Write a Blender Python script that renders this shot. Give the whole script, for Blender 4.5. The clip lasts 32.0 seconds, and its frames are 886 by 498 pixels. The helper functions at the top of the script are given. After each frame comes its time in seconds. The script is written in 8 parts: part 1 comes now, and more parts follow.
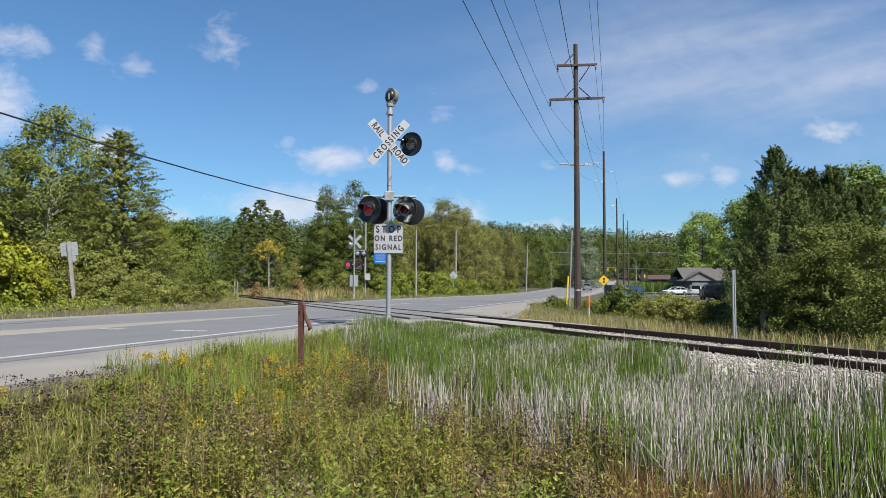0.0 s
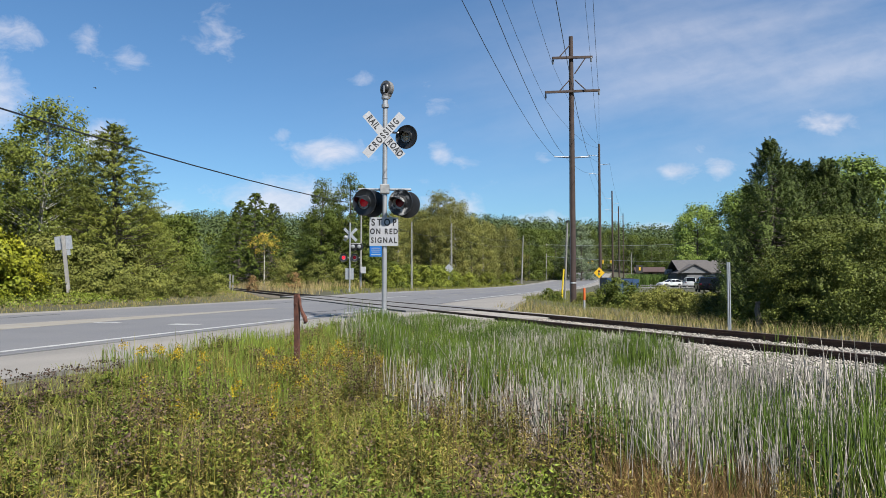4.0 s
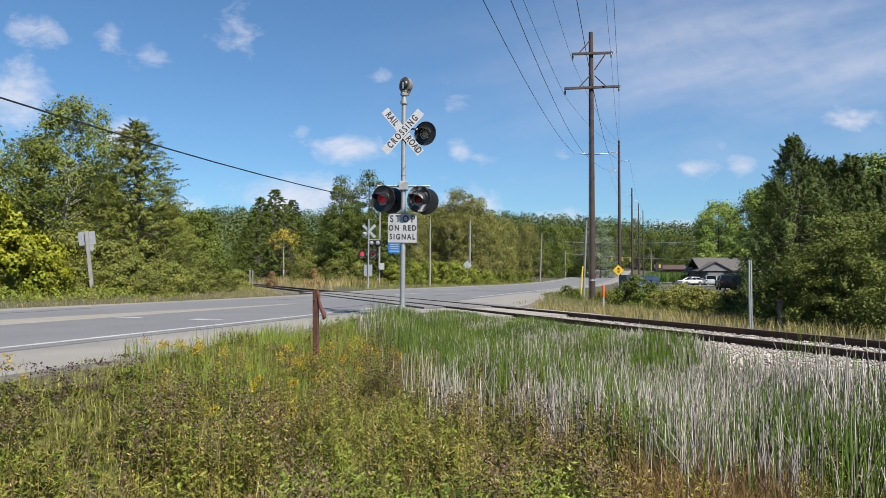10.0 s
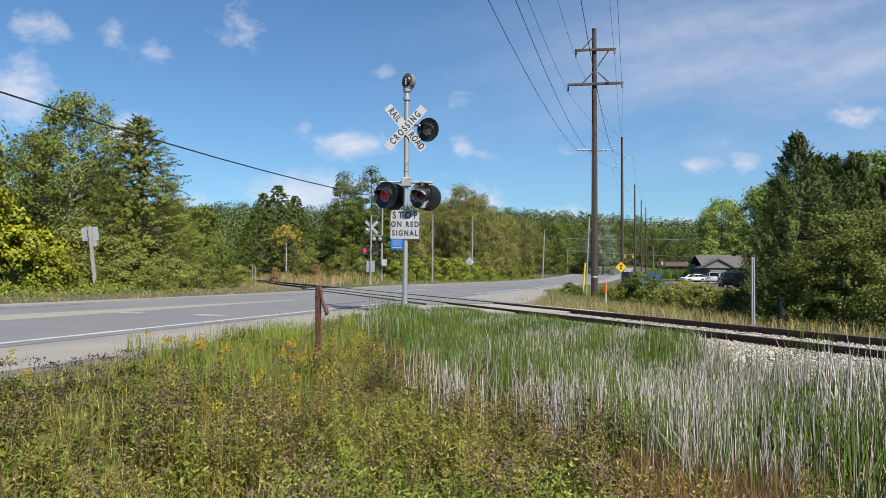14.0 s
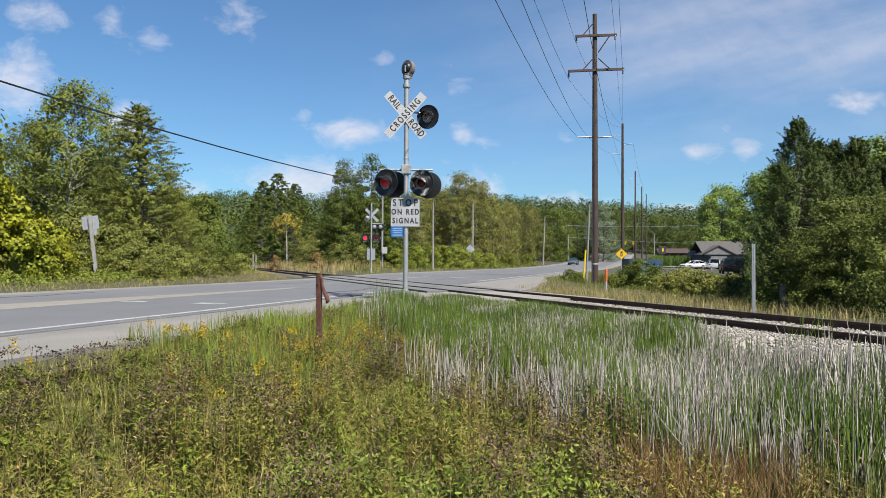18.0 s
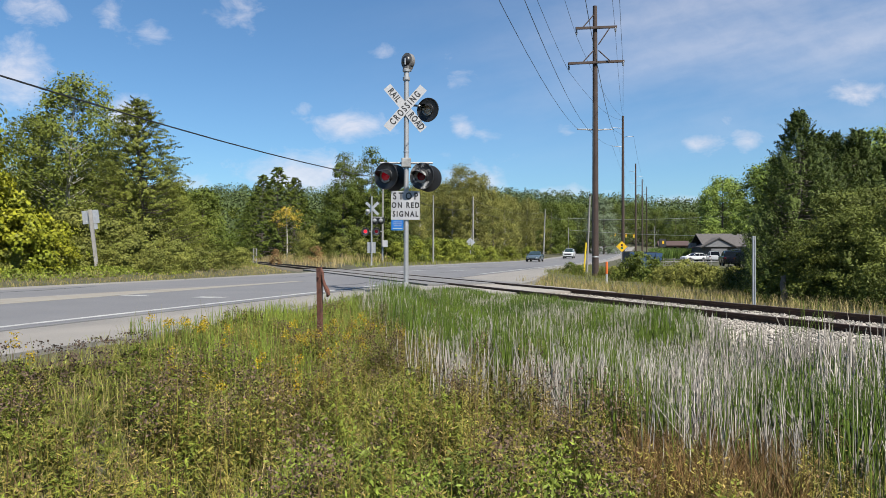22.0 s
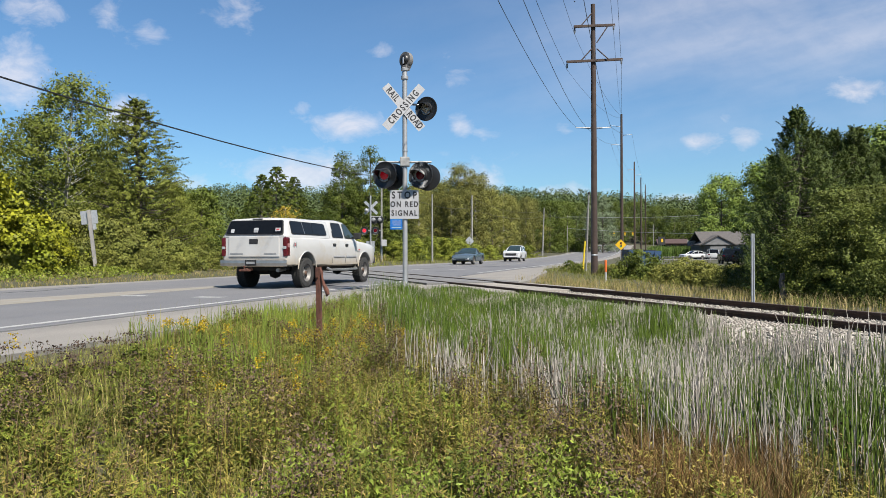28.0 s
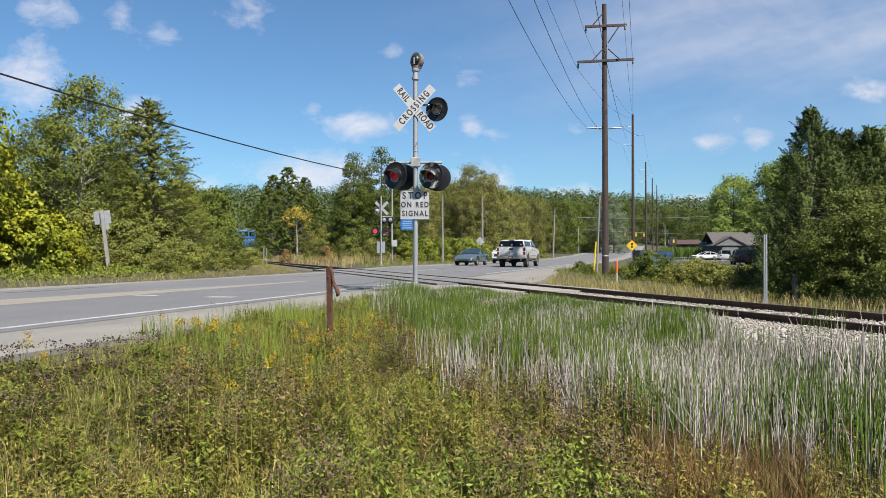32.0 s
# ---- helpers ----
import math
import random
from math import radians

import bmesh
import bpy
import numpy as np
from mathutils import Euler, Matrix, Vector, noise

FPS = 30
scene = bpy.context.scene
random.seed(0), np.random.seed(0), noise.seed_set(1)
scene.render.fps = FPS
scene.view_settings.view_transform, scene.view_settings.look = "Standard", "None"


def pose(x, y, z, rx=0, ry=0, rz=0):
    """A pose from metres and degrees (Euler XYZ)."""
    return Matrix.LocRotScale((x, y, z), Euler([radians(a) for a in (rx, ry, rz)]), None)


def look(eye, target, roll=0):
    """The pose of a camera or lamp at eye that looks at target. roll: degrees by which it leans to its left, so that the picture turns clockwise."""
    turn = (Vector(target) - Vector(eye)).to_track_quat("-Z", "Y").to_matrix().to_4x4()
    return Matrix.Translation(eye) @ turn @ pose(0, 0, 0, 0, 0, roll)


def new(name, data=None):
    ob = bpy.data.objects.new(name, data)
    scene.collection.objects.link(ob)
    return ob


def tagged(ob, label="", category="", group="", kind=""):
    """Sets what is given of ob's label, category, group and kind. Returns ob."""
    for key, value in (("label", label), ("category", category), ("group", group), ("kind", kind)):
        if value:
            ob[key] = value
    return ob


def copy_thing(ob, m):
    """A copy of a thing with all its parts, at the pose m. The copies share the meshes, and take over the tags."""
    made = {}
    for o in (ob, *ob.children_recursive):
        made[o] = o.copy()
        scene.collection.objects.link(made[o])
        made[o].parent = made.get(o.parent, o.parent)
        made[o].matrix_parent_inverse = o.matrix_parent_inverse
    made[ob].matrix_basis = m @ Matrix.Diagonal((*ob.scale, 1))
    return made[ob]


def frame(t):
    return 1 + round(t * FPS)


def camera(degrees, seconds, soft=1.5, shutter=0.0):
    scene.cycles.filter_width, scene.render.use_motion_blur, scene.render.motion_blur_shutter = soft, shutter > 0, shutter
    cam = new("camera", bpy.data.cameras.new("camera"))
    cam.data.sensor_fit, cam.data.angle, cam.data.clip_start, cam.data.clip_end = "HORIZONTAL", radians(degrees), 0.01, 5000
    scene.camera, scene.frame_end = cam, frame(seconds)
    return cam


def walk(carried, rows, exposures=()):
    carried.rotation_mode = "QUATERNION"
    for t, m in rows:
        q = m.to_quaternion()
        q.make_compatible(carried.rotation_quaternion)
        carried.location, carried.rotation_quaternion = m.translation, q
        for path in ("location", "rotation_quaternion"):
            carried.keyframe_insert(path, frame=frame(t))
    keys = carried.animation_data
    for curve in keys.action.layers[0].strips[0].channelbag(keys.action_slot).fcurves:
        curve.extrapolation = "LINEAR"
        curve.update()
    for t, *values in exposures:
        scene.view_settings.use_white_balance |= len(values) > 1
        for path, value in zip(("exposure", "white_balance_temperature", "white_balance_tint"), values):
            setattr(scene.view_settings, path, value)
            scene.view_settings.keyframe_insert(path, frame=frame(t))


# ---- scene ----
cam = camera(65.04, 32.0, soft=0.5)
EYE = Vector((0.0, 0.0, 0.90))


def aim(yaw, pitch, roll):
    """A pose at the eye, from degrees to the right, upwards and of lean."""
    a, b = radians(yaw), radians(pitch)
    way = Vector((math.sin(a) * math.cos(b), math.cos(a) * math.cos(b), math.sin(b)))
    return look(EYE, EYE + way, roll)


# seconds, degrees to the right, upwards, roll
PATH = [
    (0, 1.38, 3.21, 0.20), (0.5, 1.62, 4.64, 0.38), (1, 1.57, 4.60, 0.41), (1.5, 1.55, 3.90, 0.02),
    (2, 1.93, 3.05, -0.00), (2.5, 1.96, 2.83, 0.04), (3, 2.05, 2.69, 0.01), (3.5, 1.95, 2.69, 0.03),
    (5.5, 1.08, 2.27, 0.00), (6, 0.97, 2.26, -0.03), (6.5, 0.88, 2.27, 0.01), (7, 0.75, 2.32, 0.08),
    (7.5, 0.70, 2.34, 0.09), (8, 0.65, 2.34, 0.14), (8.5, 0.57, 2.31, 0.24), (9, 0.42, 2.33, 0.24),
    (9.5, 0.32, 2.31, 0.34), (10, 0.23, 2.35, 0.31), (10.5, 0.18, 2.35, 0.36), (11, 0.17, 2.37, 0.39),
    (11.5, 0.14, 2.35, 0.48), (12, 0.13, 2.36, 0.48), (12.5, 0.09, 2.29, 0.51), (13, 0.07, 2.20, 0.51),
    (13.5, 0.06, 2.13, 0.48), (14, 0.03, 2.05, 0.47), (14.5, 0.03, 1.92, 0.46), (16.5, 0.00, 1.35, 0.33),
    (17, 0.00, 1.25, 0.31), (17.5, -0.00, 1.12, 0.29), (18, -0.00, 1.02, 0.26), (18.5, 0.01, 0.94, 0.19),
    (19, -0.01, 0.83, 0.17), (19.5, -0.00, 0.77, 0.21), (20, 0.02, 0.72, 0.19), (20.5, 0.00, 0.62, 0.15),
    (21, -0.04, 0.55, 0.14), (21.5, -0.03, 0.46, 0.08), (22, -0.03, 0.46, 0.08), (22.5, 0.01, 0.43, 0.05),
    (23, 0.00, 0.45, -0.00), (23.5, 0.07, 0.46, -0.01), (24, 0.11, 0.45, -0.05), (24.5, 0.09, 0.45, -0.15),
    (25, 0.11, 0.44, -0.18), (25.5, 0.12, 0.42, -0.19), (27.5, 0.08, 0.33, -0.27), (28, 0.05, 0.37, -0.16),
    (28.5, 0.04, 0.37, -0.17), (29, 0.06, 0.37, -0.15), (29.5, -0.06, 0.37, -0.18), (30, -0.23, 0.39, -0.17),
    (30.5, -0.38, 0.40, -0.14), (31, -0.53, 0.38, -0.03), (31.5, -0.67, 0.39, -0.05), (32, -0.81, 0.41, -0.06),
]
walk(cam, [(t, aim(a, b, c)) for t, a, b, c in PATH],
     [(0, 1.09, 6380, 10), (6, 1.10, 6440, 10), (18, 1.11, 6490, 10), (23, 1.12, 6530, 10), (27, 1.14, 6600, 10), (32, 1.16, 6640, 10)])

# ---------------------------------------------------------------- light
SUN_AZ, SUN_EL = 146.0, 52.0          # degrees clockwise from the view, above the horizon


def sky_world():
    w = bpy.data.worlds.new("sky")
    scene.world = w
    w.use_nodes = True
    nt = w.node_tree
    nt.nodes.clear()
    N = nt.nodes.new
    out, bg, sky = N("ShaderNodeOutputWorld"), N("ShaderNodeBackground"), N("ShaderNodeTexSky")
    sky.sky_type = "NISHITA"
    sky.sun_disc = False
    sky.sun_elevation = radians(SUN_EL)
    sky.sun_rotation = radians(SUN_AZ)
    sky.air_density, sky.dust_density, sky.ozone_density = 1.0, 0.6, 3.0
    bg.inputs["Strength"].default_value = 0.053
    co, sep = N("ShaderNodeTexCoord"), N("ShaderNodeSeparateXYZ")
    nt.links.new(co.outputs["Generated"], sep.inputs[0])

    def op(kind, a, b=None, c=None):
        n = N("ShaderNodeMath")
        n.operation = kind
        for i, v in enumerate((a, b, c)):
            if v is None:
                continue
            if isinstance(v, (int, float)):
                n.inputs[i].default_value = v
            else:
                nt.links.new(v, n.inputs[i])
        return n.outputs[0]

    X, Y, Z = sep.outputs
    px, pz = op("DIVIDE", X, op("MAXIMUM", Y, 0.05)), op("DIVIDE", Z, op("MAXIMUM", Y, 0.05))
    comb = N("ShaderNodeCombineXYZ")
    nt.links.new(px, comb.inputs[0])
    nt.links.new(op("MULTIPLY", pz, 1.7), comb.inputs[1])
    puff = N("ShaderNodeTexNoise")
    nt.links.new(comb.outputs[0], puff.inputs["Vector"])
    for k, v in (("Scale", 19.0), ("Detail", 8.0), ("Roughness", 0.62), ("Distortion", 0.35)):
        puff.inputs[k].default_value = v
    big = N("ShaderNodeTexNoise")
    nt.links.new(comb.outputs[0], big.inputs["Vector"])
    for k, v in (("Scale", 7.0), ("Detail", 6.0), ("Roughness", 0.55), ("Distortion", 0.8)):
        big.inputs[k].default_value = v
    # fair-weather cumulus: centre across, up, half width, half height, weight
    clouds = [(-0.62, 0.26, 0.065, 0.06, 0.85), (-0.59, 0.355, 0.055, 0.03, 0.65), (-0.48, 0.345, 0.03, 0.03, 0.55),
              (-0.425, 0.315, 0.035, 0.03, 0.5), (-0.30, 0.355, 0.04, 0.035, 0.6), (-0.19, 0.113, 0.10, 0.034, 1.2),
              (-0.137, 0.184, 0.062, 0.022, 1.0), (-0.20, 0.21, 0.02, 0.012, 0.55), (-0.09, 0.29, 0.03, 0.013, 0.5),
              (0.025, 0.183, 0.022, 0.022, 0.75), (0.065, 0.172, 0.03, 0.014, 0.5), (0.02, 0.265, 0.05, 0.035, 0.35),
              (0.375, 0.162, 0.036, 0.017, 0.95), (0.438, 0.168, 0.024, 0.022, 0.85), (0.41, 0.195, 0.016, 0.01, 0.6),
              (0.60, 0.235, 0.055, 0.02, 1.0), (0.175, 0.176, 0.018, 0.012, 0.6), (-0.46, 0.20, 0.04, 0.03, 1.0),
              (0.04, 0.108, 0.05, 0.024, 0.9), (0.17, 0.088, 0.06, 0.014, 0.8), (0.34, 0.078, 0.06, 0.010, 0.6),
              (-0.38, 0.10, 0.06, 0.02, 0.7), (0.05, 0.14, 0.13, 0.014, 0.3)]
    total = None
    for cx, cz, a, b, wgt in clouds:
        ux = op("MULTIPLY", op("SUBTRACT", px, cx), 1 / a)
        uz = op("MULTIPLY", op("SUBTRACT", pz, cz), 1 / b)
        r = op("ADD", op("MULTIPLY", ux, ux), op("MULTIPLY", uz, uz))
        g = op("MULTIPLY", op("POWER", 2.718, op("MULTIPLY", r, -1.0)), wgt)
        total = g if total is None else op("MAXIMUM", total, g)
    cum = op("MULTIPLY_ADD", op("SUBTRACT", puff.outputs[0], 0.5), 1.5, op("SUBTRACT", total, 0.30))
    cum = op("MINIMUM", op("MAXIMUM", op("MULTIPLY", cum, 0.95), 0.0), 0.72)
    # high thin veil to the upper right
    veil_in = N("ShaderNodeCombineXYZ")
    nt.links.new(op("ADD", op("MULTIPLY", px, 1.0), op("MULTIPLY", pz, 1.6)), veil_in.inputs[0])
    nt.links.new(op("SUBTRACT", op("MULTIPLY", pz, 7.0), op("MULTIPLY", px, 2.0)), veil_in.inputs[1])
    vn = N("ShaderNodeTexNoise")
    nt.links.new(veil_in.outputs[0], vn.inputs["Vector"])
    for k, v in (("Scale", 1.7), ("Detail", 7.0), ("Roughness", 0.5)):
        vn.inputs[k].default_value = v
    vx = op("MULTIPLY", op("SUBTRACT", px, 0.52), 1 / 0.40)
    vz = op("MULTIPLY", op("SUBTRACT", pz, op("MULTIPLY_ADD", px, 0.12, 0.27)), 1 / 0.13)
    vm = op("POWER", 2.718, op("MULTIPLY", op("ADD", op("MULTIPLY", vx, vx), op("MULTIPLY", vz, vz)), -1.0))
    veil = op("MINIMUM", op("MAXIMUM", op("MULTIPLY", op("MULTIPLY", vm, op("SUBTRACT", vn.outputs[0], 0.27)), 1.35), 0.0), 0.45)
    cover = op("MINIMUM", op("MAXIMUM", cum, veil), 0.9)
    front = op("GREATER_THAN", Y, 0.06)
    cover = op("MULTIPLY", cover, front)
    tint = N("ShaderNodeMix")
    tint.data_type = "RGBA"
    shade = N("ShaderNodeValToRGB")
    shade.color_ramp.elements[0].position, shade.color_ramp.elements[0].color = 0.3, (5.7, 6.0, 7.1, 1)
    shade.color_ramp.elements[1].position, shade.color_ramp.elements[1].color = 0.6, (7.5, 7.4, 8.0, 1)
    nt.links.new(puff.outputs[0], shade.inputs[0])
    nt.links.new(cover, tint.inputs["Factor"])
    blue = N("ShaderNodeMix")
    blue.data_type, blue.blend_type = "RGBA", "MULTIPLY"
    blue.inputs["Factor"].default_value = 1.0
    blue.inputs["B"].default_value = (0.72, 1.0, 1.17, 1)
    nt.links.new(sky.outputs[0], blue.inputs["A"])
    nt.links.new(blue.outputs["Result"], tint.inputs["A"])
    nt.links.new(shade.outputs[0], tint.inputs["B"])
    nt.links.new(tint.outputs["Result"], bg.inputs[0])
    nt.links.new(bg.outputs[0], out.inputs[0])


sky_world()
sun = new("sun", bpy.data.lights.new("sun", "SUN"))
sun.data.energy, sun.data.angle, sun.data.color = 5.0, radians(0.6), (1.0, 0.95, 0.87)
_a, _e = radians(SUN_AZ), radians(SUN_EL)
SUN_WAY = Vector((math.sin(_a) * math.cos(_e), math.cos(_a) * math.cos(_e), math.sin(_e)))
sun.matrix_world = look((0, 0, 60), Vector((0, 0, 60)) - SUN_WAY)


# ---------------------------------------------------------------- materials
ALBEDO = 0.59


def mat(name, color, rough=0.8, metal=0.0, var=0.25, scale=8.0, second=None, fine=60.0, bump=0.0, dirt=None,
        dirt_scale=1.5, dirt_at=0.55, island=0.0, spec=0.5, emit=0.0, emit_color=None, trans=0.0, object_var=0.0):
    """A procedural surface: two scales of colour change, optional stains, bump, and change from piece to piece."""
    m = bpy.data.materials.new(name)
    m.use_nodes = True
    nt = m.node_tree
    b = nt.nodes["Principled BSDF"]
    b.inputs["Roughness"].default_value, b.inputs["Metallic"].default_value = rough, metal
    b.inputs["Specular IOR Level"].default_value = spec
    N, L = nt.nodes.new, nt.links.new
    co = N("ShaderNodeTexCoord")
    n1, n2 = N("ShaderNodeTexNoise"), N("ShaderNodeTexNoise")
    for n, s, d in ((n1, scale, 4.0), (n2, fine, 3.0)):
        n.inputs["Scale"].default_value, n.inputs["Detail"].default_value = s, d
        L(co.outputs["Object"], n.inputs["Vector"])
    mix = N("ShaderNodeMix")
    mix.data_type = "RGBA"
    c = Vector(color) * ALBEDO
    c2 = Vector(second) * ALBEDO if second else c * (1 - var)
    c1 = c if second else c * (1 + var * 0.6)
    mix.inputs["A"].default_value, mix.inputs["B"].default_value = (*c1, 1), (*c2, 1)
    ramp = N("ShaderNodeMapRange")
    ramp.inputs["From Min"].default_value, ramp.inputs["From Max"].default_value = 0.34, 0.66
    L(n1.outputs[0], ramp.inputs[0])
    L(ramp.outputs[0], mix.inputs["Factor"])
    col = mix.outputs["Result"]

    def times(col, fac, lo, hi):
        r = N("ShaderNodeMapRange")
        r.inputs["To Min"].default_value, r.inputs["To Max"].default_value = lo, hi
        L(fac, r.inputs[0])
        h = N("ShaderNodeHueSaturation")
        L(r.outputs[0], h.inputs["Value"])
        L(col, h.inputs["Color"])
        return h.outputs[0]

    col = times(col, n2.outputs[0], 1 - var * 0.8, 1 + var * 0.8)
    if island:
        g = N("ShaderNodeNewGeometry")
        col = times(col, g.outputs["Random Per Island"], 1 - island, 1 + island)
    if object_var:
        o = N("ShaderNodeObjectInfo")
        col = times(col, o.outputs["Random"], 1 - object_var, 1 + object_var)
    if dirt:
        n3 = N("ShaderNodeTexNoise")
        n3.inputs["Scale"].default_value, n3.inputs["Detail"].default_value, n3.inputs["Roughness"].default_value = dirt_scale, 7.0, 0.65
        L(co.outputs["Object"], n3.inputs["Vector"])
        r3 = N("ShaderNodeMapRange")
        r3.inputs["From Min"].default_value, r3.inputs["From Max"].default_value = dirt_at, dirt_at + 0.14
        L(n3.outputs[0], r3.inputs[0])
        m3 = N("ShaderNodeMix")
        m3.data_type = "RGBA"
        m3.inputs["B"].default_value = (*(Vector(dirt) * ALBEDO * 1.3), 1)
        L(r3.outputs[0], m3.inputs["Factor"])
        L(col, m3.inputs["A"])
        col = m3.outputs["Result"]
    L(col, b.inputs["Base Color"])
    if bump:
        bp = N("ShaderNodeBump")
        bp.inputs["Strength"].default_value, bp.inputs["Distance"].default_value = bump, 0.02
        L(n2.outputs[0], bp.inputs["Height"])
        L(bp.outputs[0], b.inputs["Normal"])
    if emit:
        b.inputs["Emission Color"].default_value = (*(emit_color or color), 1)
        b.inputs["Emission Strength"].default_value = emit
    if trans:
        t = N("ShaderNodeBsdfTranslucent")
        L(col, t.inputs[0])
        ms = N("ShaderNodeMixShader")
        ms.inputs[0].default_value = trans
        L(b.outputs[0], ms.inputs[1])
        L(t.outputs[0], ms.inputs[2])
        L(ms.outputs[0], nt.nodes["Material Output"].inputs[0])
    return m


def leaf(name, color, second, island=0.45, rough=0.55):
    return mat(name, color, rough, second=second, var=0.15, scale=0.45, fine=3.0, island=island, trans=0.07, spec=0.12, object_var=0.2)


M_GROUND = mat("earth_and_turf", (0.055, 0.058, 0.022), 0.95, second=(0.075, 0.066, 0.032), scale=0.35, fine=9, var=0.35, bump=0.6)
M_ROAD = mat("worn_asphalt", (0.180, 0.180, 0.188), 0.85, second=(0.158, 0.158, 0.166), scale=0.5, fine=120, var=0.12, bump=0.15,
             dirt=(0.165, 0.162, 0.158), dirt_scale=0.35, dirt_at=0.56)
M_SHOULDER = mat("pale_gravelled_shoulder", (0.29, 0.27, 0.245), 0.95, second=(0.24, 0.225, 0.205), scale=0.9, fine=90, var=0.18, bump=0.3)
M_PALE_GRAVEL = mat("pale_packed_gravel", (0.38, 0.35, 0.31), 0.95, second=(0.30, 0.275, 0.24), scale=1.4, fine=90, var=0.2, bump=0.4)
M_PANEL = mat("asphalt_crossing_panel", (0.205, 0.20, 0.195), 0.9, second=(0.165, 0.162, 0.16), scale=1.2, fine=60, var=0.15, bump=0.2)
M_WHITE_PAINT = mat("worn_white_road_paint", (0.50, 0.50, 0.49), 0.7, var=0.1, scale=3, dirt=(0.24, 0.24, 0.24), dirt_scale=5, dirt_at=0.52)
M_TAN_PAINT = mat("worn_yellow_road_paint", (0.285, 0.255, 0.205), 0.8, var=0.1, scale=1.5, dirt=(0.235, 0.225, 0.205), dirt_scale=3, dirt_at=0.45)
M_FADED_PAINT = mat("faded_white_road_paint", (0.50, 0.50, 0.49), 0.8, var=0.1, scale=3, dirt=(0.22, 0.22, 0.22), dirt_scale=2.2, dirt_at=0.44)
M_TAR = mat("tar_crack_filler", (0.035, 0.035, 0.036), 0.6, var=0.2)
M_RAIL = mat("rusty_rail_steel", (0.085, 0.042, 0.027), 0.75, 0.25, second=(0.05, 0.028, 0.02), scale=5, fine=70, var=0.3, bump=0.2)
M_RAILTOP = mat("worn_rail_head", (0.24, 0.19, 0.16), 0.5, 0.7, var=0.2)
M_TIE = mat("creosoted_timber", (0.075, 0.055, 0.042), 0.9, second=(0.13, 0.11, 0.09), scale=6, fine=50, var=0.3, bump=0.4, object_var=0.25)
M_BALLAST = mat("crushed_limestone", (0.47, 0.43, 0.37), 0.95, second=(0.32, 0.29, 0.25), scale=14, fine=45, var=0.3, bump=0.9, island=0.35)
M_OLD_BED = mat("dark_weedy_ballast", (0.17, 0.135, 0.10), 0.95, second=(0.11, 0.095, 0.06), scale=6, fine=40, var=0.3, bump=0.8)
M_ALU = mat("weathered_aluminium_paint", (0.47, 0.48, 0.49), 0.5, 0.45, var=0.12, scale=4, fine=40, bump=0.05, dirt=(0.36, 0.35, 0.34), dirt_scale=3, dirt_at=0.58)
M_GALV = mat("galvanised_steel", (0.55, 0.57, 0.60), 0.45, 0.6, var=0.12, scale=12, fine=60)
M_BELL = mat("weathered_bell_casting", (0.24, 0.23, 0.22), 0.65, 0.2, var=0.3, scale=9, dirt=(0.10, 0.09, 0.085), dirt_scale=8, dirt_at=0.52)
M_CAST = mat("grey_cast_metal", (0.42, 0.42, 0.41), 0.6, 0.3, var=0.2, scale=8)
M_WHITE_SIGN = mat("white_sign_sheeting", (0.47, 0.475, 0.49), 0.45, var=0.04, scale=3, dirt=(0.50, 0.49, 0.47), dirt_scale=4, dirt_at=0.60)
M_BLACK_SIGN = mat("black_sign_print", (0.015, 0.015, 0.016), 0.5, var=0.1)
M_BLUE_SIGN = mat("blue_sign_sheeting", (0.006, 0.16, 0.55), 0.4, var=0.08)
M_LAMP_BLACK = mat("flat_black_enamel", (0.016, 0.017, 0.019), 0.42, var=0.3, scale=5, dirt=(0.05, 0.05, 0.05), dirt_scale=4, dirt_at=0.6)
M_LAMP_PEEL = mat("peeling_black_enamel", (0.016, 0.017, 0.019), 0.5, var=0.3, scale=5, dirt=(0.48, 0.47, 0.45), dirt_scale=6.0, dirt_at=0.50)
M_RED_GLOW = mat("softly_lit_red_lens", (0.15, 0.004, 0.010), 0.2, var=0.1, emit=0.05, emit_color=(1.0, 0.02, 0.05))
# unlit lens; its pale warm base colour stands in for reflected light
M_DARK_LENS = mat("amber_lens_painted_reflection", (0.42, 0.36, 0.28), 0.12, var=0.2, spec=0.8)
M_RED_OFF = mat("red_glass_lens", (0.20, 0.004, 0.012), 0.25, var=0.1, spec=0.35)
M_RED_LIT = mat("lit_red_glass_lens", (0.5, 0.005, 0.01), 0.15, var=0.1, emit=0.8, emit_color=(1.0, 0.03, 0.05))
M_RUST = mat("scaling_rust", (0.17, 0.062, 0.035), 0.9, second=(0.095, 0.035, 0.024), scale=14, fine=80, var=0.35, bump=0.6)
M_POLE = mat("dark_creosoted_pole", (0.044, 0.026, 0.021), 0.85, second=(0.070, 0.043, 0.033), scale=3, fine=40, var=0.3, bump=0.4)
M_POLE_GREY = mat("silvered_pole_timber", (0.36, 0.35, 0.33), 0.9, second=(0.26, 0.25, 0.235), scale=3, fine=40, var=0.25, bump=0.3)
M_WIRE = mat("aluminium_conductor", (0.11, 0.12, 0.13), 0.5, 0.5, var=0.1)
M_CABLE = mat("black_cable_sheath", (0.012, 0.012, 0.014), 0.6, var=0.1)
M_CERAMIC = mat("grey_insulator", (0.24, 0.26, 0.29), 0.4, var=0.1)
M_YELLOW = mat("yellow_plastic_guard", (0.85, 0.62, 0.02), 0.5, var=0.08)
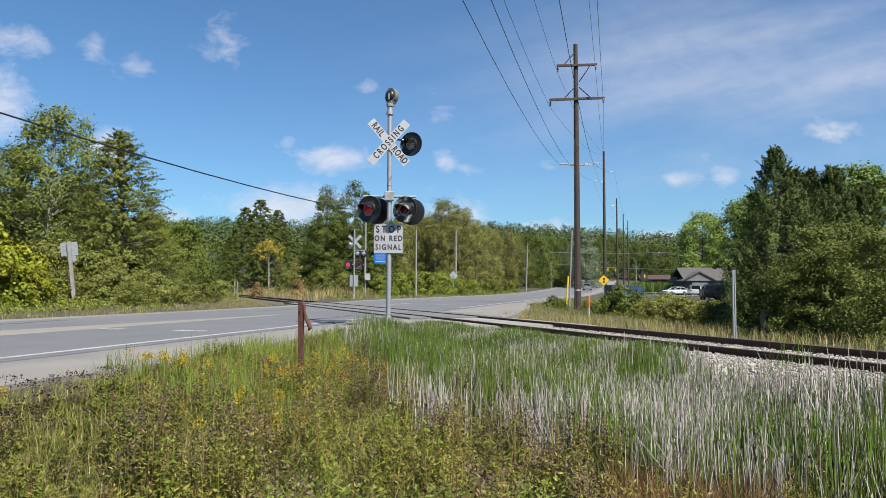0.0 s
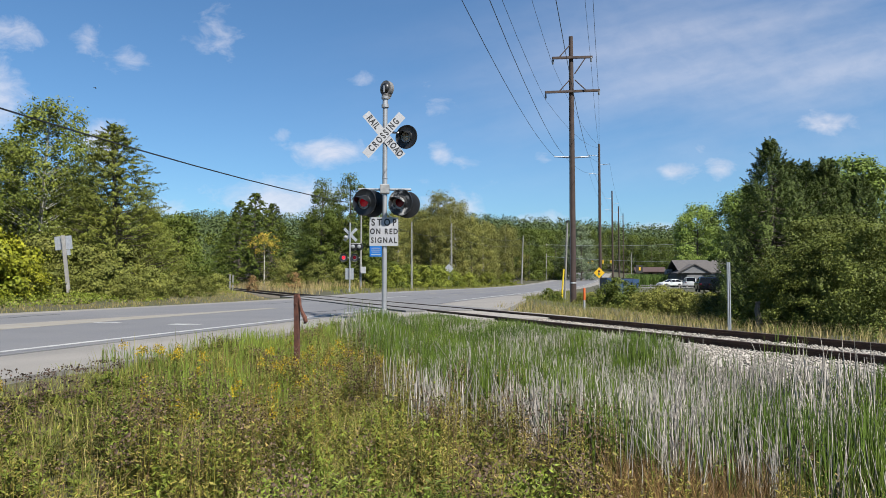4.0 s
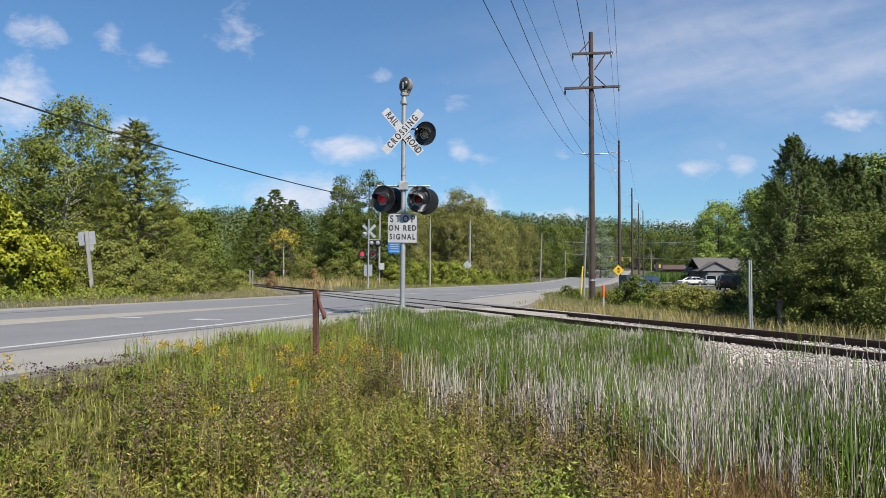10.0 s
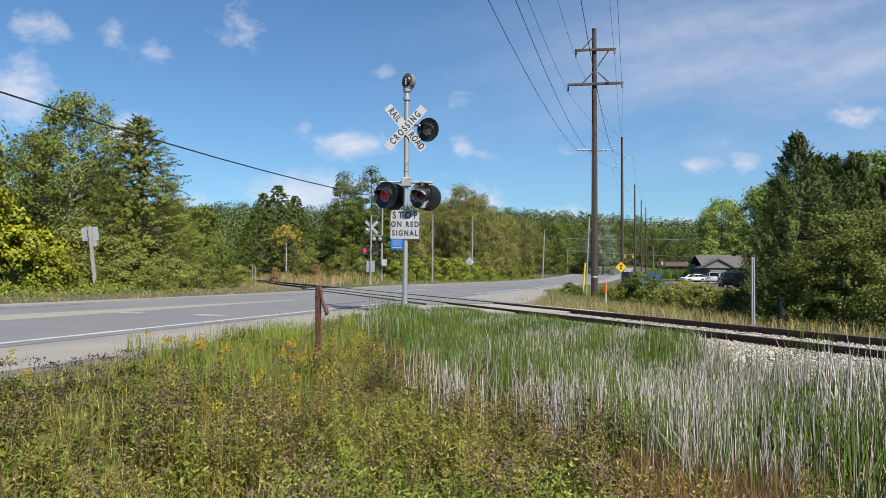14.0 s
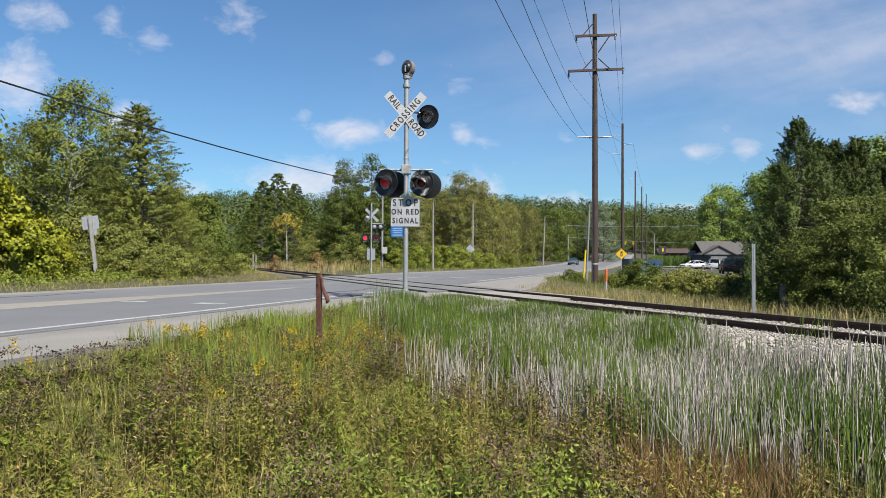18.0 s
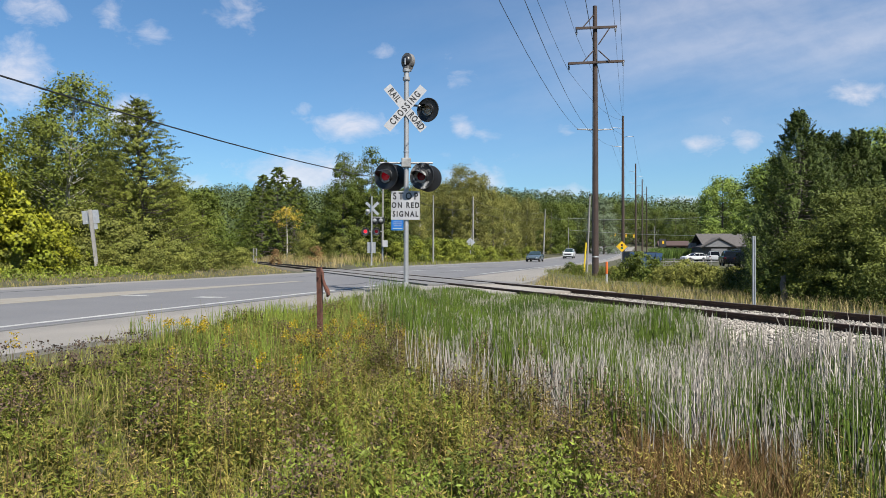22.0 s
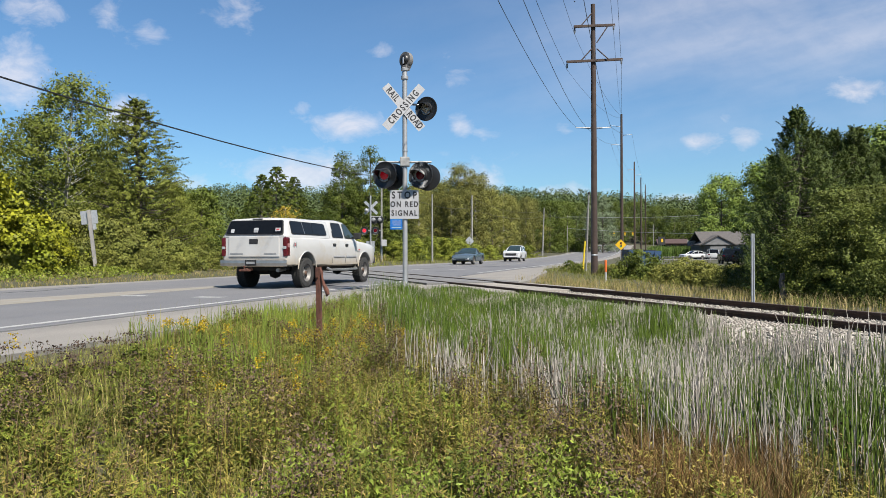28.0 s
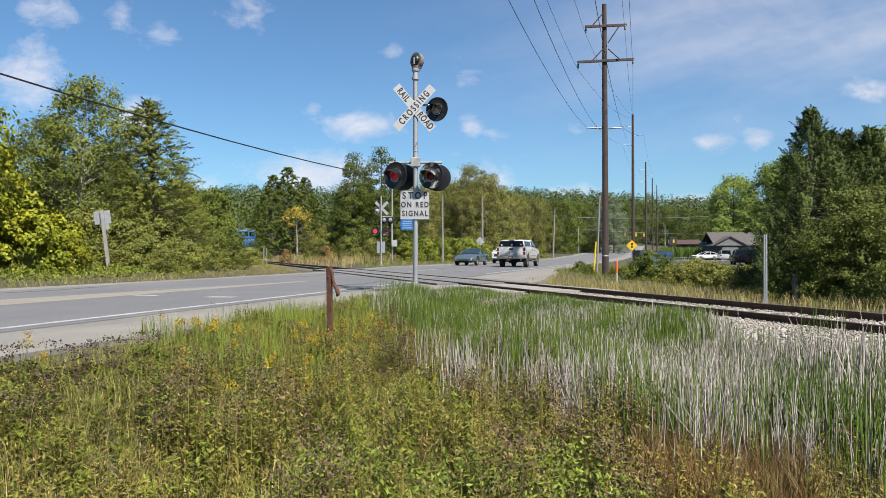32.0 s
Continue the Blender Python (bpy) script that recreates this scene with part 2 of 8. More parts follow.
M_ORANGE = mat("orange_marker_plastic", (0.85, 0.17, 0.03), 0.55, var=0.08)
M_WARN = mat("yellow_sign_sheeting", (0.92, 0.56, 0.01), 0.45, var=0.06)
M_GREEN_LAMP = mat("green_signal_lens", (0.02, 0.35, 0.18), 0.3, var=0.1)
M_BARK = mat("grey_brown_bark", (0.15, 0.125, 0.10), 0.95, second=(0.09, 0.075, 0.06), scale=8, fine=50, var=0.3, bump=0.7)
M_PALE_BARK = mat("pale_smooth_bark", (0.52, 0.50, 0.43), 0.85, second=(0.36, 0.34, 0.29), scale=5, fine=30, var=0.2, bump=0.3)
M_STUMP = mat("weathered_stump_wood", (0.21, 0.185, 0.155), 0.95, second=(0.11, 0.095, 0.08), scale=7, fine=40, var=0.3, bump=0.6)
L_POPLAR = leaf("poplar_leaf", (0.25, 0.275, 0.034), (0.165, 0.20, 0.028), island=0.25)
L_ASPEN = leaf("aspen_leaf", (0.20, 0.225, 0.034), (0.125, 0.155, 0.026), island=0.25)
L_LARCH = leaf("larch_needle", (0.275, 0.30, 0.052), (0.18, 0.21, 0.04), island=0.25)
L_DARK = leaf("dark_leaf", (0.14, 0.17, 0.026), (0.085, 0.12, 0.018), island=0.25)
L_CEDAR = leaf("cedar_scale_leaf", (0.135, 0.178, 0.040), (0.08, 0.114, 0.028), island=0.25)
L_OLIVE = leaf("dry_olive_leaf", (0.265, 0.25, 0.060), (0.18, 0.19, 0.047), island=0.25)
L_MAPLE = leaf("fresh_maple_leaf", (0.235, 0.305, 0.055), (0.165, 0.235, 0.045), island=0.25)
L_VINE = leaf("yellow_green_vine_leaf", (0.31, 0.31, 0.02), (0.18, 0.215, 0.018))
L_YELLOW = leaf("turning_yellow_leaf", (0.50, 0.36, 0.04), (0.38, 0.30, 0.05))
L_BUSH = leaf("willow_leaf", (0.245, 0.25, 0.052), (0.145, 0.17, 0.037), island=0.25)
L_HEDGE = leaf("hedge_weed_leaf", (0.29, 0.285, 0.062), (0.18, 0.205, 0.045), island=0.3)
L_WILLOW = leaf("willow_bush_leaf", (0.165, 0.19, 0.034), (0.088, 0.112, 0.024), island=0.25)
L_RUSSET = leaf("russet_leaf", (0.30, 0.175, 0.07), (0.21, 0.135, 0.06))
L_RUSSET_DARK = leaf("dark_seed_head", (0.13, 0.092, 0.07), (0.085, 0.06, 0.045), rough=0.9)
L_SILVER = leaf("silver_green_leaf", (0.24, 0.29, 0.17), (0.17, 0.22, 0.12), island=0.25)
L_FAR = leaf("far_wood_leaf", (0.115, 0.150, 0.046), (0.075, 0.110, 0.040), island=0.25)
L_REED = leaf("green_rush_stem", (0.20, 0.285, 0.044), (0.11, 0.18, 0.036), rough=0.5)
L_FRESH = leaf("fresh_grass_blade", (0.25, 0.325, 0.055), (0.18, 0.25, 0.045), rough=0.5)
L_REED_DRY = leaf("bleached_rush_stem", (0.59, 0.545, 0.48), (0.40, 0.365, 0.32), rough=0.8)
L_FORB = leaf("weed_leaf", (0.235, 0.275, 0.036), (0.135, 0.175, 0.026))
L_FORB_OLD = leaf("fading_weed_leaf", (0.40, 0.30, 0.09), (0.26, 0.19, 0.07))
L_OLIVE_WEED = leaf("olive_weed_leaf", (0.29, 0.25, 0.052), (0.18, 0.16, 0.036))
L_BROWN_WEED = leaf("withered_weed_leaf", (0.27, 0.175, 0.09), (0.17, 0.11, 0.06))
L_SEED = leaf("brown_seed_head", (0.235, 0.165, 0.12), (0.14, 0.095, 0.07), rough=0.9)
L_HERB = leaf("fresh_herb_leaf", (0.225, 0.275, 0.04), (0.14, 0.19, 0.03))
L_GOLD = leaf("goldenrod_flower", (0.50, 0.345, 0.018), (0.34, 0.25, 0.02))
L_STRAW = leaf("dry_straw_grass", (0.56, 0.44, 0.21), (0.38, 0.31, 0.13), rough=0.8)
L_GRASS = leaf("roadside_grass", (0.215, 0.24, 0.045), (0.25, 0.235, 0.065))
L_VERGE = leaf("sunlit_verge_grass", (0.33, 0.34, 0.07), (0.24, 0.27, 0.055))
L_CORN = leaf("tall_corn_leaf", (0.16, 0.24, 0.05), (0.11, 0.18, 0.04))


# ---------------------------------------------------------------- mesh tools
def link(name, me, material, parent=None, label=""):
    me.materials.append(material)
    ob = new(name, me)
    if parent:
        ob.parent = parent
    if label:
        ob["label"] = label
    return ob


def part(name, bm, material, parent=None, label="", smooth=False):
    """One bmesh as one mesh object, under a thing or a part."""
    me = bpy.data.meshes.new(name)
    bm.normal_update()
    bm.to_mesh(me)
    bm.free()
    if smooth:
        me.polygons.foreach_set("use_smooth", [True] * len(me.polygons))
        me.set_sharp_from_angle(angle=radians(40))
    return link(name, me, material, parent, label)


def arrays(name, V, F, material, parent=None, label=""):
    """A mesh from numpy arrays of corners and of equal-sided faces."""
    V, F = np.asarray(V, np.float32), np.asarray(F, np.int32)
    me = bpy.data.meshes.new(name)
    k = F.shape[1]
    me.vertices.add(len(V))
    me.vertices.foreach_set("co", V.ravel())
    me.loops.add(F.size)
    me.loops.foreach_set("vertex_index", F.ravel())
    me.polygons.add(len(F))
    me.polygons.foreach_set("loop_start", np.arange(0, F.size, k, dtype=np.int32))
    me.update(calc_edges=True)
    return link(name, me, material, parent, label)


def empty(name, m=None):
    ob = new(name)
    ob.empty_display_size = 0.2
    if m is not None:
        ob.matrix_world = m
    return ob


def box(bm, cx, cy, cz, sx, sy, sz, m=None, bevel=0.0):
    r = bmesh.ops.create_cube(bm, size=1.0)
    t = Matrix.Translation((cx, cy, cz)) @ Matrix.Diagonal((sx, sy, sz, 1))
    bmesh.ops.transform(bm, matrix=(m @ t) if m is not None else t, verts=r["verts"])
    if bevel:
        e = list({e for v in r["verts"] for e in v.link_edges})
        bmesh.ops.bevel(bm, geom=e, offset=bevel, segments=2, affect="EDGES", profile=0.6)
    return bm


def rod(bm, a, b, r0, r1=None, n=10, caps=True):
    """A tapered round bar from a to b."""
    a, b = Vector(a), Vector(b)
    d = b - a
    r = bmesh.ops.create_cone(bm, cap_ends=caps, segments=n, radius1=r0, radius2=r0 if r1 is None else r1, depth=d.length)
    m = Matrix.Translation((a + b) / 2) @ d.to_track_quat("Z", "Y").to_matrix().to_4x4()
    bmesh.ops.transform(bm, matrix=m, verts=r["verts"])
    return bm


def tube(bm, pts, r, n=6):
    """A round bar along many points; r is one radius or one a point."""
    pts = [Vector(p) for p in pts]
    rings, q, old = [], None, None
    for i, p in enumerate(pts):
        d = (pts[min(i + 1, len(pts) - 1)] - pts[max(i - 1, 0)]).normalized()
        q = d.to_track_quat("Z", "Y") if q is None else old.rotation_difference(d) @ q
        old = d
        rr = r[i] if isinstance(r, (list, tuple)) else r
        rings.append([bm.verts.new(p + q @ Vector((rr * math.cos(2 * math.pi * k / n), rr * math.sin(2 * math.pi * k / n), 0))) for k in range(n)])
    for A, B in zip(rings, rings[1:]):
        for k in range(n):
            bm.faces.new((A[k], A[(k + 1) % n], B[(k + 1) % n], B[k]))
    bm.faces.new(rings[0][::-1])
    bm.faces.new(rings[-1])
    return bm


def lathe(bm, prof, n=20, m=None):
    """A turned form round z from (radius, height) pairs."""
    rings = [[bm.verts.new((r * math.cos(2 * math.pi * k / n), r * math.sin(2 * math.pi * k / n), z)) for k in range(n)] for r, z in prof]
    for A, B in zip(rings, rings[1:]):
        for k in range(n):
            bm.faces.new((A[k], A[(k + 1) % n], B[(k + 1) % n], B[k]))
    if prof[0][0] > 1e-4:
        bm.faces.new(rings[0][::-1])
    if prof[-1][0] > 1e-4:
        bm.faces.new(rings[-1])
    if m is not None:
        bmesh.ops.transform(bm, matrix=m, verts=[v for R in rings for v in R])
    return bm


def prism(bm, outline, lo, hi, m=None):
    """An outline in x, z drawn out along y from lo to hi."""
    A = [bm.verts.new((x, lo, z)) for x, z in outline]
    B = [bm.verts.new((x, hi, z)) for x, z in outline]
    n = len(outline)
    for k in range(n):
        bm.faces.new((A[k], A[(k + 1) % n], B[(k + 1) % n], B[k]))
    bm.faces.new(A[::-1])
    bm.faces.new(B)
    bmesh.ops.recalc_face_normals(bm, faces=bm.faces)
    if m is not None:
        bmesh.ops.transform(bm, matrix=m, verts=A + B)
    return bm


def letters(text, size, material, parent, m, spread=1.0, squeeze=1.0, name="letter"):
    """Built-in-font lettering, a mesh a letter, centred on m, standing in its x, z plane and facing -y."""
    cu = bpy.data.curves.new(name, "FONT")
    cu.body, cu.size, cu.align_x, cu.align_y, cu.space_character, cu.extrude = text, size, "CENTER", "CENTER", spread, 0.001
    cu.offset = 0.006
    tmp = bpy.data.objects.new("tmp", cu)
    scene.collection.objects.link(tmp)
    me = bpy.data.meshes.new_from_object(tmp.evaluated_get(bpy.context.evaluated_depsgraph_get()))
    bpy.data.objects.remove(tmp)
    # each letter becomes a part of its own
    co = np.empty(len(me.vertices) * 3, np.float32)
    me.vertices.foreach_get("co", co)
    co = co.reshape(-1, 3)
    faces = [list(p.vertices) for p in me.polygons]
    bpy.data.meshes.remove(me)
    groups = []
    for f in sorted(faces, key=lambda f: co[f, 0].min()):
        lo, hi = co[f, 0].min(), co[f, 0].max()
        if groups and lo < groups[-1][0] - 1e-4:
            groups[-1][0] = max(groups[-1][0], hi)
            groups[-1][1].append(f)
        else:
            groups.append([hi, [f]])
    out = None
    for _, fs in groups:
        ids = sorted({i for f in fs for i in f})
        at = {i: k for k, i in enumerate(ids)}
        one = bpy.data.meshes.new(name)
        one.from_pydata([tuple(co[i]) for i in ids], [], [[at[i] for i in f] for f in fs])
        one.transform(m @ pose(0, 0, 0, 90, 0, 0) @ Matrix.Diagonal((squeeze, 1, 1, 1)))
        out = link(name, one, material, parent)
    return out


# ---------------------------------------------------------------- plan
RD = Vector((0.289, 0.957, 0)).normalized()      # along the road, away from the camera
RN = Vector((RD.y, -RD.x, 0))                    # to its right
R0 = Vector((-5.40, 8.69, 0))                    # on the near white line
TD = Vector((-0.362, 0.932, 0)).normalized()     # along the track
TN = Vector((TD.y, -TD.x, 0))                    # away from the camera
T0 = Vector((5.09, 7.98, 0))                     # on the near rail
RAIL_Z = 0.06


def smooth(a, b, x):
    t = np.clip((np.asarray(x, float) - a) / (b - a), 0, 1)
    return t * t * (3 - 2 * t)


def rise(y):
    y = np.asarray(y, float)
    return np.where(y > 90, np.where(y < 250, 2.1 * ((np.minimum(y, 250) - 90) / 110) ** 2, 4.44 + 0.02 * (np.minimum(y, 700) - 250)), 0.0)


def left_edge(s):
    """How far the far edge of the paving lies from the near line, s metres along the road."""
    return 7.9 + 2.3 * smooth(24, 40, s)


def height(x, y):
    """Ground level."""
    x, y = np.asarray(x, float), np.asarray(y, float)
    s = (x - R0.x) * RD.x + (y - R0.y) * RD.y
    u = (x - R0.x) * RN.x + (y - R0.y) * RN.y
    v = (x - T0.x) * TN.x + (y - T0.y) * TN.y
    low = np.where(v < 0.7, -0.62, -0.22 - 0.10 * smooth(3, 8, v))
    right = low * smooth(1.5, 5.0, u)
    z = np.where(u > 0, right, 0.0)
    lu = -u - left_edge(s)
    z = np.where(lu > 0, 0.30 * smooth(0.5, 5.0, lu) - 0.06 * smooth(0, 1, lu), z)
    bed = -0.09
    tv = np.abs(v - 0.75)
    off_road = smooth(1.5, 3.0, np.maximum(u, lu))
    w = (1 - smooth(1.75, 4.0, tv)) * off_road
    z = z * (1 - w) + bed * w
    z = z - 0.05 * (u > 1.2) * smooth(1.2, 1.6, u)
    far = np.hypot(x, y)
    z = z + rise(np.where(y > 0, y, 0))
    a = np.arctan2(x, np.maximum(y, 1.0))
    crest = 31 + 2 * np.sin(a * 9.0 + 0.6) + 1.5 * np.sin(a * 23 + 1.0) - 4.5 * smooth(-0.08, 0.15, a) - 6.5 * smooth(0.16, 0.30, a)
    z = z + crest * smooth(230, 560, far)
    return z


def level(x, y):
    return float(height(x, y))


def on_road(s, u, dz=0.0):
    p = R0 + RD * s + RN * u
    return Vector((p.x, p.y, float(rise(p.y)) + dz))


def on_track(s, v, dz=0.0):
    p = T0 + TD * s + TN * v
    return Vector((p.x, p.y, dz))


def spot(px, depth):
    """The plan point seen in that direction (tangent across) at that depth."""
    return px * depth, depth


# ---------------------------------------------------------------- ground, road, track
rng = np.random.default_rng(7)


def axis(*spans):
    out = []
    for a, b, step in spans:
        out += list(np.arange(a, b, step))
    return np.array(out + [spans[-1][1]])


def ground_sheet():
    xs = axis((-1600, -300, 60), (-300, -60, 12), (-60, -24, 2), (-24, 24, 0.4), (24, 90, 2), (90, 300, 12), (300, 1600, 60))
    ys = axis((-1500, -100, 70), (-100, -10, 6), (-10, 40, 0.4), (40, 130, 2), (130, 640, 12), (640, 2400, 80))
    X, Y = np.meshgrid(xs, ys)
    Z = height(X, Y)
    s = (X - R0.x) * RD.x + (Y - R0.y) * RD.y
    u = (X - R0.x) * RN.x + (Y - R0.y) * RN.y
    paved = (u < 1.5) & (u > -left_edge(s) - 0.3) & (s < 420)
    Z = Z - 0.12 * paved
    near = np.hypot(X, Y) < 60
    bumps = np.array([noise.noise((x * 0.9, y * 0.9, 0)) if n else 0 for x, y, n in zip(X.ravel(), Y.ravel(), near.ravel())]).reshape(X.shape)
    Z = Z + 0.05 * bumps * ~paved
    nx, ny = len(xs), len(ys)
    V = np.stack([X, Y, Z], -1).reshape(-1, 3)
    i, j = np.meshgrid(np.arange(nx - 1), np.arange(ny - 1))
    a = (j * nx + i).ravel()
    F = np.stack([a, a + 1, a + nx + 1, a + nx], 1)
    ob = arrays("ground", V, F, M_GROUND)
    ob.data.polygons.foreach_set("use_smooth", [True] * len(ob.data.polygons))
    return tagged(ob, "grassy earth with turf and bare soil patches", "ground", kind="structure")


ground_sheet()


def strip(name, u0, u1, s0, s1, material, z, label, parent=None, step=2.0, skirt=0.15, category=""):
    """Part of the road between two offsets, as a slab with sides. Offsets may depend on s."""
    f0 = u0 if callable(u0) else (lambda s: u0)
    f1 = u1 if callable(u1) else (lambda s: u1)
    ss = np.linspace(s0, s1, max(2, int((s1 - s0) / step) + 1))
    V, F = [], []
    for s in ss:
        a, b = on_road(s, f0(s), z), on_road(s, f1(s), z)
        V += [a - Vector((0, 0, skirt)), a, b, b - Vector((0, 0, skirt))]
    for k in range(len(ss) - 1):
        o = 4 * k
        F += [(o, o + 1, o + 5, o + 4), (o + 1, o + 2, o + 6, o + 5), (o + 2, o + 3, o + 7, o + 6)]
    e = 4 * (len(ss) - 1)
    F += [(3, 2, 1, 0), (e, e + 1, e + 2, e + 3)]
    ob = arrays(name, V, F, material, parent)
    ob.data.shade_flat()
    return ob if parent else tagged(ob, label, category or name, kind="structure")


road = strip("road", lambda s: -left_edge(s), 0.35, -60, 420, M_ROAD, 0.0, "worn grey asphalt road with faded markings", category="road")
strip("shoulder", 0.35, lambda s: 1.75 + 0.15 * math.sin(s * 0.5) + 0.40 * float(1 - smooth(-0.5, 4, s)) + 1.8 * float(smooth(9, 13, s) * (1 - smooth(18, 36, s))), -60, 300, M_SHOULDER, -0.015,
      "pale gravel shoulder beside the asphalt road", category="shoulder")
strip("shoulder", lambda s: -left_edge(s) - 1.0 - 0.15 * math.sin(s * 0.3), lambda s: -left_edge(s), -60, 300, M_SHOULDER, -0.004,
      "narrow pale gravel edge of the road", category="shoulder")
strip("edge_line", -0.06, 0.06, -60, 15.5, M_WHITE_PAINT, 0.005, "", road, skirt=0.004)["label"] = "worn white edge line"
strip("edge_line", -0.06, 0.06, 24, 300, M_WHITE_PAINT, 0.005, "", road, skirt=0.004)
strip("edge_line", lambda s: -left_edge(s) + 0.45, lambda s: -left_edge(s) + 0.57, 40, 300, M_WHITE_PAINT, 0.005, "", road, skirt=0.004)
strip("centre_line", lambda s: -4.85 + 1.0 * float(smooth(2, 14, s)), lambda s: -3.45, -60, 14, M_TAN_PAINT, 0.005, "", road, skirt=0.004)["label"] = "broad faded yellow centre marking"
strip("centre_line", -3.55, -3.40, 36, 300, M_TAN_PAINT, 0.005, "", road, skirt=0.004)
strip("centre_line", -6.0, -5.85, 40, 300, M_TAN_PAINT, 0.005, "", road, skirt=0.004)
strip("stop_bar", -1.50, -0.85, 5.55, 5.90, M_FADED_PAINT, 0.006, "", road, skirt=0.004)["label"] = "worn white stop bar"
strip("stop_bar", -3.4, -2.8, 5.60, 5.85, M_FADED_PAINT, 0.006, "", road, skirt=0.004)
strip("stop_bar", -9.4, -6.2, 43.0, 43.5, M_FADED_PAINT, 0.006, "", road, skirt=0.004)
strip("lane_arrow", -5.0, -4.86, 27, 32, M_WHITE_PAINT, 0.006, "", road, skirt=0.004)
strip("lane_arrow", -3.1, -2.2, 30.0, 30.5, M_FADED_PAINT, 0.006, "", road, skirt=0.004)
for k in range(9):
    s = -20 + 7.5 * k
    a = rng.uniform(-7, -4) if k % 2 else rng.uniform(-3, -0.6)
    strip("tar_seam", lambda q, a=a: a + 0.12 * math.sin(q * 2.1) + 0.05 * math.sin(q * 5.7), lambda q, a=a: a + 0.05 + 0.12 * math.sin(q * 2.1) + 0.05 * math.sin(q * 5.7),
          s, s + rng.uniform(3, 7), M_TAR, 0.004, "", road, step=0.3, skirt=0.003)


def u_of(p):
    return (p.x - R0.x) * RN.x + (p.y - R0.y) * RN.y


CROSS = [s for s in np.arange(0, 60, 0.1) if -10.3 < u_of(on_track(s, 0.75)) < 2.6]
C0, C1 = CROSS[0], CROSS[-1]


def railway():
    track = tagged(empty("railway_track"), "rusty railway track on pale crushed-stone ballast", "railway track", kind="structure")
    prof = [(-0.07, -0.172), (0.07, -0.172), (0.07, -0.16), (0.012, -0.145), (0.010, -0.045), (0.036, -0.035), (0.036, -0.004),
            (0.030, 0), (-0.030, 0), (-0.036, -0.004), (-0.036, -0.035), (-0.010, -0.045), (-0.012, -0.145), (-0.07, -0.16)]
    for v in (0.0, 1.505):
        marks = [-16, -4.2, 7.7, C0 + 0.3, C1 - 0.3, 52, 64, 88, 150]
        for a, b in zip(marks, marks[1:]):
            bm = bmesh.new()
            A, B = on_track(a + 0.004, v, RAIL_Z), on_track(b - 0.004, v, RAIL_Z)
            m = Matrix((( TN.x, TD.x, 0, A.x), (TN.y, TD.y, 0, A.y), (0, 0, 1, A.z), (0, 0, 0, 1)))
            prism(bm, prof, 0, (B - A).length, m)
            rail = part("rail", bm, M_RAIL, track)
            bm = bmesh.new()
            box(bm, 0, (B - A).length / 2, 0.001, 0.045, (B - A).length, 0.003, m)
            part("running_surface", bm, M_RAILTOP, rail, "bright worn rail head")
        for s in (-4.2, 7.7, 19.5):
            bm = bmesh.new()
            for k in (-0.045, 0.045):
                p = on_track(s, v + k * 0.6, RAIL_Z - 0.09)
                box(bm, 0, 0, 0, 0.02, 0.9, 0.07, Matrix.Translation(p) @ pose(0, 0, 0, 0, 0, math.degrees(math.atan2(-TD.x, TD.y))), 0.005)
            part("joint_bar", bm, M_RAIL, track)
    bm = bmesh.new()
    box(bm, 0, 0, 0, 2.6, 0.22, 0.17, None, 0.012)
    tie_me = bpy.data.meshes.new("tie")
    bm.to_mesh(tie_me)
    bm.free()
    tie_me.materials.append(M_TIE)
    turn = math.degrees(math.atan2(-TD.x, TD.y))
    s, n = -12.0, 0
    while s < 105:
        if not C0 < s < C1:
            ob = new("tie", tie_me)
            p = on_track(s, 0.7525 + random.uniform(-0.04, 0.04), RAIL_Z - 0.175 - 0.085)
            ob.matrix_world = Matrix.Translation(p) @ pose(0, 0, 0, 0, 0, turn + random.uniform(-1, 1))
            ob.parent = track
        s += 0.56 + random.uniform(-0.03, 0.03)
    # bed
    for a, b in ((-16, C0 + 0.6), (C1 - 0.6, 150)):
        bm = bmesh.new()
        A, B = on_track(a, 0.7525, 0), on_track(b, 0.7525, 0)
        m = Matrix(((TN.x, TD.x, 0, A.x), (TN.y, TD.y, 0, A.y), (0, 0, 1, 0), (0, 0, 0, 1)))
        prism(bm, [(-3.5, -0.80), (-3.3, -0.46), (-2.9, -0.30), (-2.3, -0.125), (-1.75, -0.07), (-0.84, -0.05), (-0.70, -0.05), (-0.5, -0.045), (0.5, -0.045), (0.70, -0.06), (0.84, -0.09), (1.75, -0.14), (2.6, -0.5), (2.6, -0.80)], 0, (B - A).length, m)
        part("ballast_bed", bm, M_BALLAST if a < 0 else M_OLD_BED, track)
    # loose stones
    n = 26000
    s = rng.uniform(-8, C0, n)
    v = np.where(rng.random(n) < 0.72, rng.uniform(-2.5, -0.05, n), rng.uniform(-0.1, 1.6, n))
    v = np.clip(v, -3.3, 3.0)
    top = np.interp(v - 0.7525, [-3.3, -2.9, -2.3, -1.75, -0.84, -0.7, -0.5, 0.5, 0.7, 0.84, 1.75, 2.6], [-0.46, -0.30, -0.125, -0.07, -0.05, -0.05, -0.045, -0.045, -0.06, -0.09, -0.14, -0.5])
    P = np.stack([T0.x + TD.x * s + TN.x * v, T0.y + TD.y * s + TN.y * v, top + 0.012], 1)
    r = rng.uniform(0.012, 0.028, (n, 1, 1)) * rng.uniform(0.6, 1.2, (n, 6, 1))
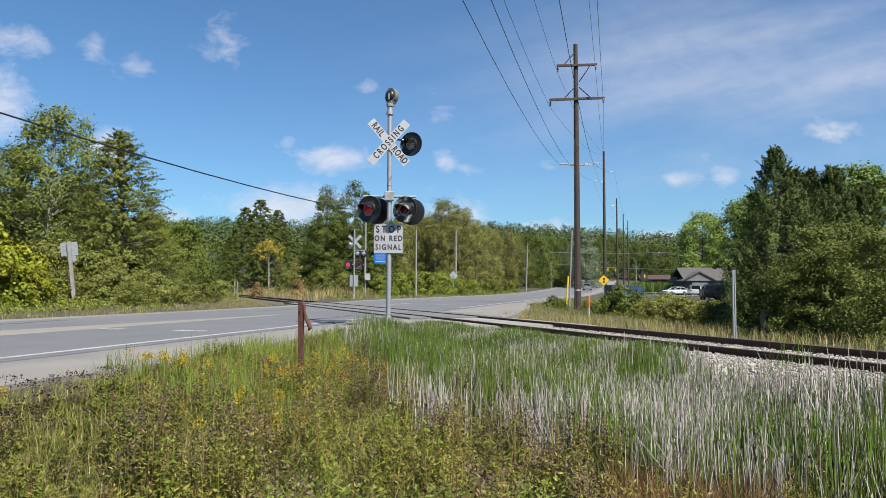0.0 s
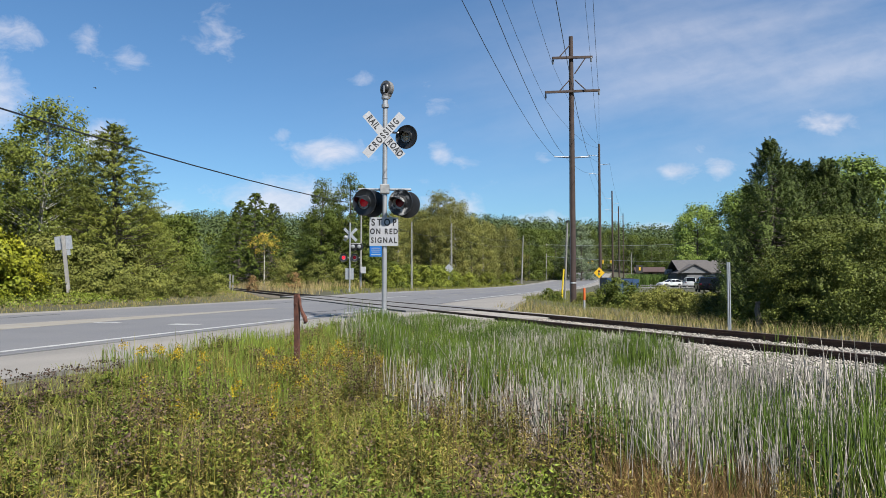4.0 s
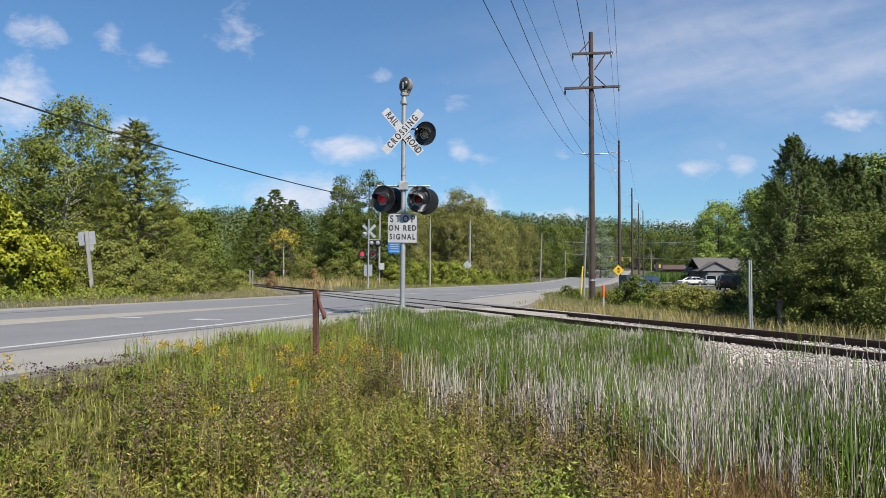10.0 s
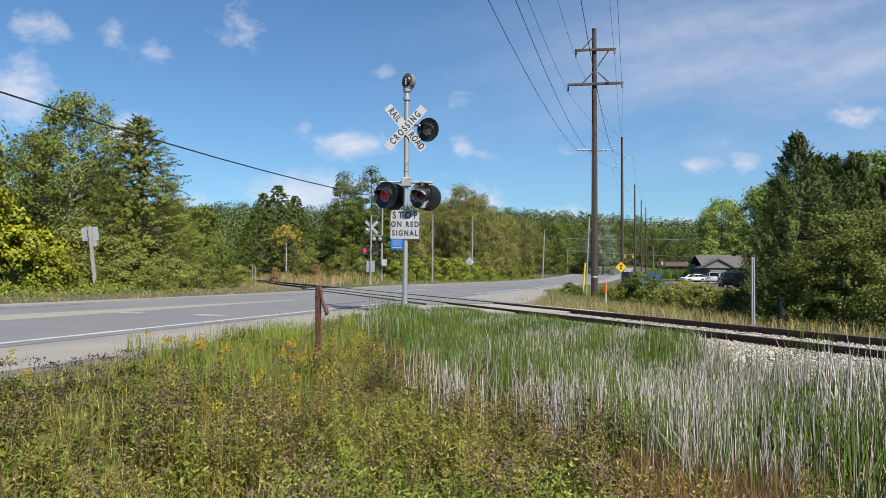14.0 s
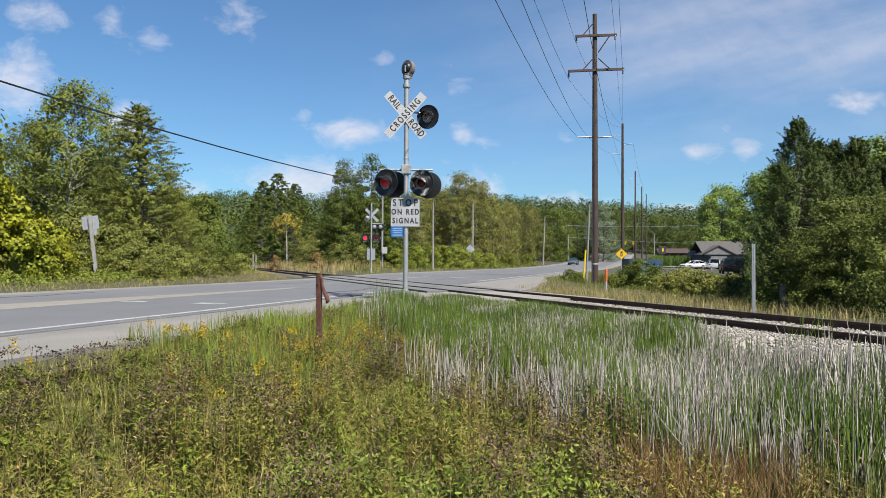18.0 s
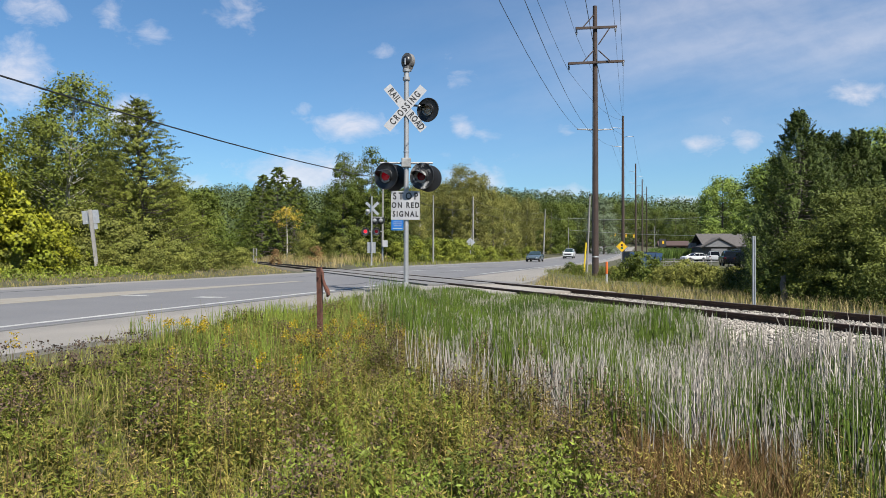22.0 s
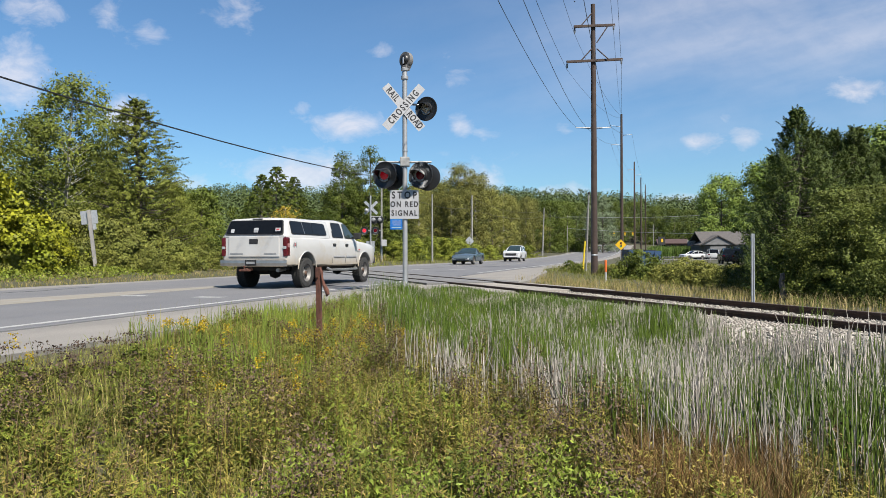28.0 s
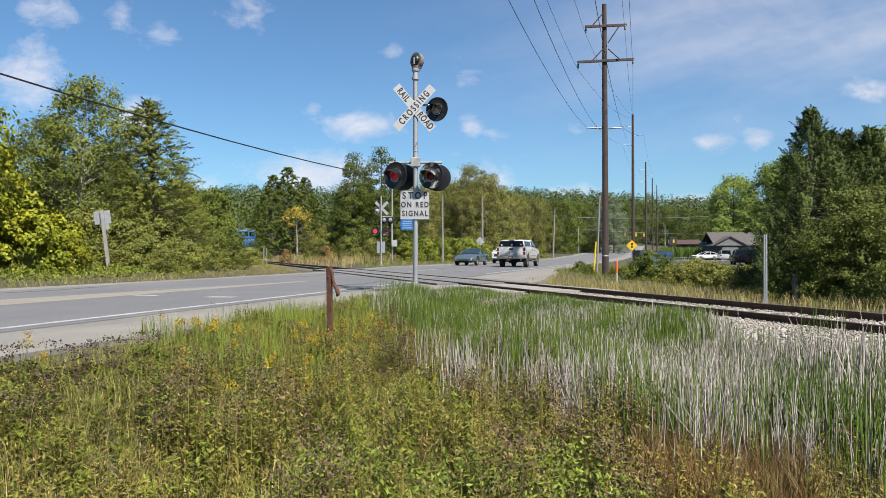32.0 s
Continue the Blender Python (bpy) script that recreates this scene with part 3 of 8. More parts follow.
    octa = np.array([(1, 0, 0), (0, 1, 0), (-1, 0, 0), (0, -1, 0), (0, 0, 0.75), (0, 0, -0.75)], float)[None] * r
    ang = rng.uniform(0, 6.28, n)
    c, sn = np.cos(ang)[:, None], np.sin(ang)[:, None]
    V = np.stack([octa[..., 0] * c - octa[..., 1] * sn, octa[..., 0] * sn + octa[..., 1] * c, octa[..., 2] + 0.3 * octa[..., 0]], -1) + P[:, None]
    f = np.array([(0, 1, 4), (1, 2, 4), (2, 3, 4), (3, 0, 4), (1, 0, 5), (2, 1, 5), (3, 2, 5), (0, 3, 5)])
    F = (np.arange(n)[:, None, None] * 6 + f[None]).reshape(-1, 3)
    ob = arrays("ballast_stones", V.reshape(-1, 3), F, M_BALLAST, track)
    tagged(ob, kind="stuff")
    # crossing surface
    cross = tagged(empty("level_crossing"), "worn asphalt panels and rubber fillers of the level crossing", "crossing surface", kind="structure")
    step = (C1 - C0) / 9
    for k in range(9):
        a, b = C0 + k * step, C0 + (k + 1) * step - 0.02
        for v0, v1 in ((-0.75, -0.10), (0.10, 1.41), (1.61, 2.25)):
            bm = bmesh.new()
            A = on_track(a, (v0 + v1) / 2, 0)
            m = Matrix(((TN.x, TD.x, 0, A.x), (TN.y, TD.y, 0, A.y), (0, 0, 1, 0), (0, 0, 0, 1)))
            box(bm, 0, (b - a) / 2, -0.033, v1 - v0, b - a, 0.15, m, 0.006)
            part("panel", bm, M_PANEL, cross)
    for v in (-0.068, 0.068, 1.505 - 0.068, 1.505 + 0.068):
        bm = bmesh.new()
        A = on_track(C0, v, 0)
        m = Matrix(((TN.x, TD.x, 0, A.x), (TN.y, TD.y, 0, A.y), (0, 0, 1, 0), (0, 0, 0, 1)))
        box(bm, 0, (C1 - C0) / 2, -0.035, 0.055, C1 - C0, 0.10, m)
        part("flangeway_filler", bm, M_TAR, cross, "black rubber flangeway filler")
    # pale gravel packed round the rails where they leave the paving
    bm = bmesh.new()
    A = on_track(C0 - 4.2, 0.7525, 0)
    m = Matrix(((TN.x, TD.x, 0, A.x), (TN.y, TD.y, 0, A.y), (0, 0, 1, 0), (0, 0, 0, 1)))
    prism(bm, [(-2.3, -0.5), (-1.7, -0.06), (-0.9, 0.005), (0.9, 0.005), (2.0, -0.03), (2.6, -0.4)], 0, 4.3, m)
    part("gravel_fill", bm, M_PALE_GRAVEL, cross, "pale packed gravel round the rails")
    return track


railway()


# ---------------------------------------------------------------- plants
def kites(C, D, S, L, W):
    """Leaf faces: middle, unit length way, unit side way, length, width."""
    L, W = np.asarray(L)[:, None], np.asarray(W)[:, None]
    V = np.stack([C - D * L * 0.5, C + S * W * 0.5 - D * L * 0.05, C + D * L * 0.5, C - S * W * 0.5 - D * L * 0.05], 1).reshape(-1, 3)
    return V, np.arange(len(C) * 4).reshape(-1, 4)


def unit(a):
    return a / np.maximum(np.linalg.norm(a, axis=-1, keepdims=True), 1e-9)


def random_leaves(C, l, w, g, up=0.3, lift=None):
    """Leaves in chance directions round the given middles."""
    n = len(C)
    D = unit(g.normal(size=(n, 3)) + (0 if lift is None else lift))
    nrm = unit(g.normal(size=(n, 3)) + np.array([0, 0, up * 2]))
    S = unit(np.cross(nrm, D))
    k = g.uniform(0.65, 1.3, n)
    return kites(C, D, S, l * k, w * k)


def tree(name, label, h, w, leafmat, bark=None, seed=0, base=0.12, clumps=70, per=90, size=0.13, spread=0.42, style="round", trunk=0.0, narrow=0.55, category="tree", limbs=True, taper=0.80, fluff=0.44, slope=-0.15):
    """A tapered trunk with limbs and a crown of many small leaves in clumps. Stands at the origin."""
    g = np.random.default_rng(seed)
    top = tagged(empty(name), label, category)
    tr = trunk or h * 0.014 + 0.02
    lean = g.normal(0, 0.02, 2) * h

    def stem(t):
        return Vector((lean[0] * t + 0.04 * h * 0.15 * math.sin(5 * t + seed), lean[1] * t, h * t))

    if style != "bush":
        bm = bmesh.new()
        ts = np.linspace(0, 0.97, 9)
        tube(bm, [stem(t) for t in ts], [tr * (1 - 0.92 * t) + 0.006 for t in ts], 8)
    t = np.sort(g.uniform(0, 1, clumps)) if style != "cone" else np.sort(1 - g.uniform(0, 1, clumps) ** 0.92)
    if style == "cone":
        R = (1 - t) ** taper * (0.62 + 0.55 * g.random(clumps)) + 0.035
    elif style == "column":
        R = np.sqrt(np.clip(1 - (2 * t - 0.9) ** 2 * 0.8, 0.02, 1)) * (0.55 + 0.6 * g.random(clumps)) * (1 - 0.55 * t)
        R = R * 1.3
    elif style == "bush":
        R = np.sqrt(np.clip(1 - t ** 2, 0.03, 1)) * (0.45 + 0.6 * g.random(clumps))
    else:
        R = np.sqrt(np.clip(1 - (2 * t - 0.85) ** 2 * 0.72, 0.04, 1)) * (0.45 + 0.62 * g.random(clumps))
    a = np.arange(clumps) * 2.399963 + g.normal(0, 0.5, clumps)
    R = R * (1 + 0.28 * np.sin(a * 2 + seed) + 0.18 * np.sin(3 * a + t * 9))
    zz = (base + (1 - base) * t * 0.98) * h
    C = np.stack([np.cos(a) * R * w / 2, np.sin(a) * R * w / 2, zz], 1)
    if style == "cone":
        C[:, 2] -= R * w * 0.10
    C[:, 0] += lean[0] * zz / h
    C[:, 1] += lean[1] * zz / h
    if limbs and style != "bush":
        for k in range(0, clumps, 2 if clumps < 120 else 3):
            p = Vector(C[k])
            drop = (0.10 if style == "cone" else 0.28) * w * R[k]
            root = stem(max(0.03, min(0.96, (p.z - drop) / h)))
            mid = root.lerp(p, 0.55) + Vector((0, 0, 0.04 * w * (-1 if style == "cone" else 0.6)))
            r = max(0.006, tr * 0.32 * (1 - 0.75 * p.z / h))
            tube(bm, [root, mid, p], [r, r * 0.6, r * 0.2], 4)
        part("trunk", bm, bark or M_BARK, top)
    sp = spread * (0.6 + 0.8 * g.random(clumps)) * (np.where(style == "cone", 0.38 + 0.75 * (1 - t), 1.0))
    cc = np.repeat(np.arange(clumps), per)
    off = np.clip(g.normal(size=(len(cc), 3)), -1.7, 1.7) * np.array([1, 1, 0.75 if style == "cone" else 0.7])
    if style == "cone":      # sprays reach outwards from the stem
        out = unit(np.stack([np.cos(a), np.sin(a), slope + 0.25 * g.normal(size=clumps)], 1))[cc]
        along = g.uniform(0, 1, (len(cc), 1))
        spike = (g.random(clumps) < 0.28)[cc][:, None]
        off = off * (0.62 * (1.05 - along) ** 0.8 + 0.06) * np.where(spike, 0.5, 1.0) + out * (along * 3.4 - 1.7 + np.where(spike, 1.5 * along, 0)) * np.clip(0.35 + R[cc] * w / 2 / spread / 1.3, 0, 1.0)[:, None]
    P = C[cc] + off * sp[cc][:, None] * fluff
    P[:, 2] = np.maximum(P[:, 2], 0.05)
    outw = unit(np.stack([P[:, 0], P[:, 1], 0.35 * (P[:, 2] - 0.45 * h)], 1))
    nrm = unit(0.75 * unit(off) + 0.45 * outw + np.array([0, 0, 0.35]) + 0.42 * g.normal(size=(len(cc), 3)))
    S = unit(np.cross(nrm, g.normal(size=(len(cc), 3))))
    D = np.cross(S, nrm)
    kk = g.uniform(0.65, 1.3, len(cc))
    V, F = kites(P, D, S, size * kk, size * narrow * kk)
    arrays("crown", V, F, leafmat, top)
    return top


def put(ob, x, y, turn=0.0, k=1.0, dz=-0.05, wide=1.0):
    ob.matrix_basis = pose(x, y, level(x, y) + dz, 0, 0, turn) @ Matrix.Diagonal((k * wide, k * wide, k, 1))
    return ob


def plant_copies(proto, rows, group):
    """Rows of tangent across, depth, turn, size. The first row takes the prototype itself."""
    proto["group"] = group
    for i, (px, d, turn, k) in enumerate(rows):
        x, y = px * d, d
        if i == 0:
            put(proto, x, y, turn, k)
        else:
            copy_thing(proto, pose(x, y, level(x, y) - 0.05, 0, 0, turn) @ Matrix.Diagonal((k / proto.scale[0], k / proto.scale[1], k / proto.scale[2], 1)))


def tan(px):
    return (px - 784) / 1230


def trees():
    # left of the road
    plant_copies(tree("poplar_tree", "tall green poplar with pale branching stems", 9.9, 6.4, L_ASPEN, M_PALE_BARK, 3, 0.12, 330, 62, 0.15, 0.62, "column", 0.12),
                 [(tan(116), 36, 20, 1.0), (tan(84), 38, 250, 0.84), (tan(-130), 30, 120, 0.80), (tan(165), 40, 200, 0.72)], "roadside trees")
    plant_copies(tree("spruce_tree", "dark green spruce behind the poplars", 9.0, 4.6, L_CEDAR, M_BARK, 5, 0.05, 600, 40, 0.15, 0.45, "cone"),
                 [(tan(70), 43, 0, 0.88), (tan(150), 44, 90, 0.74), (tan(-150), 40, 60, 0.9)], "roadside trees")
    plant_copies(tree("boxelder_tree", "bright green leafy boxelder overhanging the verge", 6.4, 3.6, L_VINE, M_BARK, 4, 0.10, 100, 60, 0.16, 0.42, "round", narrow=0.75),
                 [(tan(-84), 22.5, 0, 0.92), (tan(-140), 24, 120, 1.1)], "roadside trees")
    plant_copies(tree("larch_tree", "olive-green larch with drooping feathery sprays", 7.7, 4.8, L_LARCH, M_BARK, 8, 0.02, 1000, 78, 0.10, 0.38, "cone", narrow=0.32, fluff=0.66, taper=0.68, slope=0.15),
                 [(tan(254), 32, 10, 1.04), (tan(198), 37, 100, 0.70), (tan(305), 38, 200, 0.62)], "roadside trees")
    plant_copies(tree("young_maple_tree", "bushy dark green broadleaf tree", 5.0, 4.4, L_DARK, M_BARK, 11, 0.03, 130, 120, 0.15, 0.58, "round"),
                 [(tan(356), 41, 0, 0.90), (tan(338), 48, 70, 0.95), (tan(318), 54, 140, 1.1), (tan(398), 43, 210, 0.36)], "roadside trees")
    # beyond the crossing
    plant_copies(tree("white_pine_tree", "broad dark green pine beyond the track", 13.0, 9.5, L_DARK, M_BARK, 14, 0.06, 420, 52, 0.25, 0.80, "cone"),
                 [(tan(490), 96, 0, 1.0), (tan(462), 105, 80, 1.0), (tan(520), 104, 150, 0.96), (tan(446), 116, 30, 0.80), (tan(355), 118, 50, 0.85), (tan(540), 118, 250, 0.75)], "trees beyond the track")
    plant_copies(tree("ash_tree", "tall dark green ash beside the far signal", 10.6, 3.9, L_DARK, M_BARK, 17, 0.04, 95, 220, 0.16, 0.70, "column"),
                 [(tan(604), 66, 0, 0.96), (tan(658), 68, 90, 1.04), (tan(632), 74, 180, 0.92), (tan(584), 72, 30, 0.74), (tan(690), 74, 250, 0.80)], "trees beyond the track")
    plant_copies(tree("yellowing_birch_tree", "slender pale-trunked tree with thin yellow crown", 6.6, 3.2, L_YELLOW, M_PALE_BARK, 19, 0.62, 34, 50, 0.15, 0.5, "round", 0.09),
                 [(tan(507), 80, 0, 0.95)], "trees beyond the track")
    plant_copies(tree("olive_poplar_tree", "olive-green roadside poplar turning brown", 11.5, 6.0, L_OLIVE, M_BARK, 23, 0.02, 85, 260, 0.17, 0.98, "column"),
                 [(tan(783), 92, 50, 0.88), (tan(815), 100, 110, 1.16), (tan(872), 106, 220, 0.92),
                  (tan(765), 104, 20, 1.0), (tan(905), 128, 300, 0.95), (tan(716), 90, 200, 0.78), (tan(945), 146, 100, 0.98)], "trees along the far verge")
    plant_copies(tree("young_aspen_tree", "upright olive-green aspen on the far verge", 11.0, 4.2, L_OLIVE, M_PALE_BARK, 24, 0.04, 90, 220, 0.16, 0.90, "round"),
                 [(tan(846), 98, 170, 1.16), (tan(740), 84, 0, 0.92), (tan(892), 116, 60, 1.0), (tan(800), 90, 250, 0.82), (tan(930), 138, 10, 1.08), (tan(832), 94, 310, 0.90)], "trees along the far verge")
    plant_copies(tree("leafy_verge_bush", "bright green leafy shrub at the foot of the trees", 2.6, 4.2, L_POPLAR, None, 25, 0.0, 80, 95, 0.135, 0.42, "bush", narrow=0.7, category="bush"),
                 [(tan(705), 64, 0, 0.72), (tan(732), 68, 60, 0.85), (tan(775), 74, 120, 0.95), (tan(812), 80, 180, 1.0), (tan(838), 86, 240, 0.8), (tan(868), 92, 20, 0.75), (tan(900), 104, 80, 0.8), (tan(935), 120, 140, 0.8)], "verge bushes")
    plant_copies(tree("oak_tree", "rounded dark green oak at the wood edge", 12.5, 9.5, L_DARK, M_BARK, 29, 0.02, 75, 200, 0.27, 1.5, "round"),
                 [(tan(975), 160, 0, 0.95), (tan(1000), 172, 80, 1.0), (tan(1022), 182, 160, 1.02), (tan(945), 176, 30, 1.05), (tan(1085), 240, 200, 1.15), (tan(1120), 250, 250, 1.15),
                  (tan(1160), 240, 290, 1.05), (tan(1195), 235, 10, 1.0), (tan(900), 165, 120, 1.05), (tan(1225), 225, 60, 0.95), (tan(1350), 165, 60, 1.0), (tan(1400), 150, 20, 0.9)], "trees at the wood edge")
    plant_copies(tree("silver_willow_tree", "silvery green willow beside the road", 12.0, 7.0, L_SILVER, M_BARK, 31, 0.03, 90, 160, 0.24, 1.3, "column"),
                 [(tan(1068), 168, 0, 1.12), (tan(1050), 178, 90, 0.95)], "trees at the wood edge")
    plant_copies(tree("round_maple_tree", "round light green maple behind the house", 12.6, 9.0, L_MAPLE, M_BARK, 37, 0.10, 200, 120, 0.28, 1.1, "round"),
                 [(tan(1276), 140, 0, 1.30)], "yard trees")
    plant_copies(tree("locust_tree", "yellow-green locust with layered sprays", 8.2, 4.2, L_MAPLE, M_BARK, 41, 0.25, 200, 90, 0.17, 0.6, "round"),
                 [(tan(1366), 46, 0, 0.88), (tan(1385), 40, 70, 0.85), (tan(1570), 27, 30, 0.76), (tan(1545), 30, 200, 0.74)], "yard trees")
    plant_copies(tree("cedar_tree", "dark green pointed cedar beside the track", 5.7, 4.4, L_CEDAR, M_BARK, 43, 0.01, 820, 80, 0.068, 0.34, "cone", narrow=0.40, fluff=0.62, taper=0.86, slope=1.3),
                 [(tan(1414), 20.5, 0, 1.0), (tan(1452), 21.0, 80, 0.90), (tan(1518), 21.5, 150, 0.93), (tan(1382), 23.5, 210, 0.66), (tan(1480), 22.0, 20, 0.93), (tan(1570), 21.0, 290, 0.82), (tan(1432), 22.5, 330, 0.84)], "cedars beside the track")
    # shrubs
    plant_copies(tree("vine_covered_bush", "bright yellow-green vine-covered bush", 2.7, 3.6, L_VINE, None, 47, 0.0, 75, 70, 0.15, 0.46, "bush", narrow=0.8, category="bush"),
                 [(tan(35), 24.0, 0, 0.80), (tan(-40), 23.5, 80, 0.9), (tan(92), 25, 160, 0.55), (tan(0), 27, 200, 1.1), (tan(70), 27, 40, 0.8)], "verge bushes")
    plant_copies(tree("roadside_shrub", "low tangled olive-green shrub on the road bank", 1.5, 2.3, L_BUSH, None, 51, 0.0, 80, 60, 0.10, 0.26, "bush", category="bush"),
                 [(tan(p), 22.5 + 0.018 * max(p, 0) + q, 57 * k, s) for k, (p, q, s) in enumerate(((120, 2.2, 0.8), (165, 3.6, 0.95), (208, 1.6, 0.72), (240, 1.2, 0.95), (275, 0.3, 0.66), (310, 1.4, 0.85), (350, 2.0, 0.7), (395, 3.2, 0.6), (90, 0.8, 0.6), (20, 0.6, 0.55), (425, 7.5, 0.7)))], "verge bushes")
    plant_copies(tree("verge_bush", "dull green tangled roadside bush", 2.4, 3.2, L_BUSH, None, 53, 0.0, 90, 75, 0.115, 0.36, "bush", category="bush"),
                 [(tan(150), 30, 0, 1.05), (tan(200), 30, 80, 0.9), (tan(262), 31, 150, 0.95), (tan(310), 33, 200, 0.75), (tan(120), 31, 30, 1.1), (tan(345), 39, 60, 0.8), (tan(540), 68, 20, 0.9), (tan(575), 66, 90, 1.2), (tan(600), 64, 180, 1.0), (tan(640), 62, 10, 0.85)], "verge bushes")
    plant_copies(tree("dark_bush", "dense dark green bush", 1.7, 2.6, L_DARK, None, 59, 0.0, 60, 75, 0.115, 0.34, "bush", category="bush"),
                 [(tan(1135), 33, 0, 0.84), (tan(1114), 35, 80, 0.66), (tan(1152), 34, 150, 0.62), (tan(1352), 22.5, 300, 0.55),
                  (tan(1420), 19, 60, 0.9), (tan(700), 66, 0, 1.5), (tan(735), 70, 60, 1.5), (tan(760), 76, 120, 1.45), (tan(790), 80, 180, 1.4), (tan(815), 84, 240, 1.4), (tan(1010), 40, 40, 0.42), (tan(1025), 39, 100, 0.36),
                  (tan(404), 42, 30, 0.62), (tan(690), 78, 45, 1.6), (tan(720), 82, 90, 1.6)], "verge bushes")
    plant_copies(tree("weedy_shrub", "olive-green weedy shrub with dry stems by the track", 1.0, 1.7, L_HEDGE, None, 63, 0.0, 90, 55, 0.07, 0.17, "bush", category="bush"),
                 [(tan(p), d, 41 * k, s) for k, (p, d, s) in enumerate(((1170, 30, 0.8), (1186, 28, 0.85), (1205, 27.5, 0.95), (1222, 26.5, 0.8), (1240, 26, 1.0), (1258, 25.5, 0.72), (1275, 25, 0.80), (1293, 24.5, 0.72), (1310, 24, 0.78),
                  (1328, 23.5, 0.72), (1345, 22.8, 0.78), (1215, 29, 1.1), (1265, 28, 0.85), (1300, 27, 0.85), (1085, 38, 0.7), (1068, 39, 0.6), (1335, 21.5, 0.6), (1372, 20.5, 0.8)))], "verge bushes")
    plant_copies(tree("bare_grey_shrub", "half-bare grey-brown shrub by the track", 3.6, 4.4, L_OLIVE, None, 61, 0.0, 50, 45, 0.12, 0.6, "bush", category="bush"),
                 [(tan(560), 74, 0, 1.05), (tan(530), 78, 80, 0.9), (tan(600), 78, 120, 1.1)], "verge bushes")
    plant_copies(tree("russet_shrub", "small russet shrub beside the track", 1.6, 1.4, L_RUSSET, None, 67, 0.0, 26, 60, 0.10, 0.26, "bush", category="bush"),
                 [(tan(487), 62, 0, 0.95), (tan(560), 58, 80, 1.0)], "verge bushes")


    plant_copies(tree("willow_bush", "tangled grey-green willow bush beside the track", 2.7, 3.0, L_WILLOW, None, 71, 0.0, 150, 120, 0.065, 0.30, "bush", narrow=0.5, category="bush"),
                 [(tan(1520), 17.0, 20, 0.92), (tan(1470), 17.8, 130, 0.85), (tan(1590), 16.2, 250, 1.0), (tan(1555), 18.5, 60, 1.15), (tan(1425), 18.8, 300, 0.72), (tan(1490), 18.8, 200, 1.12)], "verge bushes")


trees()


def far_woods():
    """Wooded slopes all round the valley, one canopy of leaf clumps."""
    g = np.random.default_rng(99)
    n = 5200
    a = np.concatenate([g.uniform(-0.85, 0.85, 4300), g.uniform(0.85, 2 * math.pi - 0.85, n - 4300)])
    d = np.concatenate([g.uniform(0, 1, 4300) ** 0.8 * 420 + 200, g.uniform(140, 520, n - 4300)])
    x, y = np.sin(a) * d, np.cos(a) * d
    s = (x - R0.x) * RD.x + (y - R0.y) * RD.y
    u = (x - R0.x) * RN.x + (y - R0.y) * RN.y
    v = (x - T0.x) * TN.x + (y - T0.y) * TN.y
    keep = ((np.abs(u + 3) > 14) | (s > 330)) & ((np.abs(v) > 9) | (d > 300)) & ~((y > 0) & (d < 260) & (u > 0) & (u < 75))
    x, y, d = x[keep], y[keep], d[keep]
    n = len(x)
    hgt, wid = g.uniform(8, 14.5, n), g.uniform(7, 11, n)
    k = np.repeat(np.arange(n), np.where((y > 0) & (np.abs(x) < 0.75 * y), 76, 30))
    t = g.random(len(k))
    ang = g.uniform(0, 2 * math.pi, len(k))
    R = np.sqrt(np.clip(1 - (2 * t - 0.8) ** 2 * 0.75, 0.03, 1)) * np.sqrt(g.uniform(0.35, 1, len(k))) * wid[k] / 2
    P = np.stack([x[k] + np.cos(ang) * R, y[k] + np.sin(ang) * R, height(x, y)[k] + hgt[k] * (0.05 + 0.95 * t)], 1)
    size = np.where((y > 0) & (np.abs(x) < 0.75 * y), 1.0, 1.8)[k]
    D = unit(g.normal(size=(len(k), 3)))
    nrm = unit(np.stack([np.cos(ang), np.sin(ang), t * 1.6 - 0.2], 1) + 0.4 * g.normal(size=(len(k), 3)))
    S = unit(np.cross(nrm, D))
    D = unit(np.cross(S, nrm))
    V, F = kites(P, D, S, size * g.uniform(0.7, 1.3, len(k)), size * 0.85 * g.uniform(0.7, 1.3, len(k)))
    tagged(arrays("far_woods", V, F, L_FAR), "dense mixed green woods on the far hills", "woods", kind="stuff")


far_woods()


def where(px0, px1, y0, y1, n, g):
    """Chance plan points within a fan of directions and depths, even over the ground."""
    y = np.sqrt(g.uniform(y0 ** 2, y1 ** 2, n))
    r = g.uniform(tan(px0), tan(px1), n)
    return r * y, y


def uv(x, y):
    return (x - R0.x) * RN.x + (y - R0.y) * RN.y, (x - T0.x) * TN.x + (y - T0.y) * TN.y


def patch_noise(x, y, f, seed):
    return np.array([noise.noise((a * f + seed, b * f, seed * 3.7)) for a, b in zip(x, y)])


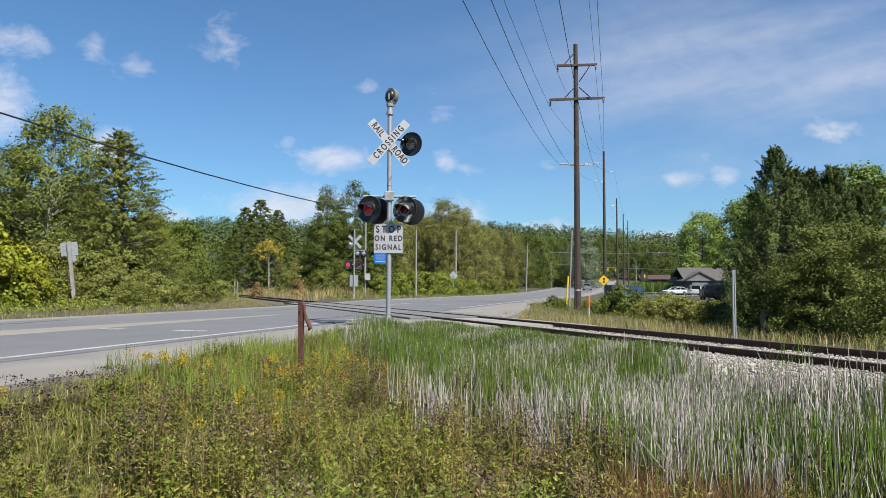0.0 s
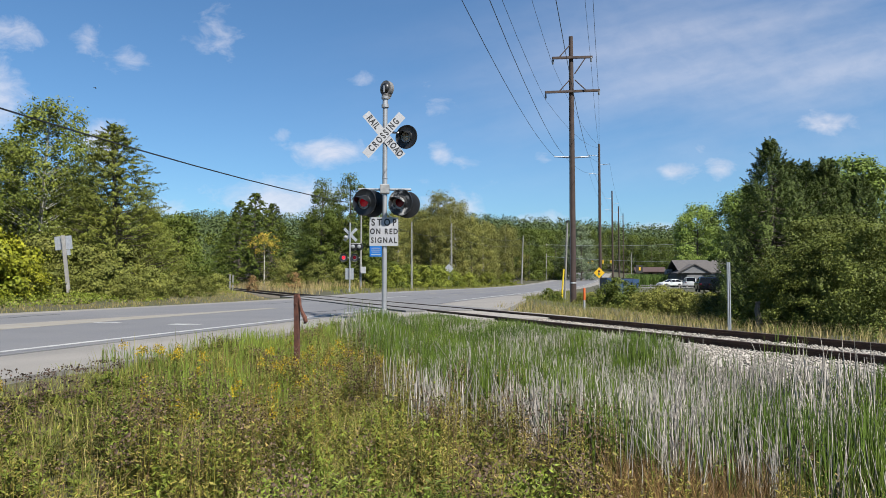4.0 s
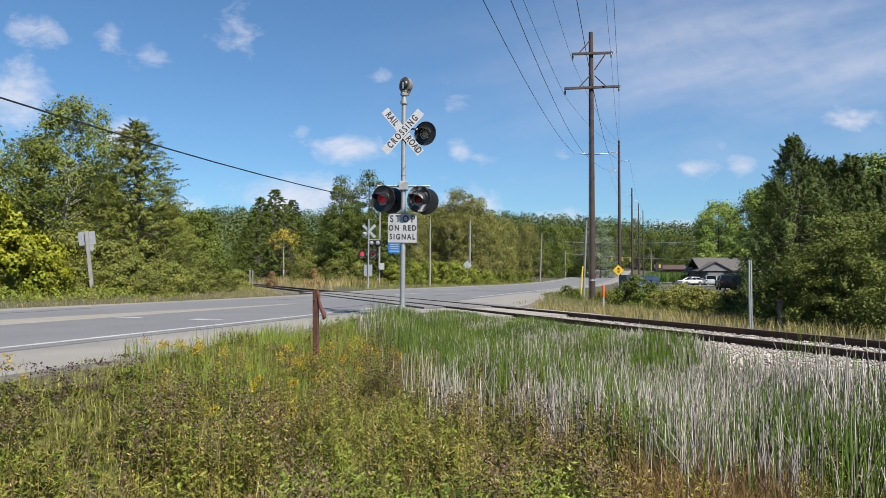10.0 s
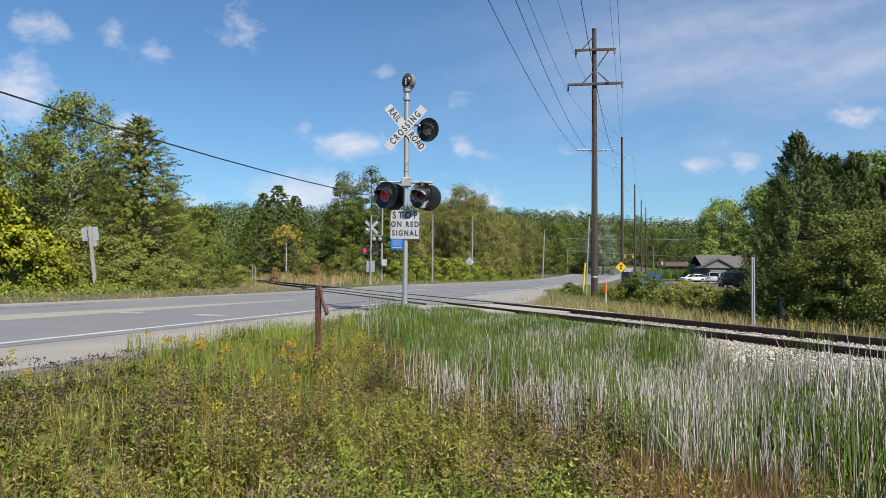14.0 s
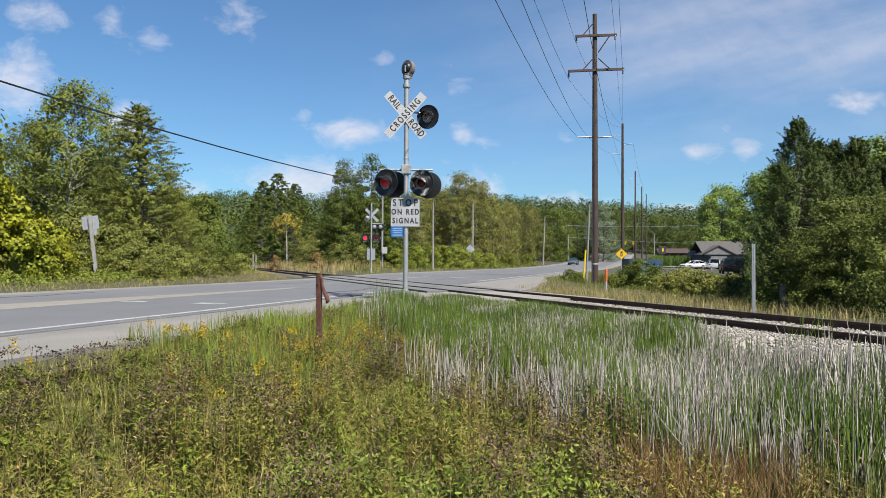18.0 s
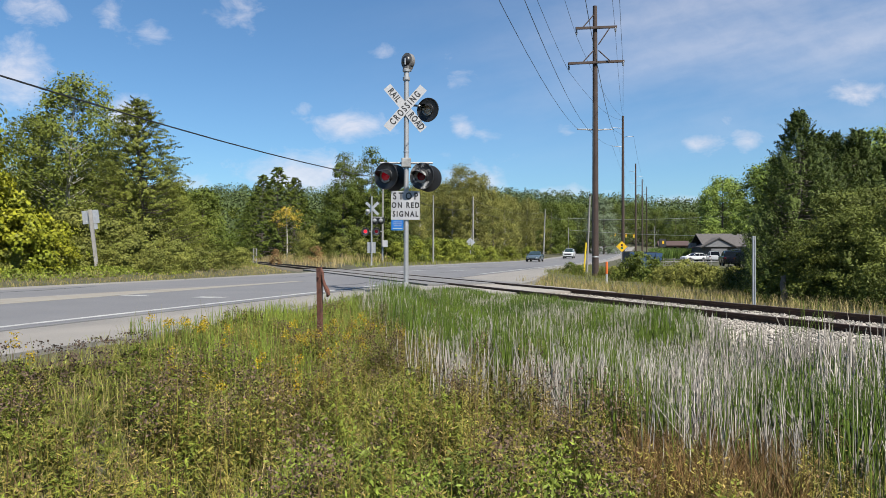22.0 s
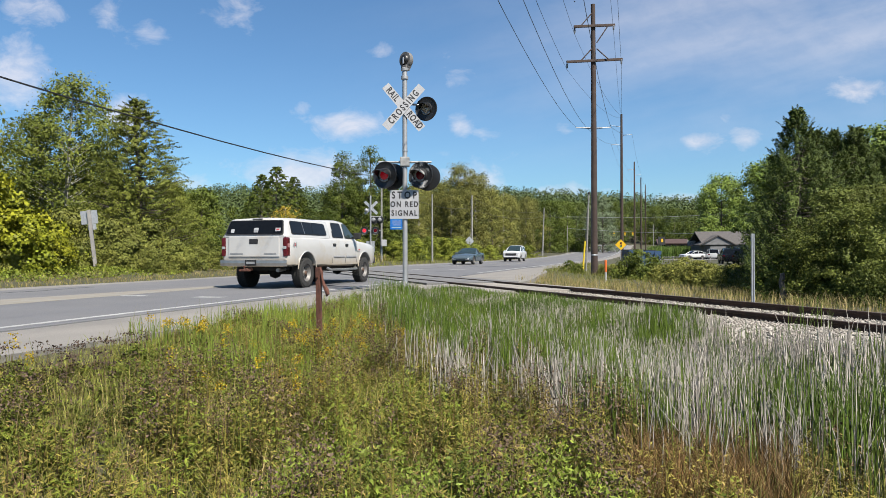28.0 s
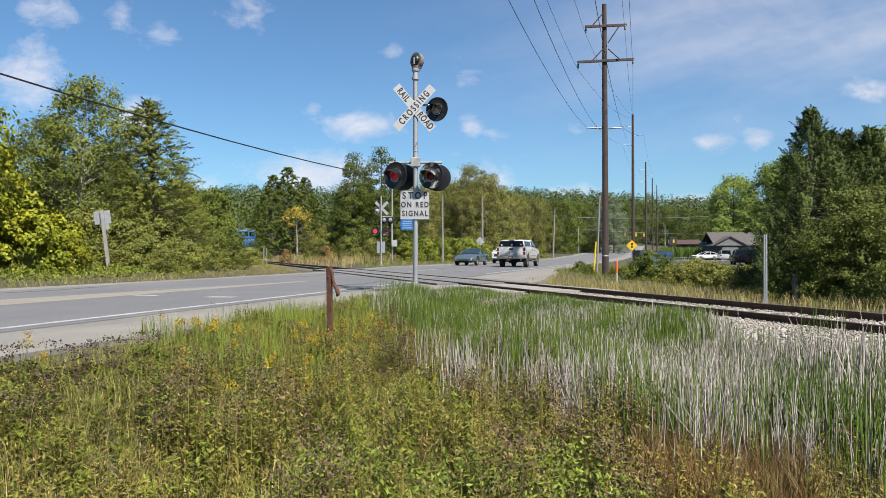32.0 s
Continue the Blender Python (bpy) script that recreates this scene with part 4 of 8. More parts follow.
def stems(x, y, h, r, lean, g, sides=3):
    """Upright tapering stems as thin prisms."""
    n = len(x)
    z = height(x, y) - 0.03
    la = g.uniform(0, 6.28, n)
    tip = np.stack([x + np.cos(la) * lean * h, y + np.sin(la) * lean * h, z + h], 1)
    foot = np.stack([x, y, z], 1)
    mid = foot * 0.45 + tip * 0.55 - np.stack([np.cos(la) * lean * h * 0.15, np.sin(la) * lean * h * 0.15, 0 * h], 1)
    turn = g.uniform(0, 6.28, n)
    rings = []
    for p, k in ((foot, 1.0), (mid, 0.95), (tip, 0.45)):
        for q in range(sides):
            b = turn + q * 2 * math.pi / sides
            rings.append(p + np.stack([np.cos(b) * r * k, np.sin(b) * r * k, 0 * b], 1))
    V = np.stack(rings, 1).reshape(-1, 3)
    o = np.arange(n)[:, None, None] * (3 * sides)
    f = [(l * sides + q, l * sides + (q + 1) % sides, (l + 1) * sides + (q + 1) % sides, (l + 1) * sides + q) for l in range(2) for q in range(sides)]
    return V, (o + np.array(f)[None]).reshape(-1, 4)


def blades(x, y, h, w, lean, g):
    """Grass blades: two faces each, bending over."""
    n = len(x)
    z = height(x, y) - 0.02
    a, b = g.uniform(0, 6.28, n), g.uniform(0, 6.28, n)
    side = np.stack([np.cos(a), np.sin(a), 0 * a], 1) * (w / 2)[:, None]
    way = np.stack([np.cos(b), np.sin(b), 0 * b], 1)
    p0 = np.stack([x, y, z], 1)
    p1 = p0 + way * (lean * h * 0.3)[:, None] + np.array([0, 0, 1]) * (h * 0.6)[:, None]
    p2 = p0 + way * (lean * h)[:, None] + np.array([0, 0, 1]) * h[:, None]
    V = np.stack([p0 - side, p0 + side, p1 + side * 0.8, p1 - side * 0.8, p2 + side * 0.15, p2 - side * 0.15], 1).reshape(-1, 3)
    o = np.arange(n)[:, None, None] * 6
    return V, (o + np.array([(0, 1, 2, 3), (3, 2, 4, 5)])[None]).reshape(-1, 4)


def rush_bed():
    g = np.random.default_rng(5)
    x, y = where(600, 1760, 3.6, 19, 230000, g)
    u, v = uv(x, y)
    nz = patch_noise(x, y, 0.55, 1.0)
    edge = -4.75 + 0.9 * nz + 0.75 * smooth(1100, 1500, 784 + 1230 * x / y)
    ok = (v > edge) & (v < -1.55 + 1.0 * smooth(8.0, 10.5, y) - 0.4 * nz) & (u > 2.6)
    dens = smooth(0, 1.3, v - edge) * (0.55 + 0.45 * smooth(-0.3, 0.3, patch_noise(x, y, 1.6, 4.0)))
    ok &= g.random(len(x)) < dens
    x, y, v = x[ok], y[ok], v[ok]
    px = 784 + 1230 * x / y
    dry = patch_noise(x, y, 1.3, 9.0) * 1.0 + 0.36 * smooth(1080, 1190, px) - 0.14 * smooth(1330, 1500, px) - 0.03
    for bx, by, br in ((0.1, 7.3, 0.6), (1.05, 6.3, 0.6), (0.15, 6.4, 0.45), (2.2, 6.3, 0.9), (1.5, 8.4, 0.5), (0.7, 9.6, 0.6), (-0.3, 9.0, 0.5), (3.6, 7.0, 0.9)):
        dry = dry + 0.5 * np.exp(-((x - bx) ** 2 + (y - by) ** 2) / br ** 2)
    isdry = g.random(len(x)) < np.clip(0.16 + dry, 0.10, 0.82)
    h = g.normal(0.68, 0.11, len(x)) * (1 - 0.22 * smooth(9, 14, y)) * (1 - 0.42 * smooth(-3.6, -2.0, v)) * (1 - 0.30 * smooth(-2.0, -0.8, v)) * (0.92 + 0.25 * patch_noise(x, y, 0.7, 3.0))
    V, F = stems(x[~isdry], y[~isdry], h[~isdry], 0.0040 + 0 * x[~isdry], np.where(g.random((~isdry).sum()) < 0.12, g.uniform(0.15, 0.5, (~isdry).sum()), g.uniform(0.0, 0.10, (~isdry).sum())), g)
    tagged(arrays("green_rushes", V, F, L_REED), "dense stand of upright green rushes", "rushes", kind="stuff")
    hd = h * g.uniform(0.72, 1.05, len(h))
    V, F = stems(x[isdry], y[isdry], hd[isdry], 0.0044 + 0 * x[isdry], np.where(g.random(isdry.sum()) < 0.15, g.uniform(0.2, 0.7, isdry.sum()), np.abs(g.normal(0.0, 0.12, isdry.sum()))), g)
    tagged(arrays("bleached_rushes", V, F, L_REED_DRY), "dead bleached grey rush stems", "rushes", kind="stuff")
    tx, ty = where(1385, 1475, 8.2, 9.2, 34, g)
    V, F = stems(tx, ty, g.uniform(0.16, 0.56, len(tx)), 0.0042 + 0 * tx, g.uniform(0.0, 0.4, len(tx)), g)
    tagged(arrays("tall_rush_tuft", V, F, L_REED), "tall green rush tuft against the rails", "rushes", kind="stuff")
    cx, cy = [], []
    for p, d, k, sp in ((822, 6.9, 85, 0.17), (800, 7.7, 60, 0.2), (1000, 6.2, 80, 0.15), (1032, 6.5, 50, 0.15), (965, 6.7, 45, 0.15), (1195, 5.7, 120, 0.16), (1222, 6.1, 80, 0.2),
                        (745, 8.3, 40, 0.25), (1330, 5.6, 60, 0.2), (1290, 6.0, 60, 0.2), (860, 8.6, 70, 0.3), (1440, 6.3, 70, 0.3), (1515, 6.0, 70, 0.25), (920, 9.8, 60, 0.3)):
        cx += list(tan(p) * d + g.normal(0, sp, k)); cy += list(d + g.normal(0, sp, k))
    cx, cy = np.array(cx), np.array(cy)
    V, F = stems(cx, cy, g.uniform(0.40, 0.75, len(cx)), 0.0058 + 0 * cx, np.abs(g.normal(0.0, 0.16, len(cx))), g)
    tagged(arrays("dead_rush_clumps", V, F, L_REED_DRY), "pale clumps of dead rush stems among weeds", "rushes", kind="stuff")


rush_bed()


def weed_field():
    g = np.random.default_rng(6)
    x, y = where(-120, 1690, 2.3, 14.5, 30000, g)
    u, v = uv(x, y)
    nz = patch_noise(x, y, 0.55, 1.0)
    px = 784 + 1230 * x / y
    inside = (u > 2.40 + 0.3 * nz - 0.35 * smooth(7, 9, y)) & (v < -2.9 + 0.6 * nz) & ((g.random(len(x)) < 1 - 0.85 * smooth(-4.6, -3.4, v)) | (u < 2.9))
    inside &= g.random(len(x)) < np.where(y > 8, 0.62, 0.9) * (0.40 + 0.75 * smooth(-0.30, 0.15, patch_noise(x, y, 2.4, 17.0)))
    x, y, u, px = x[inside], y[inside], u[inside], px[inside]
    tall = 0.37 + 0.14 * patch_noise(x, y, 0.9, 12.0) + 0.04 * smooth(5, 9, y)
    clump = smooth(-0.22, 0.30, patch_noise(x, y, 2.4, 17.0))
    h = np.clip(g.normal(1, 0.2, len(x)), 0.5, 1.5) * tall * (0.30 + 0.95 * clump) * (0.34 + 0.66 * smooth(2.3, 4.4, u)) * (1 - 0.35 * smooth(900, 1300, px))
    V, F = stems(x, y, h, 0.0028 + 0 * h, np.abs(g.normal(0, 0.06, len(h))), g)
    tagged(arrays("weed_stems", V, F, L_OLIVE_WEED), "thin stems of roadside weeds", "weeds", kind="stuff")
    kind = 0.0 - 0.36 * (1 - smooth(3.2, 5.5, y)) + 0.8 * patch_noise(x, y, 0.8, 21.0) + 0.5 * g.normal(size=len(x)) + 0.25 * smooth(500, 1100, px)
    rows = (("weed_leaves", "leafy green roadside weeds", -9, -0.22, L_FORB, 60, 0.056), ("olive_weeds", "olive-green roadside weeds", -0.22, 0.22, L_OLIVE_WEED, 58, 0.050),
            ("fading_weeds", "yellowing dry roadside weeds", 0.22, 0.55, L_FORB_OLD, 46, 0.042), ("withered_weeds", "brown withered roadside weeds", 0.55, 9, L_BROWN_WEED, 42, 0.036))
    for nm, lb, lo, hi, mtl, per, ln in rows:
        i = np.repeat(np.where((kind > lo) & (kind <= hi))[0], per)
        t = g.uniform(0.10, 1.0, len(i))
        a = g.uniform(0, 6.28, len(i))
        # leaves stand off short side twigs and droop at the tip
        D = unit(np.stack([np.cos(a), np.sin(a), g.uniform(-0.7, 0.9, len(i))], 1))
        long = ln * g.uniform(0.45, 1.35, len(i)) * (1.25 - 0.6 * t)
        twig = g.uniform(0.0, 0.07, len(i)) * (1.2 - t)
        P = np.stack([x[i], y[i], height(x, y)[i] + h[i] * t], 1) + D * (long * 0.5 + twig)[:, None]
        S = unit(np.cross(D, np.array([0, 0, 1]) + 0.35 * g.normal(size=(len(i), 3))))
        V, F = kites(P, D, S, long, long * 0.26 * g.uniform(0.7, 1.4, len(i)))
        tagged(arrays(nm, V, F, mtl), lb, "weeds", kind="stuff")
    # thin brown stalks that stand above the rest, and a rusty grass patch
    k = g.random(len(x)) < 0.30
    V, F = stems(x[k], y[k], h[k] * g.uniform(1.05, 1.45, k.sum()), 0.0024 + 0 * h[k], np.abs(g.normal(0, 0.12, k.sum())), g)
    tagged(arrays("dead_stalks", V, F, L_BROWN_WEED), "thin dark dead weed stalks", "weeds", kind="stuff")
    bx, by = where(1110, 1420, 3.8, 5.2, 3400, g)
    V, F = blades(bx, by, g.uniform(0.2, 0.45, len(bx)), 0.005 + 0 * bx, g.uniform(0.1, 0.6, len(bx)), g)
    tagged(arrays("rusty_grass", V, F, L_RUSSET), "tuft of rust-brown dead grass", "grass", kind="stuff")
    # brown seed heads
    sel = np.where((patch_noise(x, y, 0.9, 33.0) + 0.5 * patch_noise(x, y, 3.0, 35.0) > 0.10) & (g.random(len(x)) < 0.55))[0]
    i = np.repeat(sel, 34)
    P = np.stack([x[i], y[i], height(x, y)[i] + h[i] * g.uniform(0.72, 1.12, len(i))], 1) + g.normal(size=(len(i), 3)) * np.array([0.05, 0.05, 0.02])
    V, F = random_leaves(P, 0.020, 0.015, g)
    tagged(arrays("brown_seed_heads", V, F, L_SEED), "clusters of brown knapweed seed heads", "weeds", kind="stuff")
    # tall knapweed stalks along the paving's edge
    kx, ky = where(-90, 260, 4.6, 7.6, 120, g)
    ku = uv(kx, ky)[0]
    kx, ky = kx[(ku > 2.25) & (ku < 3.3)], ky[(ku > 2.25) & (ku < 3.3)]
    tx, ty = where(200, 700, 6.0, 12, 700, g)
    tu = uv(tx, ty)[0]
    tx, ty = tx[(tu > 1.95) & (tu < 3.4)], ty[(tu > 1.95) & (tu < 3.4)]
    V, F = blades(tx, ty, g.uniform(0.22, 0.46, len(tx)), 0.006 + 0 * tx, g.uniform(0.02, 0.3, len(tx)), g)
    tagged(arrays("tall_grass_stalks", V, F, L_GRASS), "tall thin seeding grass stalks by the shoulder", "grass", kind="stuff")
    kh = g.uniform(0.14, 0.30, len(kx))
    V, F = stems(kx, ky, kh, 0.0032 + 0 * kh, g.uniform(0, 0.12, len(kx)), g)
    tagged(arrays("knapweed_stalks", V, F, L_BROWN_WEED), "tall dark dead knapweed stalks by the shoulder", "weeds", kind="stuff")
    i = np.repeat(np.arange(len(kx)), 34)
    P = np.stack([kx[i], ky[i], height(kx, ky)[i] + kh[i] * g.uniform(0.82, 1.02, len(i))], 1) + g.normal(size=(len(i), 3)) * np.array([0.045, 0.045, 0.012])
    V, F = random_leaves(P, 0.022, 0.017, g)
    tagged(arrays("knapweed_heads", V, F, L_RUSSET_DARK), "dark brown knapweed heads", "weeds", kind="stuff")
    # fresh leafy herbs low in the foreground
    hx, hy = where(480, 1120, 2.7, 4.6, 520, g)
    hx, hy = hx[patch_noise(hx, hy, 2.6, 44.0) > -0.02], hy[patch_noise(hx, hy, 2.6, 44.0) > -0.02]
    i = np.repeat(np.arange(len(hx)), 34)
    P = np.stack([hx[i], hy[i], height(hx, hy)[i] + g.uniform(0.08, 0.36, len(i))], 1) + g.normal(size=(len(i), 3)) * np.array([0.06, 0.06, 0.02])
    V, F = random_leaves(P, 0.040, 0.014, g, lift=np.array([0, 0, 0.6]))
    tagged(arrays("leafy_herbs", V, F, L_HERB), "fresh bright green herbs among the weeds", "weeds", kind="stuff")
    # goldenrod
    gx, gy = [], []
    for p, d, k, sp in ((330, 7.6, 7, 0.16), (385, 7.8, 3, 0.2), (340, 6.2, 5, 0.14), (520, 6.4, 6, 0.13), (510, 7.9, 5, 0.18), (590, 8.6, 12, 0.28), (620, 9.3, 13, 0.35), (655, 9.8, 7, 0.3), (560, 8.0, 4, 0.25), (440, 7.0, 3, 0.3), (300, 6.4, 3, 0.15), (35, 5.6, 2, 0.1)):
        gx += list(tan(p) * d + g.normal(0, sp, k)); gy += list(d + g.normal(0, sp, k))
    gx, gy = np.array(gx), np.array(gy)
    gh = g.uniform(0.30, 0.46, len(gx))
    V, F = stems(gx, gy, gh, 0.003 + 0 * gh, g.uniform(0, 0.1, len(gx)), g)
    i = np.repeat(np.arange(len(gx)), 75)
    a, r, t = g.uniform(0, 6.28, len(i)), g.uniform(0, 0.20, len(i)), g.uniform(0.80, 1.05, len(i))
    P = np.stack([gx[i] + np.cos(a) * r * (1.2 - t), gy[i] + np.sin(a) * r * (1.2 - t), height(gx, gy)[i] + gh[i] * t + 0.02], 1) + g.normal(size=(len(i), 3)) * 0.012
    tagged(arrays("goldenrod_stems", V, F, L_FORB), "green goldenrod stems", "wildflowers", kind="stuff")
    V, F = random_leaves(P, 0.019, 0.012, g)
    tagged(arrays("goldenrod_flowers", V, F, L_GOLD), "yellow goldenrod plumes among weeds", "wildflowers", kind="stuff")
    # tall green blades along the paving and round the rusty post
    bx, by = where(230, 690, 7.0, 11.0, 5200, g)
    bu = uv(bx, by)[0]
    k = (bu > 1.95) & (bu < 4.3) & (g.random(len(bx)) < 0.25 + 0.75 * smooth(-0.1, 0.3, patch_noise(bx, by, 1.1, 51.0)))
    V, F = stems(bx[k], by[k], g.uniform(0.20, 0.50, k.sum()) * (0.65 + 0.35 * smooth(2.0, 3.6, bu[k])), 0.0042 + 0 * bx[k], np.abs(g.normal(0, 0.12, k.sum())), g)
    tagged(arrays("tall_green_blades", V, F, L_FRESH), "tall upright green grass beside the shoulder", "grass", kind="stuff")
    # short grass that frays the shoulder's edge
    bx, by = where(-220, 620, 4.4, 11, 30000, g)
    bu = uv(bx, by)[0]
    k = (bu > 1.85 + 0.15 * np.sin(by * 4) + 0.25 * (1 - smooth(6.5, 9, by))) & (bu < 3.4)
    V, F = blades(bx[k], by[k], g.uniform(0.04, 0.15, k.sum()), 0.006 + 0 * bx[k], g.uniform(0.1, 0.7, k.sum()), g)
    tagged(arrays("frayed_edge_grass", V, F, L_VERGE), "short yellow-green grass fraying onto the shoulder", "grass", kind="stuff")
    # low thatch that hides the soil
    x, y = where(-140, 1700, 2.2, 13, 64000, g)
    u, v = uv(x, y)
    ok = (u > 2.15) & (v < -2.4)
    x, y = x[ok], y[ok]
    sel = g.random(len(x)) < 0.24
    for nm, lb, k, mtl in (("thatch_grass", "dry straw-coloured grass thatch", sel, L_STRAW), ("meadow_grass", "green grass blades among weeds", ~sel, L_GRASS)):
        V, F = blades(x[k], y[k], g.uniform(0.12, 0.40, k.sum()) * (0.4 + 0.6 * smooth(2.2, 3.8, uv(x[k], y[k])[0])), 0.0042 + 0 * x[k], g.uniform(0.1, 0.7, k.sum()), g)
        tagged(arrays(nm, V, F, mtl), lb, "grass", kind="stuff")


weed_field()


def verge_grass():
    g = np.random.default_rng(8)

    def sow(nm, lb, mtl, x, y, h0, h1, w, cond=None):
        if cond is not None:
            x, y = x[cond], y[cond]
        V, F = blades(x, y, g.uniform(h0, h1, len(x)), w + 0 * x, g.uniform(0.1, 0.5, len(x)), g)
        tagged(arrays(nm, V, F, mtl), lb, "grass", kind="stuff")

    # camera side, along the paving and round the signal mast
    x, y = where(-200, 1000, 5, 22, 26000, g)
    u, v = uv(x, y)
    sow("verge_grass", "green grass along the paved shoulder", L_GRASS, x, y, 0.10, 0.34, 0.006, (u > 2.2 - 0.35 * smooth(7, 10, y) + 0.2 * np.sin(y * 3)) & (u < 3.9) & (v < -1.7))
    x, y = where(560, 960, 9, 19, 16000, g)
    u, v = uv(x, y)
    sow("mast_grass", "fresh green grass round the signal mast", L_FRESH, x, y, 0.16, 0.36, 0.008, (u > 2.0) & (v < -2.1) & (v > -6))
    # beyond the track, right of the road
    x, y = where(820, 1700, 12, 62, 60000, g)
    u, v = uv(x, y)
    k = (v > 3.1) & (u > 1.7 + 1.4 * smooth(17, 22, y) * (1 - smooth(28, 42, y)))
    sow("dry_verge_grass", "straw-coloured dry grass beside the track", L_STRAW, x, y, 0.10, 0.40, 0.009, k & (v < 9))
    sow("far_verge_grass", "green verge grass beyond the track", L_GRASS, x, y, 0.08, 0.32, 0.010, k & ((v > 6) | (g.random(len(x)) < 0.45)))
    # left verge of the road
    x, y = where(-120, 1060, 17, 130, 70000, g)
    u, v = uv(x, y)
    s = (x - R0.x) * RD.x + (y - R0.y) * RD.y
    lu = -u - left_edge(s)
    k = (lu > 0.75) & (lu < 16) & (((v < -3.0) & (y > 40)) | (v > 4.2))
    sow("bright_verge_grass", "sunlit yellow-green grass along the road edge", L_VERGE, x, y, 0.06, 0.22, 0.03, (lu > 0.8) & (lu < 7) & ((v < -3.0) | (v > 4.2)) & (y > 36))
    sow("left_verge_grass", "yellow-green grass on the road bank", L_GRASS, x, y, 0.15, 0.5, 0.02, k)
    x2, y2 = where(-160, 620, 16, 48, 60000, g)
    u2, v2 = uv(x2, y2)
    l2 = -u2 - left_edge((x2 - R0.x) * RD.x + (y2 - R0.y) * RD.y)
    sow("near_bank_grass", "short yellow-green grass on the road bank", L_GRASS, x2, y2, 0.03, 0.13, 0.010, (l2 > 1.0 + 0.3 * np.sin(y2 * 2)) & (l2 < 7) & (v2 < -2.6))
    k2 = np.where((l2 > 2.6) & (l2 < 7) & (v2 < -7) & (g.random(len(x2)) < 0.3))[0]
    i = np.repeat(k2, 7)
    P = np.stack([x2[i], y2[i], height(x2, y2)[i] + g.uniform(0.02, 0.22, len(i)) * smooth(1.8, 4.5, l2[i])], 1) + g.normal(size=(len(i), 3)) * np.array([0.09, 0.09, 0.02])
    V, F = random_leaves(P, 0.085, 0.045, g)
    tagged(arrays("bank_leaves", V, F, L_FORB), "leafy bright weeds along the bank", "weeds", kind="stuff")
    sow("pale_bank_grass", "short pale dry grass beside the rails", L_STRAW, x2, y2, 0.04, 0.16, 0.012, (l2 > 1.2) & (l2 < 9) & (v2 < -2.2) & (v2 > -14) & (g.random(len(x2)) < 0.7))
    sow("tall_dry_grass", "tall pale dry grass beside the track", L_STRAW, x, y, 0.4, 0.9, 0.025, (lu > 3) & (np.abs(v - 6) < 4) & (g.random(len(x)) < 0.9))
    sow("bank_weeds", "leafy yellow-green weeds on the bank", L_FORB, x, y, 0.2, 0.6, 0.05, k & (lu > 3.0) & (lu < 6.5) & (g.random(len(x)) < 0.30) & (y < 60))
    # meadow round the camera's stand
    a, r = g.uniform(0, 6.28, 52000), 9.0 * np.sqrt(g.uniform(0, 1, 52000))
    x, y = np.sin(a) * r, np.cos(a) * r
    u, v = uv(x, y)
    k = (u > 1.9) & (v < -2.6) & ~((y > 2.35) & (np.abs(x) < 0.70 * y))
    sow("trodden_turf", "low green turf round the viewpoint", L_GRASS, x, y, 0.05, 0.20, 0.013, k)
    i = np.repeat(np.where(k & (g.random(len(x)) < 0.09) & (r > 0.9))[0], 14)
    P = np.stack([x[i], y[i], height(x, y)[i] + g.uniform(0.03, 0.32, len(i))], 1) + g.normal(size=(len(i), 3)) * np.array([0.07, 0.07, 0.02])
    V, F = random_leaves(P, 0.05, 0.02, g)
    tagged(arrays("low_weeds", V, F, L_FORB), "low leafy weeds in the turf", "weeds", kind="stuff")
    # meadow behind and beside the camera
    a, r = g.uniform(0, 6.28, 60000), 30 * np.sqrt(g.uniform(0.003, 1, 60000))
    x, y = np.sin(a) * r, np.cos(a) * r
    u, v = uv(x, y)
    k = (u > 2.0) & (v < -3.2) & ~((y > 2.2) & (np.abs(x) < 0.72 * y))
    sow("meadow_turf", "uneven green meadow grass beside the road", L_GRASS, x, y, 0.12, 0.42, 0.022, k)
    sow("meadow_weeds", "leafy weeds in the roadside meadow", L_FORB, x, y, 0.25, 0.55, 0.04, k & (g.random(len(x)) < 0.3))
    x, y = g.uniform(-60, 60, 36000), g.uniform(-70, 110, 36000)
    u, v = uv(x, y)
    s = (x - R0.x) * RD.x + (y - R0.y) * RD.y
    k = (np.hypot(x, y) > 26) & (np.abs(v - 0.75) > 3.2) & ((u > 2.6) | (-u - left_edge(s) > 1.6)) & ~((y > 5) & (np.abs(x) < 0.7 * y))
    sow("outer_meadow_grass", "rough tussocky grass beyond the verges", L_GRASS, x, y, 0.25, 0.6, 0.07, k)


verge_grass()


# ---------------------------------------------------------------- poles and wires
def sag(a, b, drop, n=14):
    a, b = Vector(a), Vector(b)
    return [a.lerp(b, t) - Vector((0, 0, drop * 4 * t * (1 - t))) for t in (k / n for k in range(n + 1))]


def wire(name, label, runs, r, material, category="power line"):
    top = tagged(empty(name), label, category)
    for a, b, drop in runs:
        bm = bmesh.new()
        part("span", tube(bm, sag(a, b, drop), r, 5), material, top)
    return top


